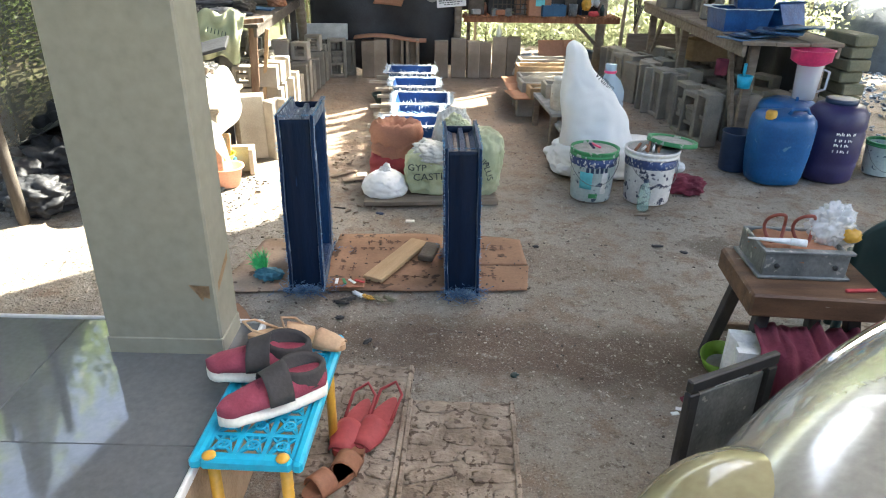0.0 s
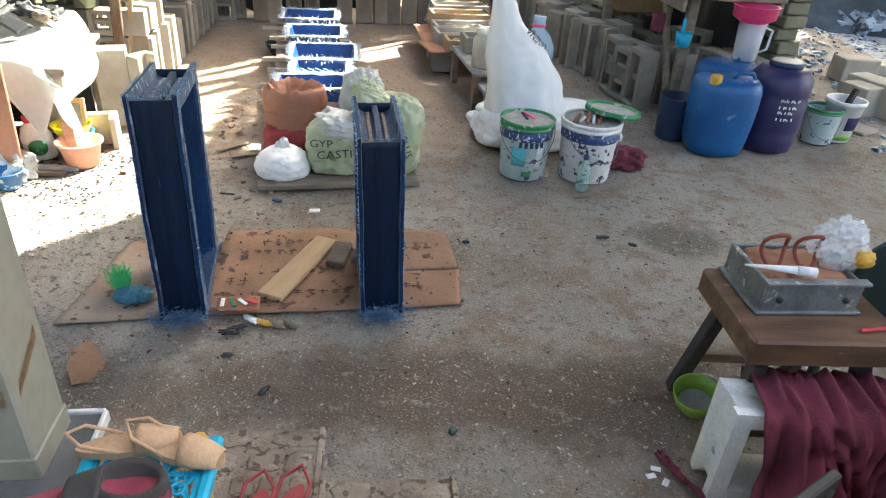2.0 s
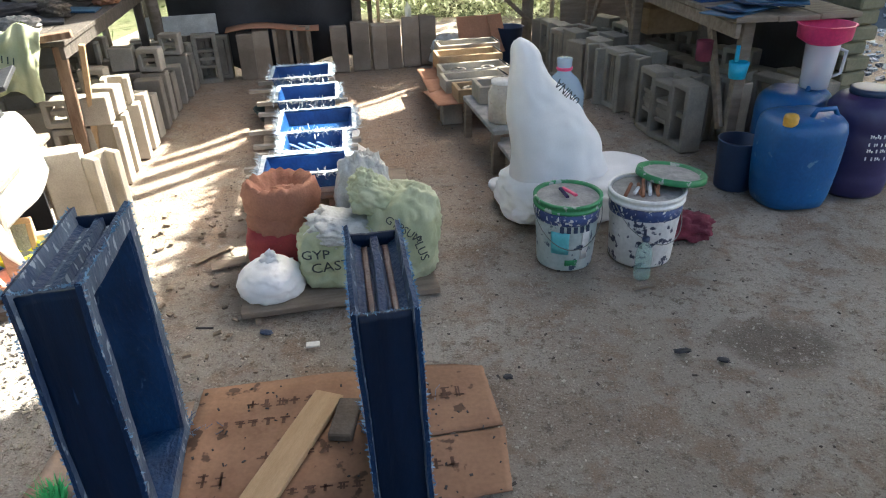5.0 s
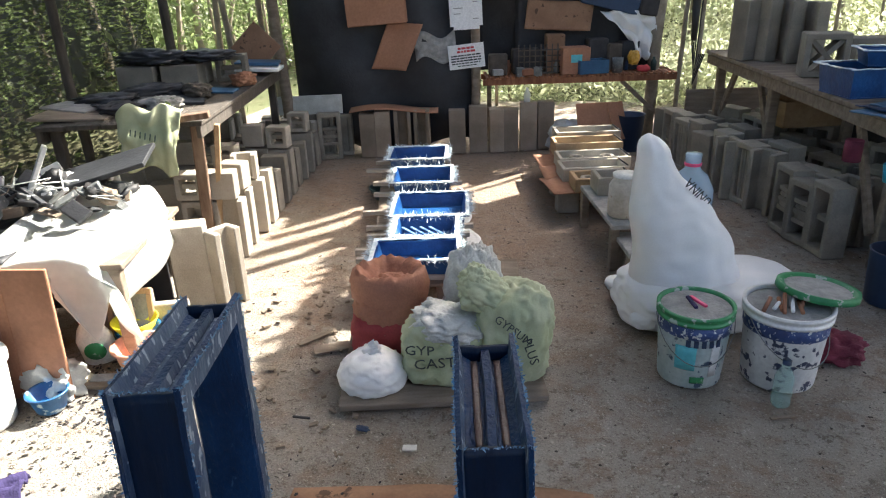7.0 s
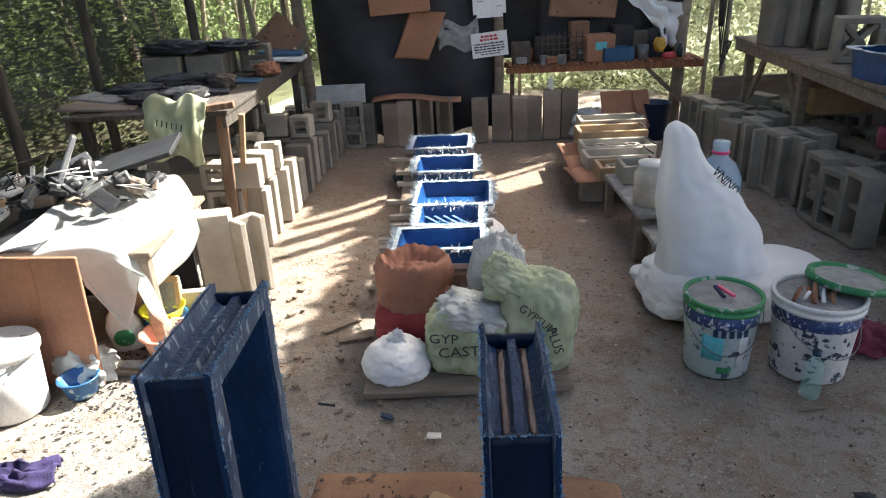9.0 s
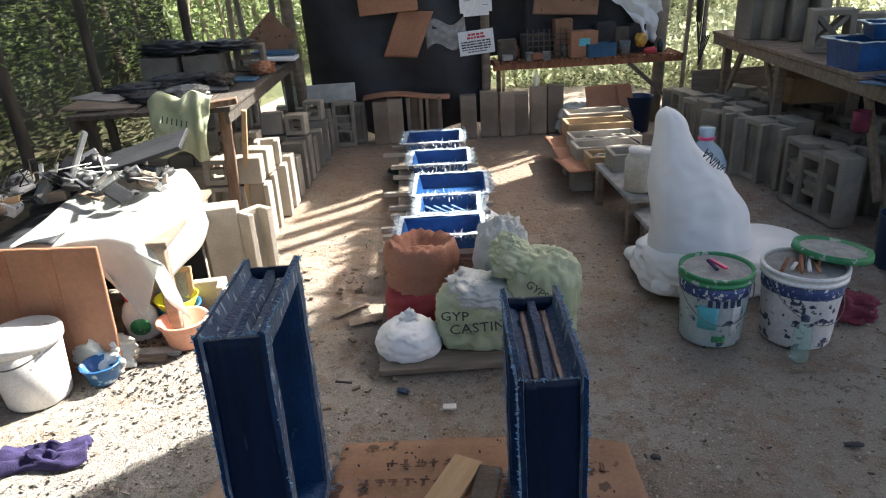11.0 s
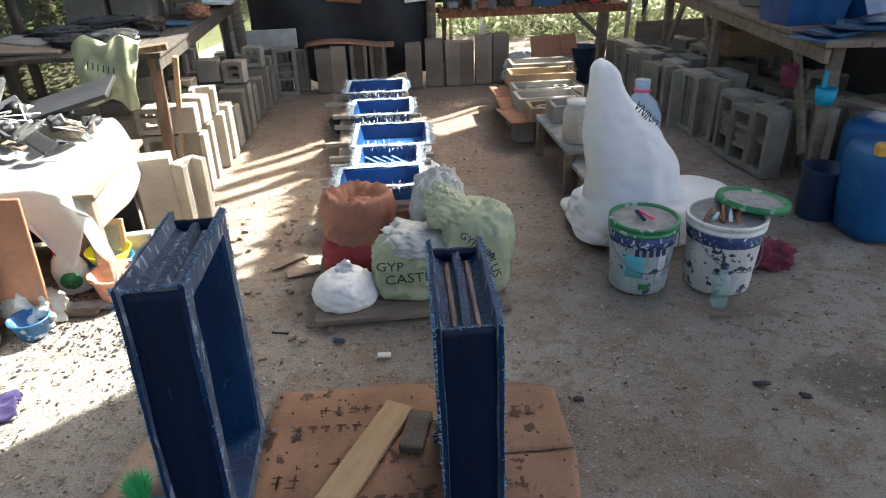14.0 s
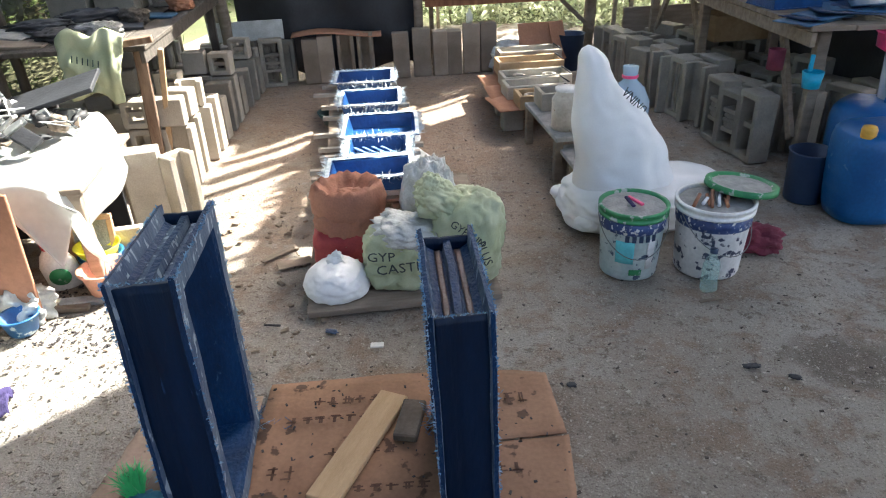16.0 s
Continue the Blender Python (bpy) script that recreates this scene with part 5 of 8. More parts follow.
def drums():
    t = thing("blue_drum", "boxy blue plastic drum with a yellow cap", "drum", pose(2.30, 4.77, 0, 0, 0, 0))
    bm = bmesh.new()
    lathe(bm, [(0, 0), (.15, 0), (.185, .012), (.2, .06), (.21, .14), (.2085, .15), (.212, .162), (.218, .23), (.2165, .24), (.219, .252), (.222, .32), (.2205, .33), (.222, .342), (.222, .41), (.212, .45), (.19, .472), (.12, .486), (0, .488)], 56)
    for v in bm.verts:
        c = v.co.copy()
        r = math.hypot(c.x, c.y)
        if r > 1e-4:
            k = (abs(c.x / r) ** 2.9 + abs(c.y / r) ** 2.9) ** (-1 / 2.9)
            v.co = Vector((c.x * k * .9, c.y * k * .8, c.z + (.012 * noise.noise(c * 9) if c.z > .3 else 0)))
    part("body", bm, M["drum_blue"], t)
    bm = bmesh.new()
    lathe(bm, [(.034, -.02), (.036, .02), (.03, .035), (0, .036)], 18, (-.13, -.1, .478))
    part("cap", bm, M["yellow"], t, "yellow screw cap")
    bm = bmesh.new()
    tube(bm, [(.0, -.06, .478), (.02, -.06, .515), (.12, -.05, .515), (.14, -.05, .478)], .013, 8)
    part("handle", bm, M["drum_blue"], t)
    d = copy_thing(t, pose(2.46, 5.2, 0, 0, 0, 40))
    for c in list(d.children):
        if c.name.startswith("cap"):
            bpy.data.objects.remove(c)
    tagged(d, "blue plastic drum standing behind another", "drum")
    t = thing("purple_drum", "dark purple plastic drum with white writing", "drum", pose(2.70, 4.88, 0))
    t.scale = (.88, .88, .94)
    bm = bmesh.new()
    lathe(bm, [(0, 0), (.18, 0), (.2, .02), (.212, .12), (.205, .14), (.215, .17), (.218, .36), (.208, .38), (.216, .41), (.21, .5), (.17, .55), (.13, .565), (0, .565)], 40)
    part("body", bm, M["drum_purple"], t)
    bm = bmesh.new()
    lathe(bm, [(.1, .56), (.115, .565), (.118, .595), (.1, .6), (0, .6)], 30)
    part("lid", bm, M["dark_blue"], t)
    R = .2195
    for i, (z, words) in enumerate(((.37, (15, 10, 8)), (.325, (4, 7, 3, 9)), (.29, (9, 3, 10)), (.245, (5, 2, 11, 4)))):
        a0 = -112
        for k in words:
            for j in range(max(1, k // 3)):
                bm = bmesh.new()
                b0 = a0 + j * 3.1
                sheet(bm, 2, 1, lambda u, v: (R * math.cos(radians(b0 + 2.1 * u)), R * math.sin(radians(b0 + 2.1 * u)), z + .004 * (j % 2) + (.02 - .004 * (j % 3)) * v), .001)
                part("writing_bar", bm, M["paper"], t)
            a0 += k + 3.5
    t = thing("plastic_jug", "dark blue plastic jug with a handle", "jug", pose(2.10, 5.02, 0))
    bm = bmesh.new()
    lathe(bm, [(0, 0), (.095, 0), (.1, .01), (.112, .27), (.118, .28), (.108, .28), (.095, .02), (0, .02)], 28)
    part("body", bm, M["dark_blue"], t)
    bm = bmesh.new()
    tube(bm, [(.1, 0, .05), (.16, 0, .07), (.165, 0, .2), (.11, 0, .23)], .012, 8)
    part("handle", bm, M["dark_blue"], t)
    j = thing("measuring_jug", "cloudy plastic jug with a handle standing on a drum", "jug", pose(2.58, 5.2, .49))
    bm = bmesh.new()
    lathe(bm, [(0, 0), (.07, 0), (.075, .005), (.088, .25), (.084, .25), (.07, .01), (0, .01)], 28)
    part("body", bm, M["jug"], j)
    bm = bmesh.new()
    tube(bm, [(.085, 0, .05), (.14, 0, .07), (.145, 0, .19), (.088, 0, .21)], .01, 8)
    part("handle", bm, M["jug"], j)
    f = thing("funnel", "bright pink plastic funnel resting in a jug", "funnel", pose(2.58, 5.2, .66))
    bm = bmesh.new()
    lathe(bm, [(.014, -.12), (.018, 0), (.05, .05), (.135, .1), (.14, .17), (.15, .175), (.135, .175), (.13, .105), (.046, .056), (.012, 0), (.01, -.12)], 32)
    part("cone", bm, M["pink"], f)


# ---- porch side ----
def shoe(m, label):
    t = thing("sneaker", label, "shoe", m, "pair of sneakers")
    L = .27

    def half(y):
        k = y / L
        return .034 + .016 * math.sin(min(1, max(0, k)) * 3.0) - .012 * abs(k - .35) if k < .85 else (.04 - .033 * ((k - .85) / .15) ** 2)

    def loft(z_of, grow, n=22, ring=16):
        bm = bmesh.new()
        rings = []
        for i in range(n + 1):
            y = L * i / n
            w = max(.006, half(y) + grow) * (1 if 0 < i < n else .35)
            z0, z1 = z_of(i / n)
            rings.append([bm.verts.new((w * math.cos(a), y, z0 + (z1 - z0) * (.5 + .5 * math.sin(a)))) for a in [2 * math.pi * j / ring for j in range(ring)]])
        for a, b in zip(rings, rings[1:]):
            for j in range(ring):
                f = bm.faces.new((a[j], a[(j + 1) % ring], b[(j + 1) % ring], b[j]))
                f.smooth = True
        bm.faces.new(list(reversed(rings[0])))
        bm.faces.new(rings[-1])
        return bm
    part("sole", loft(lambda k: (0, .036 + .008 * (1 - k)), .006), M["shoe_sole"], t)
    part("upper", loft(lambda k: (.02, .054 + .06 * (1 - k) ** .8 if k > .35 else .045 + .06 * .7), -.001), M["pink_shoe"], t)
    bm = bmesh.new()
    sheet(bm, 10, 6, lambda u, v: (.057 * math.cos(math.pi * u), .1 + .06 * v, .045 + (.078 - .022 * v) * math.sin(math.pi * u)), .004)
    part("strap", bm, M["shoe_black"], t)
    bm = bmesh.new()
    n = 18
    rr = [[bm.verts.new(((.036 + d) * math.cos(a), .06 + (.058 + d) * math.sin(a), h + .012 * math.sin(a + 1))) for a in [2 * math.pi * i / n for i in range(n)]] for d, h in ((.004, .06), (.003, .1), (-.004, .108), (-.012, .1), (-.014, .06))]
    for a, b in zip(rr, rr[1:]):
        for i in range(n):
            f = bm.faces.new((a[i], a[(i + 1) % n], b[(i + 1) % n], b[i]))
            f.smooth = True
    bm.faces.new(rr[-1])
    part("collar", bm, M["shoe_black"], t, "dark padded collar")
    for i in range(3):
        bm = bmesh.new()
        tube(bm, [(-.03, .17 + .018 * i, .07 - .008 * i), (0, .172 + .018 * i, .083 - .009 * i), (.03, .165 + .018 * i, .07 - .008 * i)], .003, 6)
        part("lace", bm, M["maroon"], t)
    return t


def sandal(name, m, sole, strap, label, group, closed=False):
    t = thing(name, label, "sandal", m, group)
    bm = bmesh.new()
    n = 24
    pts = []
    for i in range(n):
        a = 2 * math.pi * i / n
        y = .125 * math.sin(a)
        pts.append(((.038 + .008 * math.sin(a)) * math.cos(a), y))
    lo = [bm.verts.new((x, y, 0)) for x, y in pts]
    hi = [bm.verts.new((x, y, .022)) for x, y in pts]
    bm.faces.new(list(reversed(lo)))
    bm.faces.new(hi)
    for i in range(n):
        bm.faces.new((lo[i], lo[(i + 1) % n], hi[(i + 1) % n], hi[i]))
    part("sole", bm, sole, t)
    bm = bmesh.new()
    w0, w1 = (.02, .118) if closed else (.02, .085)
    sheet(bm, 14, 6, lambda u, v: ((.046 - .03 * max(0, v - .5) * closed) * math.cos(math.pi * u), w0 + (w1 - w0) * v, .012 + (.05 - .03 * v * closed) * math.sin(math.pi * u)), .004)
    part("strap", bm, strap, t)
    if closed:
        bm = bmesh.new()
        tube(bm, [(-.035, -.02, .02), (-.036, -.1, .06), (0, -.135, .075), (.036, -.1, .06), (.035, -.02, .02)], .005, 6)
        part("heel_strap", bm, strap, t)
    return t


def shoe_rack():
    R = 8.5
    m = pose(-.044, 1.43, 0, 0, 0, R)
    t = thing("shoe_rack", "turquoise plastic shoe rack with yellow legs beside the porch", "rack", m)
    W, L, z = .282, .58, .44
    for sx in (-1, 1):
        bm = bmesh.new()
        box(bm, (.028, L, .035), (sx * (W / 2 - .014), 0, z - .0175), bevel=.008)
        part("side_rail", bm, M["sky_plastic"], t)
    for sy in (-1, 1):
        bm = bmesh.new()
        box(bm, (W - .056, .03, .035), (0, sy * (L / 2 - .015), z - .0175), bevel=.008)
        part("end_rail", bm, M["sky_plastic"], t)
        for sx in (-1, 1):
            bm = bmesh.new()
            tube(bm, [(sx * (W / 2 - .05), sy * (L / 2 - .03), 0), (sx * (W / 2 - .05), sy * (L / 2 - .03), z - .035)], .015, 12)
            leg = part("leg", bm, M["yellow"], t, "yellow tubular leg")
            bm = bmesh.new()
            lathe(bm, [(.017, 0), (.017, .004), (.008, .008), (0, .008)], 14, (sx * (W / 2 - .05), sy * (L / 2 - .016), z))
            part("cap", bm, M["yellow"], t, "yellow round cap")
    nx, ny = 3, 7
    cw, ch = (W - .06) / nx, (L - .064) / ny
    bm = bmesh.new()
    for i in range(nx):
        for j in range(ny):
            cx, cy = -(W - .06) / 2 + cw * (i + .5), -(L - .064) / 2 + ch * (j + .5)
            for a in (45, -45):
                box(bm, (math.hypot(cw, ch) * .96, .006, .006), (cx, cy, z - .012), (0, 0, a), bevel=0)
            lathe(bm, [(.012, 0), (.018, 0), (.018, .006), (.012, .006), (.012, 0)], 10, (cx, cy, z - .013))
            for s in (-1, 1):
                box(bm, (.005, ch * .9, .006), (cx + s * cw * .25, cy, z - .012), (0, 0, 18 * s), bevel=0)
    for i in range(nx + 1):
        box(bm, (.012, L - .06, .009), (-(W - .06) / 2 + cw * i, 0, z - .012), bevel=0)
    for j in range(ny + 1):
        box(bm, (W - .056, .012, .009), (0, -(L - .064) / 2 + ch * j, z - .0125), bevel=0)
    part("lattice_top", bm, M["sky_plastic"], t)
    mm = lambda x, y, zz, r, rx=0: m @ pose(x, y, zz, rx, 0, r)
    shoe(mm(.09, .075, z + .003, 98) @ Matrix.Scale(1.1, 4), "crimson and black sneaker with white sole on the rack")
    shoe(mm(.145, -.005, z + .003, 124) @ Matrix.Scale(1.1, 4), "crimson and black sneaker with thick pale sole on the rack")
    sandal("tan_sandal", mm(.06, .23, z + .003, -108) @ Matrix.Scale(.85, 4), M["tan"], M["tan"], "tan closed-toe sandal on the rack", "pair of tan sandals", True)
    sandal("tan_sandal", mm(-.045, .25, z + .003, -80) @ Matrix.Scale(.85, 4), M["tan"], M["tan"], "tan sandal lying behind another", "pair of tan sandals", True)
    sandal("rubber_slipper", pose(.055, 1.77, .03, 0, 0, 176) @ Matrix.Scale(1.15, 4), M["red_slipper"], M["red_slipper"], "red rubber slipper beside the rack", "slippers by the rack", True)
    sandal("rubber_slipper", pose(.135, 1.80, .03, 0, 0, 170) @ Matrix.Scale(1.15, 4), M["red_slipper"], M["red_slipper"], "red rubber slipper beside the rack", "slippers by the rack", True)
    sandal("brown_sandal", pose(.095, 1.63, .03, 0, 0, 178), M["brown_leather"], M["brown_leather"], "brown strappy sandal on the ground", "brown sandals")
    sandal("brown_sandal", pose(.07, 1.53, .03, 0, 0, 150), M["brown_leather"], M["brown_leather"], "brown sandal half under the rack", "brown sandals")


def slabs():
    for k, (cx, cy, w, l, r) in enumerate(((.06, 1.72, .36, .9, 8), (.46, 1.6, .4, .84, 9))):
        s = thing("stepping_slab", "stone-patterned cement slab set on the floor", "slab", pose(cx, cy, 0, 0, 0, r), "stepping slabs")
        bm = bmesh.new()
        box(bm, (w, l, .022), (0, 0, .009), bevel=.004)
        part("base", bm, M["stone"], s)
        rg = random.Random(40 + k)
        ny = 10
        for j in range(ny):
            nx = rg.choice((2, 3, 3, 4))
            for i in range(nx):
                bm = bmesh.new()
                sw, sl = w / nx * rg.uniform(.6, .86), l / ny * rg.uniform(.6, .85)
                lump(bm, (sw / 2, sl / 2, .0035), (-w / 2 + w * (i + .5) / nx + rg.uniform(-.01, .01), -l / 2 + l * (j + .5) / ny, .0205), (0, 0, rg.uniform(-15, 15)), crease=.35, freq=1.8, seed=j * 3 + i, sq=4.5, sub=3)
                part("stone", bm, M["stone"], s)
        for e in (-1, 1):
            bm = bmesh.new()
            box(bm, (.018, l, .012), (e * (w / 2 - .012), 0, .025), bevel=.004)
            part("border", bm, M["stone"], s)


def vehicle():
    """Nose of a parked silver vehicle with a clouded lamp and chrome trim, and a plate leaning before it."""
    t = thing("parked_car", "silver parked car nose with a clouded headlamp", "car", pose(1.70, 1.06, 0, 0, 0, 49))
    A, B, C, Z, q = .90, .585, .45, .50, 2.6

    def skin(x, y, lift=.002):
        k = max(0, 1 - abs(x / A) ** q - abs(y / B) ** q)
        return (x, y, Z + C * k ** (1 / q) + lift)
    bm = bmesh.new()
    lump(bm, (A, B, C), (0, 0, Z), crease=0, sq=q, sub=6)
    part("body", bm, M["car_paint"], t, smooth=True)
    bm = bmesh.new()
    lump(bm, (.26, .235, .17), (-.6, .33, .632), (0, -20, 0), crease=0, sq=2.4, sub=4)
    part("lamp_gasket", bm, M["black"], t, "black rubber lamp seal")
    bm = bmesh.new()
    lump(bm, (.256, .232, .17), (-.608, .335, .635), (0, -20, 0), crease=0, sq=2.4, sub=4)
    part("headlamp", bm, M["lens"], t, "yellowed clouded headlamp lens")
    bm = bmesh.new()
    tube(bm, [skin(.05 + .03 * math.sin(i * .3), .42 - .06 * i) for i in range(15)], .004, 6)
    part("hood_seam", bm, M["black"], t, "dark seam of the bonnet")
    bm = bmesh.new()
    tube(bm, [skin(-.1 + .04 * i, .49 - .001 * i * i) for i in range(11)], [.004, .006, .008, .008, .008, .008, .008, .008, .008, .006, .004], 8)
    part("chrome_trim", bm, M["chrome"], t, "chrome trim strip")
    for x, y in ((-.35, -.2), (.4, -.2)):
        bm = bmesh.new()
        lathe(bm, [(0, -.07), (.18, -.07), (.24, -.06), (.25, 0), (.24, .06), (.18, .07), (0, .07)], 24, (x, y, .25), m=pose(0, 0, 0, 90))
        part("wheel", bm, M["black"], t)
    p = thing("framed_plate", "black-framed plate leaning on the car's nose", "plate", pose(1.03, 1.40, .0, 0, 0, 37))
    for sz, at in (((.30, .02, .035), (.15, 0, .635)), ((.035, .022, .615), (.0175, 0, .3075)), ((.035, .022, .615), (.2825, 0, .3075))):
        bm = bmesh.new()
        box(bm, sz, at, (0, 0, 0), bevel=.004)
        part("frame_bar", bm, M["black"], p)
    bm = bmesh.new()
    box(bm, (.23, .008, .6), (.15, .004, .3), bevel=.002)
    part("plate", bm, M["steel"], p, "dull silver plate")


def saw_stool():
    m = pose(1.56, 2.37, 0, 0, 0, 6)
    t = thing("work_stool", "thick brown wooden work stool with dark splayed legs", "stool", m)
    bm = bmesh.new()
    box(bm, (.45, .38, .085), (0, 0, .4675), bevel=.008)
    part("top", bm, M["saw_wood"], t)
    for sx in (-1, 1):
        for sy in (-1, 1):
            bm = bmesh.new()
            a, b = Vector((sx * .2, sy * .2, 0)), Vector((sx * .15, sy * .12, .425))
            d = b - a
            box(bm, (.045, .045, d.length), (a + b) / 2 + Vector((0, 0, .004)), (math.degrees(math.atan2(-d.y, d.z)), math.degrees(math.atan2(d.x, d.z)), 0), bevel=.004)
            part("leg", bm, M["shoe_black"], t)
    for sy in (-1, 1):
        bm = bmesh.new()
        box(bm, (.34, .025, .035), (0, sy * .17, .17), bevel=.003)
        part("stretcher", bm, M["old_wood"], t)
    k = thing("tool_tray", "grey metal mould tray holding tools on the stool", "tray", m @ pose(-.02, .06, .511, 0, 0, 2))
    W, D, H = .29, .22, .1
    for s, at in (((W, .014, H), (0, -D / 2, H / 2)), ((W, .014, H), (0, D / 2, H / 2)), ((.014, D - .014, H), (-W / 2 + .007, 0, H / 2)), ((.014, D - .014, H), (W / 2 - .007, 0, H / 2))):
        bm = bmesh.new()
        box(bm, s, at, bevel=.003)
        part("side", bm, M["steel"], k)
    bm = bmesh.new()
    box(bm, (W + .03, D + .03, .012), (0, 0, .006), bevel=.003)
    part("base", bm, M["steel"], k)
    bm = bmesh.new()
    box(bm, (W + .02, .03, .01), (0, -D / 2 - .004, H + .004), bevel=.002)
    part("lip", bm, M["steel"], k)
    for x in (-.1, .1):
        bm = bmesh.new()
        lathe(bm, [(.009, 0), (.009, .008), (0, .009)], 8, (x, -D / 2 - .007, .05), m=pose(0, 0, 0, 90))
        part("bolt", bm, M["black"], k)
    bm = bmesh.new()
    lump(bm, (W / 2 - .016, D / 2 - .012, .03), (0, 0, .07), crease=.3, freq=5, seed=50, sq=5)
    c = part("scrap_mound", bm, M["terracotta"])
    c.matrix_world = k.matrix_world.copy()
    tagged(c, "heap of brown scraps filling the metal tray", "debris")
    b = thing("red_cable", "loop of dull red cable on the tool tray", "cable", m @ pose(-.06, .05, .615))
    for x in (-.04, .06):
        bm = bmesh.new()
        pts = [(x + .035 * math.cos(a), .02 * math.cos(a * 2), .045 + .055 * math.sin(a)) for a in [2 * math.pi * i / 20 for i in range(21)]]
        tube(bm, pts, .006, 8)
        part("loop", bm, M["rust_red"], b)
    bm = bmesh.new()
    lump(bm, (.075, .06, .075), (0, 0, .055), crease=.3, freq=2.2, seed=52, sub=5, wrinkle=.3)
    c = part("plastic_bag", bm, M["film"])
    c.matrix_world = m @ pose(.1, .07, .615)
    tagged(c, "crumpled clear plastic bag on the tool tray", "bag")
    bm = bmesh.new()
    lump(bm, (.03, .03, .025), (0, 0, .02), crease=.3, seed=53, sub=3)
    c = part("orange_scrap", bm, M["yellow"])
    c.matrix_world = m @ pose(.15, .03, .63)
    tagged(c, "orange plastic scrap on the tool tray", "scrap")
    bm = bmesh.new()
    tube(bm, [(-.18, .02, .02), (-.05, -.02, .03)], [.003, .012], 8)
    tube(bm, [(-.05, -.02, .03), (.0, -.03, .03)], .014, 8)
    c = part("glue_tube", bm, M["paper"])
    c.matrix_world = m @ pose(-.03, -.02, .615)
    tagged(c, "white glue tube with a thin nozzle", "tube")
    bm = bmesh.new()
    box(bm, (.11, .012, .012), (0, 0, .006), bevel=.003)
    c = part("red_screwdriver", bm, M["red_ink"])
    c.matrix_world = m @ pose(.15, -.13, .511, 0, 0, 8)
    tagged(c, "thin red tool lying on the stool", "tool")
    # things by its feet
    g = thing("green_bowl", "lime green plastic bowl tilted on the floor", "bowl", pose(1.385, 2.44, .02, 12, -10, 0))
    g.scale = (.82, .82, .85)
    bm = bmesh.new()
    lathe(bm, [(0, 0), (.05, 0), (.075, .04), (.088, .1), (.093, .1), (.08, .04), (.055, -.006), (0, -.006)], 28)
    part("body", bm, M["lime"], g)
    bm = bmesh.new()
    lathe(bm, [(0, .03), (.066, .035)], 20)
    part("filling", bm, M["grey_mud"], g)
    w = thing("white_frame_mould", "white frame mould standing on edge beside the stool", "mould", pose(1.58, 2.14, .0, 0, 0, 92))
    bm = bmesh.new()
    x = .075
    ring_profile(bm, .26, .17, [(-x, 0), (-x + .03, -.002), (-x + .04, .025), (x - .04, .025), (x - .03, -.002), (x, 0), (x, .05), (-x, .05)])
    for v in bm.verts:
        v.co.z += .172
    part("shell", bm, M["white_plastic"], w)
    bm = bmesh.new()

    def cl(u, v):
        xx = 1.40 + .40 * u + .03 * noise.noise(Vector((v * 4, 1, u)))
        k = v * 1.75 - .55
        fold = .016 * math.sin(u * 21 + 9 * noise.noise(Vector((u * 3, v * 3, 1)))) + .016 * math.sin(u * 47 + 4 * v) + .03 * noise.noise(Vector((u * 7, v * 6, 5)))
        over = .1
        if k < -over:
            return (xx, 2.14 + over + .02 + fold * .6, .352 + (k + over) * .55)
        if k < over:
            return (xx, 2.14 - k * 1.0, .356 + .03 * abs(noise.noise(Vector((u * 9, v * 8, 0)))) + abs(fold) * .8)
        d = k - over
        return (xx + .05 * d * math.sin(u * 5), 2.14 - over - .012 - .05 * d + fold * (.4 + d), max(.008, .352 - d * (.27 + .1 * math.sin(u * 9 + 1))))
    sheet(bm, 60, 44, cl, .005)
    tagged(part("maroon_cloth", bm, M["maroon"]), "dark maroon rag draped over a white frame mould", "cloth")
    bm = bmesh.new()
    rg = random.Random(4)
    for k in range(3):
        pts = [(1.22 + .012 * i + .014 * math.sin(i * 1.3 + k * 2), 2.22 - .02 * i + .01 * math.cos(i * 1.7 + k), .012 + .006 * math.sin(i + k)) for i in range(13)]
        tube(bm, pts, .006, 6)
    tagged(part("rope", bm, M["maroon"]), "short twisted pinkish rope on the floor", "rope")
    rl = thing("tape_roll", "small grey roll of tape on the floor", "tape", pose(1.46, 2.55, .004))
    bm = bmesh.new()
    lathe(bm, [(.022, 0), (.045, 0), (.045, .04), (.022, .04), (.022, 0)], 24)
    part("roll", bm, M["steel"], rl)
    for x, y, r in ((1.18, 2.13, 20), (1.22, 2.11, 60), (1.2, 2.16, -10)):
        bm = bmesh.new()
        box(bm, (.03, .018, .004), (x, y, .006), (0, 0, r), bevel=.001)
        tagged(part("paper_scrap", bm, M["paper"]), "tiny white paper scrap on the floor", "scrap", "paper scraps")
    c = thing("plastic_chair", "dark blue-green plastic chair beside the stool", "chair", pose(2.07, 2.68, 0, 0, 0, -20))
    bm = bmesh.new()
    sheet(bm, 18, 12, lambda u, v: (-.22 + .44 * u, -.2 + .03 * (1 - (2 * u - 1) ** 2) - .06 * v, .36 + .36 * v * (1 - .35 * abs(2 * u - 1) ** 3)), .012)
    part("backrest", bm, M["dark_green"], c)
    bm = bmesh.new()
    box(bm, (.44, .42, .025), (0, .02, .37), bevel=.01)
    part("seat", bm, M["dark_green"], c)
    for sx in (-1, 1):
        for sy in (-1, 1):
            bm = bmesh.new()
            tube(bm, [(sx * .21, .02 + sy * .2, 0), (sx * .19, .02 + sy * .17, .36)], .018, 8)
            part("leg", bm, M["dark_green"], c)


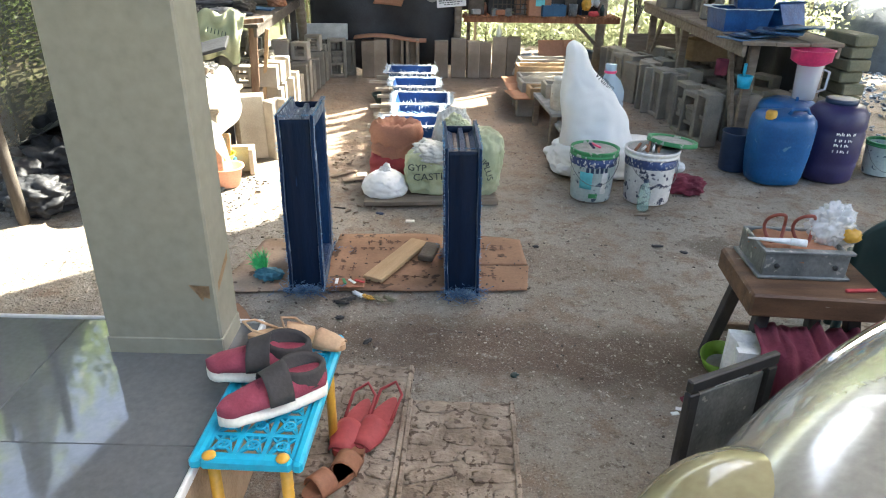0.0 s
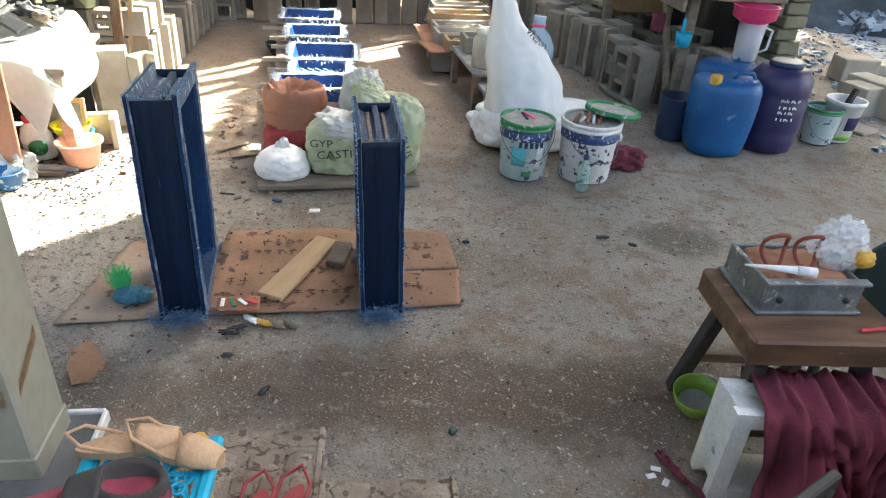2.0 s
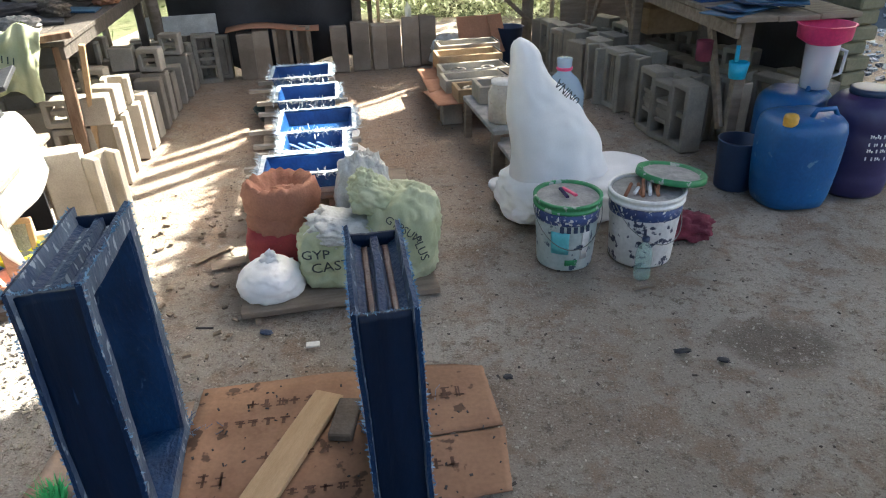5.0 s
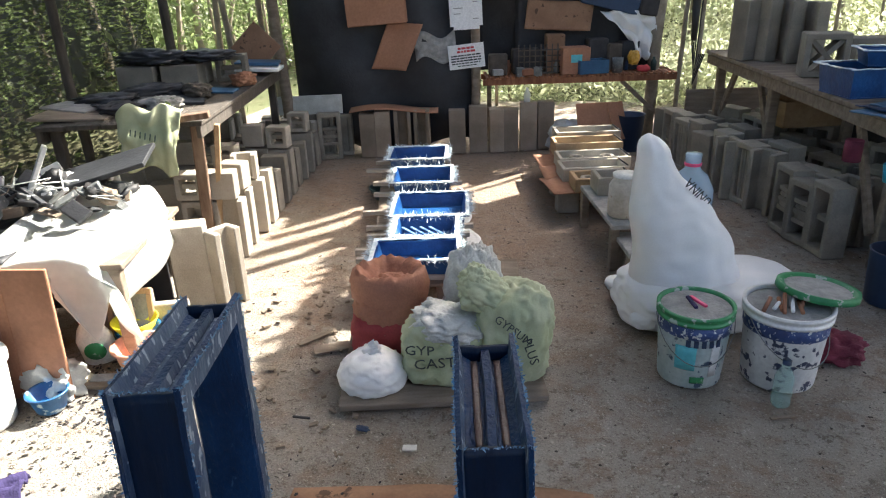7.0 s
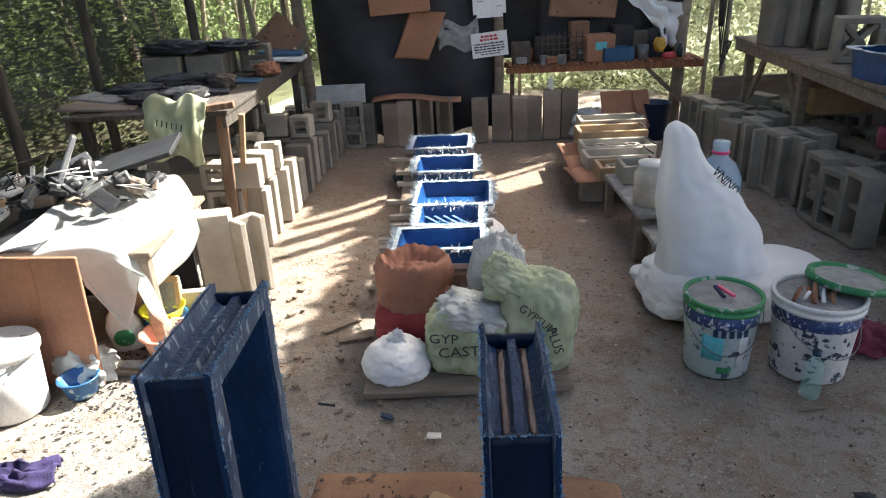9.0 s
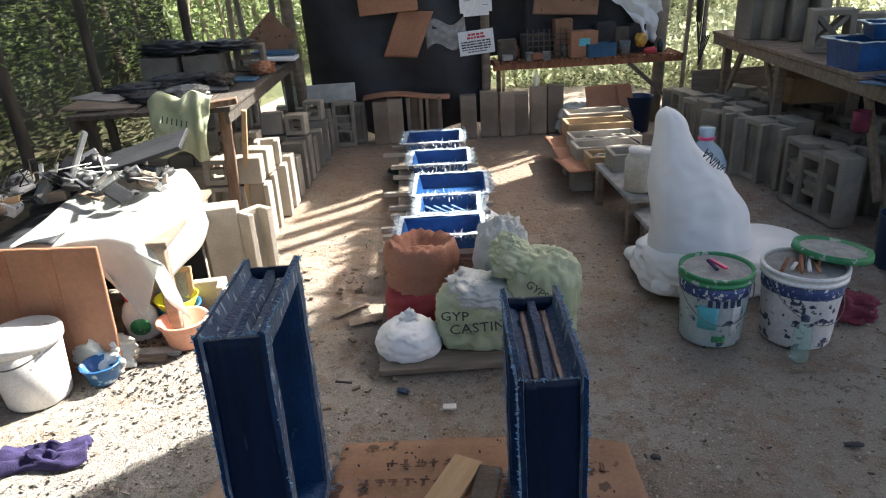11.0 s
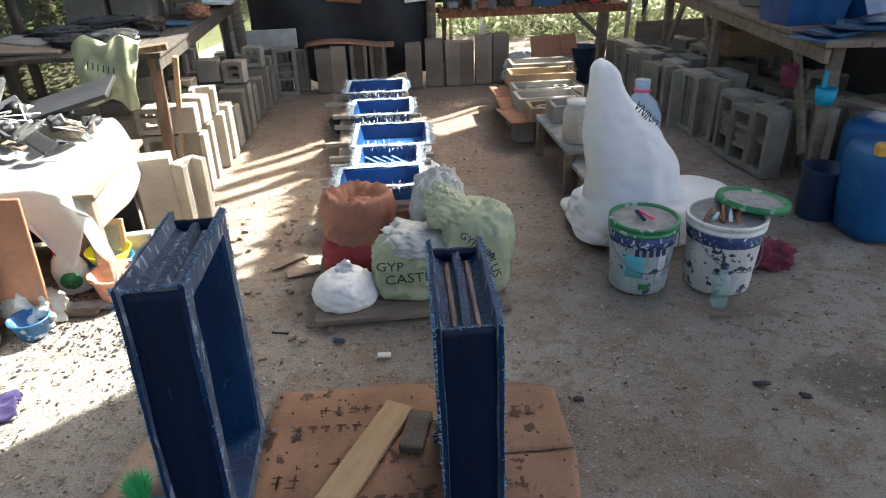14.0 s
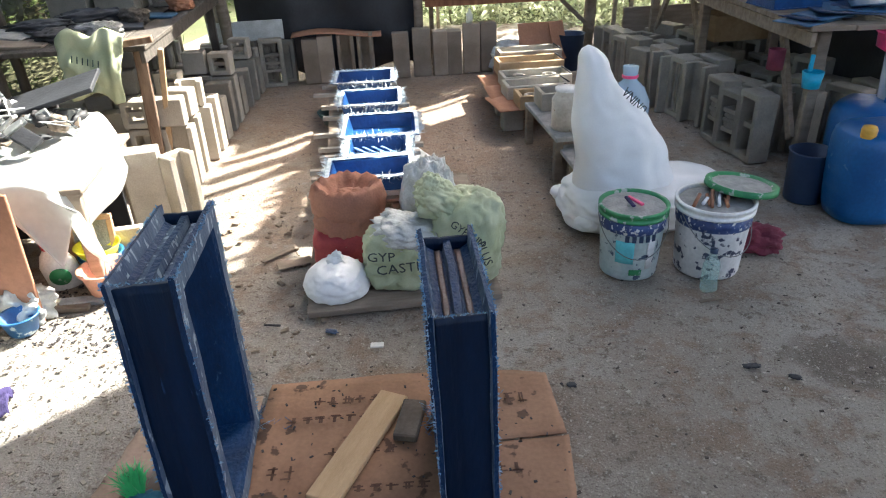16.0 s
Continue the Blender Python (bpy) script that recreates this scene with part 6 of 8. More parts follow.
# ---- floor around the frame moulds ----
def floor_clutter():
    cb = thing("cardboard_sheet", "flattened brown cardboard carton with faded printing", "cardboard")
    quads = [((-.33, 2.74), (.33, 2.88), (.27, 3.50), (-.42, 3.36)), ((.34, 2.885), (.615, 2.95), (.60, 3.2), (.31, 3.13)), ((.31, 3.14), (.595, 3.21), (.53, 3.50), (.275, 3.5)), ((-.78, 2.62), (-.34, 2.735), (-.43, 3.3), (-.78, 3.2))]
    for q in quads:
        bm = bmesh.new()

        def f(u, v, q=q):
            a, b = Vector(q[0]).lerp(Vector(q[1]), u), Vector(q[3]).lerp(Vector(q[2]), u)
            p = a.lerp(b, v)
            return (p.x + .006 * noise.noise(Vector((u * 9, v * 9, 0))), p.y + .006 * noise.noise(Vector((u * 9, v * 9, 5))), .012 + .006 * noise.noise(Vector((p.x * 6, p.y * 6, 3))))
        sheet(bm, 14, 14, f, .004)
        part("panel", bm, M["card_dusty" if q[0][0] < -.7 else "card"], cb)
    rg = random.Random(11)
    for x0, y0, n, r, h in ((-.22, 3.27, 6, 10, .035), (-.12, 3.05, 5, 10, .03), (-.2, 2.83, 4, 10, .035), (.4, 3.03, 2, 10, .04), (-.28, 3.17, 7, 10, .03), (.0, 2.92, 5, 10, .025), (-.27, 2.95, 2, 10, .05), (.36, 3.33, 3, 10, .05)):
        for i in range(n):
            bm = bmesh.new()
            for k in range(4):
                box(bm, (.03 if k % 2 else .006, .005 if k % 2 else h, .001), (rg.uniform(-.006, .006), rg.uniform(-h / 2, h / 2) * (k % 2), 0), bevel=0)
            o = part("print_mark", bm, M["card_ink"], cb)
            o.matrix_world = pose(x0 + .045 * i, y0 + .008 * i, .0265, 0, 0, r)
    bm = bmesh.new()
    box(bm, (.1, .475, .022), (0, 0, .011), bevel=.003)
    o = part("wood_plank", bm, M["timber"])
    o.matrix_world = pose(-.035, 3.09, .019, 0, 0, -15)
    tagged(o, "short raw timber plank on the cardboard", "plank")
    bm = bmesh.new()
    box(bm, (.075, .17, .03), (0, 0, .015), bevel=.005)
    o = part("dark_block", bm, M["wet_block"])
    o.matrix_world = pose(.1, 3.2, .019, 0, 0, -2)
    tagged(o, "small dark grey block beside the plank", "block")
    k = thing("scrap_packet", "crumpled shiny printed packet on the cardboard", "packet", pose(-.19, 2.8, .02, 0, 0, 12))
    bm = bmesh.new()
    sheet(bm, 14, 8, lambda u, v: (-.075 + .15 * u, -.045 + .09 * v, .012 + .012 * noise.noise(Vector((u * 8, v * 6, 0)))), .002)
    part("wrapper", bm, M["brown_leather"], k)
    for i, c in enumerate(("paper", "green_plastic", "paper", "red_ink")):
        bm = bmesh.new()
        box(bm, (.014, .05, .004), (-.055 + .035 * i, 0, .022), (0, 0, 20 * i), bevel=.001)
        part("stripe", bm, M[c], k)
    b = thing("paint_brush", "green-bristled brush stuck in a dried blue paint lump", "brush", pose(-.6, 2.8, .016, 0, 0, 0))
    bm = bmesh.new()
    lump(bm, (.065, .045, .022), (.02, 0, .018), crease=.35, freq=3, seed=61, sub=4, wrinkle=.2)
    part("paint_lump", bm, M["teal_paint"], b)
    bm = bmesh.new()
    rg = random.Random(6)
    fray(bm, [(-.035, .01, .02), (.0, .02, .02)], 260, .1, rg, (-.9, 1.1, 1.3))
    part("bristles", bm, M["green_bright"], b)
    bm = bmesh.new()
    prism(bm, [(-.645, 2.5), (-.62, 2.42), (-.56, 2.34), (-.52, 2.36), (-.5, 2.44), (-.55, 2.5), (-.62, 2.56)], .006, .011)
    tagged(part("cardboard_scrap", bm, M["card"]), "torn scrap of brown cardboard on the floor", "scrap")
    for x, y, mm in ((-.08, 2.73, "yellow"), (-.03, 2.725, "moss_wood"), (-.16, 2.69, "black"), (.02, 2.735, "moss_wood"), (-.18, 2.66, "black"), (-.13, 2.745, "paper")):
        bm = bmesh.new()
        lump(bm, (.034, .012, .006), (x, y, .012), (0, 0, rnd.uniform(-40, 40)), crease=.6, freq=3, seed=int(x * 99), sub=4, wrinkle=.4)
        tagged(part("wrapper_scrap", bm, M[mm]), "small crumpled wrapper scrap on the floor", "scrap", "wrapper scraps")
    # grit, chips and twigs: too many to count
    rg = random.Random(77)
    for nm, n, mm, sz, area in (("floor_grit", 1100, "cement", (.002, .008), (-1.6, 2.2, 1.9, 8.2)), ("dark_chips", 750, "dark_wood", (.002, .007), (-1.4, 2.0, 1.8, 6.5)), ("bark_chips", 260, "shoe_black", (.003, .009), (-1.62, -1.12, 3.5, 4.1)), ("side_gravel", 1300, "cement_dark", (.003, .009), (-1.7, -.45, 2.1, 3.7)), ("near_grit", 900, "cement", (.002, .006), (-.6, 1.8, 1.9, 3.8)), ("card_flecks", 170, "shoe_black", (.002, .006), (-.75, .6, 2.72, 3.5)), ("wood_chips", 110, "old_wood", (.006, .018), (-1.2, -.2, 3.4, 5.0))):
        bm = bmesh.new()
        for _ in range(n):
            x, y, s = rg.uniform(area[0], area[1]), rg.uniform(area[2], area[3]), rg.uniform(*sz)
            box(bm, (s * rg.uniform(1, 2.6), s * rg.uniform(.6, 1.4), s * .6), (x, y, (.02 if nm == 'card_flecks' else .002) + s * .2), (rg.uniform(-20, 20), rg.uniform(-20, 20), rg.uniform(0, 180)), bevel=0)
        tagged(part(nm, bm, M[mm]), "scattered small chips and grit on the floor", "debris", kind="stuff")
    for x, y, l, w, r, mm in ((-.62, 4.22, .16, .07, 30, "old_wood"), (-.45, 4.0, .1, .015, 10, "old_wood"), (-.55, 3.72, .07, .01, 0, "black"), (-.72, 4.3, .2, .03, 55, "old_wood"), (1.2, 4.02, .1, .015, 20, "old_wood"), (-.1, 3.62, .05, .03, 10, "shoe_sole")):
        bm = bmesh.new()
        box(bm, (l, w, .008), (x, y, .006), (0, 0, r), bevel=.002)
        tagged(part("wood_scrap", bm, M[mm]), "thin scrap of wood lying on the floor", "scrap", "scraps on the floor")
    for x, y, l, w, r, mm in ((-.3, 3.7, .05, .025, -15, "dark_blue"), (.02, 2.4, .02, .04, -20, "tarp"), (-.15, 2.55, .035, .02, 10, "tarp"), (.62, 2.3, .03, .02, 60, "dark_green"), (1.25, 3.6, .06, .02, 10, "tarp"), (1.38, 3.55, .04, .02, -20, "tarp"), (.2, 3.58, .06, .035, 0, "tarp"), (.62, 3.45, .03, .02, 0, "tarp")):
        bm = bmesh.new()
        lump(bm, (l * .5, w * .6, .004), (x, y, .003), (0, 0, r), crease=.6, freq=3, seed=int(x * 70), sub=3)
        tagged(part("dirt_clod", bm, M[mm]), "small dark crumpled bit on the floor", "scrap", "bits on the floor")


# ---- low benches with moulds ----
def low_benches():
    for (x, y, w, l, z, r) in ((1.0, 5.38, .36, .34, .22, 6), (.92, 5.93, .42, .8, .30, 7)):
        t = thing("low_bench", "low paint-stained plank bench", "bench", pose(x, y, 0, 0, 0, r), "low benches")
        for i in range(3):
            bm = bmesh.new()
            box(bm, (w / 3 - .006, l, .03), (-w / 2 + w / 3 * (i + .5), 0, z - .015), bevel=.004)
            part("plank", bm, M["grey_mud"] if i != 1 else M["old_wood"], t)
        for sx in (-1, 1):
            for sy in (-1, 1):
                bm = bmesh.new()
                box(bm, (.05, .05, z - .03), (sx * (w / 2 - .03), sy * (l / 2 - .04), (z - .03) / 2), (0, 0, 3), bevel=.004)
                part("leg", bm, M["old_wood"], t)
    j = thing("plastic_jar", "big cloudy jar crusted with plaster", "jar", pose(.88, 5.66, .301))
    bm = bmesh.new()
    lathe(bm, [(0, 0), (.085, 0), (.095, .012), (.095, .19), (.08, .215), (.072, .225), (.072, .25), (.066, .25), (.066, .22), (.088, .18), (.088, .02), (0, .02)], 30)
    part("body", bm, M["splashed_jar"], j)
    bm = bmesh.new()
    lathe(bm, [(.076, .245), (.078, .262), (0, .264)], 26)
    part("lid", bm, M["white_plastic"], j)
    w = thing("water_bottle", "large pale blue water bottle with a blue cap", "bottle", pose(1.25, 5.6, .0))
    bm = bmesh.new()
    lathe(bm, [(0, 0), (.12, 0), (.135, .02), (.135, .12), (.127, .13), (.135, .14), (.135, .38), (.127, .39), (.135, .4), (.13, .48), (.09, .56), (.045, .6), (.04, .64)], 32)
    part("body", bm, M["clear_blue"], w)
    bm = bmesh.new()
    lathe(bm, [(.045, .63), (.048, .685), (.04, .69), (0, .69)], 24)
    part("cap", bm, M["clear_blue"], w)
    bm = bmesh.new()
    lathe(bm, [(.047, .615), (.05, .62), (.05, .632), (.047, .635)], 24)
    part("seal_ring", bm, M["pink"], w)
    # shallow box moulds on reddish boards
    rg = random.Random(2)
    for x, y, r in ((.72, 6.75, 12), (.7, 7.1, 4), (.66, 7.6, 6), (.78, 7.9, -4)):
        bm = bmesh.new()
        sheet(bm, 10, 6, lambda u, v: (-.3 + .6 * u, -.2 + .4 * v, .008 * noise.noise(Vector((u * 4, v * 4, x)))), .008)
        o = part("red_board", bm, M["card_red"])
        o.matrix_world = pose(x, y, .2 + rg.uniform(-.01, .01), 0, 0, r)
        tagged(o, "reddish fibre board under the moulds", "board", "boards under the moulds")
    for x, y in ((.58, 6.75), (.98, 6.75), (.55, 7.2), (1.0, 7.2), (.52, 7.75), (1.0, 7.75)):
        proto_block(CACHE, .16, .175, .12, "plain", M["cement_dark"], pose(x, y, 0, 0, 0, 6), "low cement block carrying boards", "blocks under the boards")
    for i, (x, y, w, d, h, r, mm) in enumerate(((.86, 6.22, .24, .2, .12, 6, "cement"), (.82, 6.62, .42, .2, .1, 6, "timber"), (.78, 6.95, .5, .22, .1, 7, "cement"), (.8, 7.28, .56, .24, .1, 6, "cement"), (.78, 7.65, .56, .24, .12, 5, "timber"), (.8, 8.0, .56, .22, .14, 5, "cement"))):
        t = thing("box_mould", "shallow open box mould with pale rim lying on boards", "mould", pose(x, y, .302 if i == 0 else .215 + .02 * (i > 3), 0, 0, r), "box moulds")
        for s, at in (((w, .03, h), (0, -d / 2, h / 2)), ((w, .03, h), (0, d / 2, h / 2)), ((.03, d - .03, h), (-w / 2 + .015, 0, h / 2)), ((.03, d - .03, h), (w / 2 - .015, 0, h / 2))):
            bm = bmesh.new()
            box(bm, s, at, bevel=.004)
            part("side", bm, M[mm], t)
        bm = bmesh.new()
        box(bm, (w - .06, d - .03, .03), (0, 0, .03), bevel=0)
        part("cast_face", bm, M["white_cloth"], t)
        if i in (1, 3):
            for k in (-1, 1):
                bm = bmesh.new()
                lathe(bm, [(.03, 0), (.06, 0), (.06, .03), (.03, .03), (.03, 0)], 20, (k * w * .22, 0, h * .5))
                part("ring_core", bm, M["cement"], t)
        bm = bmesh.new()
        tube(bm, [(w / 2 - .02, d / 2, h + .004), (w / 2 - .01, -d / 2, h + .006)], .006, 6)
        part("rod", bm, M["black"], t)
    c = thing("cardboard_box", "flattened reddish cardboard box leaning by the post", "box", pose(.95, 8.75, 0, 0, 0, 5))
    for s, at, ro in (((.42, .02, .4), (0, 0, .33), (-25, 0, 0)), ((.2, .02, .4), (.22, -.02, .33), (-20, 0, 24)), ((.44, .3, .16), (0, .1, .08), (0, 0, 0))):
        bm = bmesh.new()
        box(bm, s, at, ro, bevel=.004)
        part("flap", bm, M["card_red"], c)
    t = thing("blue_tub", "small dark blue tub beside the cardboard box", "tub", pose(1.32, 8.8, 0))
    bm = bmesh.new()
    lathe(bm, [(0, 0), (.12, 0), (.15, .38), (.16, .385), (.14, .38), (.11, .02), (0, .02)], 28)
    part("body", bm, M["dark_blue"], t)
    bm = bmesh.new()
    lump(bm, (.2, .14, .18), (.62, 9.0, .12), crease=.4, freq=3, seed=71, flat=.66)
    tagged(part("plastic_bag", bm, M["clear_bag"]), "crumpled white plastic bag on the floor", "bag")
    bm = bmesh.new()
    box(bm, (.22, .26, .24), (.17, 4.95, .12), (0, 0, 5), bevel=.006)
    tagged(part("board_stand", bm, M["old_wood"]), "upright wooden box behind the bags", "box")
    t = thing("green_basin", "dark green basin on the floor by the moulds", "basin", pose(-.93, 7.25, .004))
    bm = bmesh.new()
    lathe(bm, [(0, 0), (.1, 0), (.14, .1), (.15, .1), (.13, .06), (.09, .01), (0, .01)], 28)
    part("body", bm, M["dark_green"], t)


# ---- the sunny corner ----
def sunny_corner():
    t = thing("covered_stand", "low stand of boards under a sheet", "stand", pose(-2.2, 4.74, 0, 0, 0, 9))
    bm = bmesh.new()
    box(bm, (1.05, .9, .03), (0, 0, .535), bevel=.004)
    part("top", bm, M["old_wood"], t)
    for sx in (-1, 1):
        for sy in (-1, 1):
            bm = bmesh.new()
            box(bm, (.06, .06, .52), (sx * .47, sy * .4, .26), bevel=.004)
            part("leg", bm, M["old_wood"], t)
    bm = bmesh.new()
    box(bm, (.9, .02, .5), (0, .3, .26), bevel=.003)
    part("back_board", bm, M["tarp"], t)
    bm = bmesh.new()

    def cl(u, v):
        x = -.12 + .66 * u + .05 * math.sin(v * 7)
        n = .02 * noise.noise(Vector((u * 5, v * 5, 2))) + .012 * math.sin(u * 9 + v * 5)
        k = v * 1.35
        slope = .668 + .03 - .13 * k
        edge = max(0, u - .84) / .16
        if k < .78:
            return (x, .30 - k, slope + n - .25 * edge * edge)
        d = k - .78
        tip = .10 + .30 * (1 - abs(((u * 2.1 + .1) % 1) * 2 - 1)) ** 1.2
        fold = .025 * math.sin(u * 19) * d
        return (x + .06 * d, -.48 - .04 * d + fold, .597 + n - d / .57 * tip - .25 * edge * edge)
    sheet(bm, 76, 56, cl, .004)
    o = part("white_sheet", bm, M["white_cloth"])
    o.matrix_world = t.matrix_world.copy()
    tagged(o, "torn white tarpaulin sheet draped over a low stand", "sheet")
    bm = bmesh.new()
    sheet(bm, 34, 24, lambda u, v: (-.95 + .95 * u, -.47 + .95 * v, max(.03, .60 + .06 * v - .38 * (1 - u) ** 2 + .05 * noise.noise(Vector((u * 4, v * 5, 3))))), .004)
    o = part("dark_sheet", bm, M["tarp"])
    o.matrix_world = t.matrix_world.copy()
    tagged(o, "dark plastic sheet hanging at the stand's end", "sheet")
    rg = random.Random(31)
    for i in range(90):
        bm = bmesh.new()
        kind = i % 4
        if kind == 0:
            box(bm, (rg.uniform(.1, .3), rg.uniform(.02, .05), .015), bevel=.002)
        elif kind == 1:
            box(bm, (rg.uniform(.06, .16), rg.uniform(.04, .1), rg.uniform(.02, .06)), bevel=.004)
        elif kind == 2:
            pts = [(rg.uniform(-.12, .12), rg.uniform(-.1, .1), rg.uniform(0, .05)) for _ in range(5)]
            tube(bm, pts, .004, 5)
        else:
            lump(bm, (rg.uniform(.03, .08), rg.uniform(.03, .06), rg.uniform(.02, .05)), crease=.35, freq=3, seed=i, sub=3)
        x, y = rg.uniform(-.6, .42), rg.uniform(-.16, .44)
        o = part("scrap_piece", bm, M[rg.choice(("black", "steel", "splashed", "tarp", "white_plastic", "old_wood", "black", "shoe_black", "steel"))])
        o.matrix_world = t.matrix_world @ pose(x, y, .68 + rg.uniform(0, .15) * (1 - abs(x)) - .1 * max(0, -x - .3), rg.uniform(-30, 30), rg.uniform(-35, 35), rg.uniform(0, 180))
        tagged(o, "broken dusty scrap in the heap on the stand", "scrap", "scrap heap")
    for x, y, z, l, w, rr, mm in ((-.05, .12, .86, .3, .06, (0, -62, 30), "white_plastic"), (-.42, -.16, .71, .3, .06, (0, -8, 20), "timber"), (.2, .3, .82, .55, .3, (8, -14, 5), "tarp"), (.05, .2, .78, .25, .04, (0, 10, -30), "steel")):
        bm = bmesh.new()
        box(bm, (l, w, .025), bevel=.004)
        o = part("scrap_strip", bm, M[mm])
        o.matrix_world = t.matrix_world @ pose(x, y, z, *rr)
        tagged(o, "long scrap strip sticking out of the heap", "scrap", "scrap heap")
    for i, (x, y, sx, sy, sz) in enumerate(((-2.72, 4.25, .28, .25, .22), (-2.85, 4.7, .3, .3, .3), (-2.6, 3.75, .22, .2, .13), (-2.95, 4.0, .25, .3, .18))):
        bm = bmesh.new()
        lump(bm, (sx, sy, sz), (x, y, sz * .65), crease=.3, freq=2.2, seed=120 + i, flat=.66, sub=5, wrinkle=.18)
        tagged(part("black_bag", bm, M["tarp"]), "crumpled black plastic bag heaped beside the stand", "bag", "black bags")
    # board leaning on the front
    b = thing("stripy_board", "brown board with darker stripes leaning on the stand", "board", pose(-2.1, 4.06, .0, -4, 0, 3))
    bm = bmesh.new()
    box(bm, (.68, .018, .63), (0, 0, .315), bevel=.004)
    part("sheet", bm, M["card_red"], b)
    for x in (-.12, .1):
        bm = bmesh.new()
        box(bm, (.05, .004, .62), (x, -.0105, .315), bevel=.001)
        part("stripe", bm, M["terracotta"], b)
    # white bucket
    t = thing("white_bucket", "big white plastic bucket with its lid on", "bucket", pose(-2.03, 3.84, .002, 0, 0, 0))
    t.scale = (.82, .82, .95)
    bm = bmesh.new()
    lathe(bm, [(0, 0), (.155, 0), (.165, .012), (.19, .33), (0, .33)], 44)
    part("body", bm, M["white_plastic"], t)
    bm = bmesh.new()
    lathe(bm, [(.19, .3), (.203, .302), (.205, .335), (.2, .345), (.19, .35), (.17, .345), (0, .35)], 44)
    part("lid", bm, M["white_plastic"], t)
    bm = bmesh.new()
    tube(bm, [(.2 * math.cos(radians(a)), .2 * math.sin(radians(a)), .31 - .06 * math.sin(radians((a + 160) * 180 / 140))) for a in range(-160, -19, 10)], .004, 6)
    part("handle", bm, M["steel"], t)
    for nm, x, y, r, h, mm, lab in (("blue_bowl", -1.78, 3.96, .085, .1, "bowl_blue", "blue paint-stained bowl on the sunlit floor"), ("salmon_basin", -1.53, 4.31, .12, .15, "pinkish", "salmon plastic basin on the sunlit floor"), ("mixing_bowl", -1.66, 4.52, .105, .13, "drum_blue", "blue and red plastic bowl beside the stand")):
        b = thing(nm, lab, "bowl", pose(x, y, .003))
        bm = bmesh.new()
        lathe(bm, [(0, 0), (r * .6, 0), (r * .72, .01), (r * .95, h * .9), (r * 1.06, h * .92), (r * 1.06, h), (r * .93, h * .98), (r * .66, .02), (0, .02)], 36)
        part("body", bm, M[mm], b)
        bm = bmesh.new()
        lathe(bm, [(0, .03), (r * .7, .035)], 24)
        part("filling", bm, M["drum_blue"] if nm == "blue_bowl" else M["grey_mud"], b)
    bm = bmesh.new()
    lathe(bm, [(.08, .0), (.11, .05), (.115, .05), (.085, -.005)], 28, (-1.67, 4.52, .13))
    tagged(part("yellow_bowl", bm, M["yellow_bright"]), "bright yellow bowl stacked on a blue one", "bowl")
    b = thing("detergent_bottle", "white detergent bottle with a red cap and green label", "bottle", pose(-1.82, 4.42, .003, 8, -6, 20))
    bm = bmesh.new()
    lathe(bm, [(0, 0), (.075, 0), (.085, .01), (.085, .14), (.06, .2), (.03, .235), (.03, .245)], 26, squash=(1, .6))
    part("body", bm, M["white_plastic"], b)
    bm = bmesh.new()
    lathe(bm, [(.034, .24), (.034, .275), (0, .278)], 20)
    part("cap", bm, M["red_ink"], b)
    bm = bmesh.new()
    lathe(bm, [(0, 0), (.05, 0), (.05, .003), (0, .004)], 24, (0, -.052, .09), m=pose(0, 0, 0, 90))
    part("label", bm, M["green_plastic"], b)
    f = thing("picture_frame", "pale wooden frame leaning under the stand", "frame", pose(-1.74, 4.58, 0.004, -10, 0, 8))
    for s, at in (((.24, .02, .03), (0, 0, .015)), ((.24, .02, .03), (0, 0, .285)), ((.03, .02, .24), (-.105, 0, .15)), ((.03, .02, .24), (.105, 0, .15))):
        bm = bmesh.new()
        box(bm, s, at, bevel=.004)
        part("bar", bm, M["tan"], f)
    bm = bmesh.new()
    box(bm, (.18, .006, .24), (0, .004, .15), bevel=0)
    part("backing", bm, M["grey_mud"], f)
    for x, y, l, w, r, mm in ((-1.68, 4.14, .22, .05, 10, "old_wood"), (-1.62, 4.2, .2, .06, 18, "grey_mud"), (-1.75, 4.2, .18, .05, -15, "cement")):
        bm = bmesh.new()
        box(bm, (l, w, .025), (x, y, .02), (0, 6, r), bevel=.004)
        tagged(part("wood_offcut", bm, M[mm]), "grey wood offcut on the sunlit floor", "scrap", "offcuts")
    bm = bmesh.new()
    lump(bm, (.17, .1, .1), (-1.9, 4.14, .06), (0, 0, -15), crease=.4, freq=3, seed=81, flat=.6)
    tagged(part("crumpled_bag", bm, M["clear_bag"]), "crumpled pale plastic bag by the bucket", "bag")
    bm = bmesh.new()

    def pc(u, v):
        return (-.24 + .48 * u + .02 * noise.noise(Vector((v * 5, u, 1))), -.08 + .16 * v + .03 * math.sin(u * 6), max(.003, .03 + .05 * noise.noise(Vector((u * 4, v * 7, 4))) + .012 * noise.noise(Vector((u * 9, v * 16, 1)))) * (1 - (2 * v - 1) ** 4))
    sheet(bm, 40, 16, pc, .005)
    o = part("purple_cloth", bm, M["purple_cloth"])
    o.matrix_world = pose(-1.67, 3.36, .004, 0, 0, 24) @ Matrix.Diagonal((.72, .85, 1.3, 1))
    tagged(o, "crumpled purple cloth at the edge of the sunlight", "cloth")
    # bag over the table end
    g = thing("green_plaster_bag", "empty pale green plaster bag hung over the table end", "sack", pose(-2.0, 5.66, 1.09, 0, 4, 8))
    bm = bmesh.new()
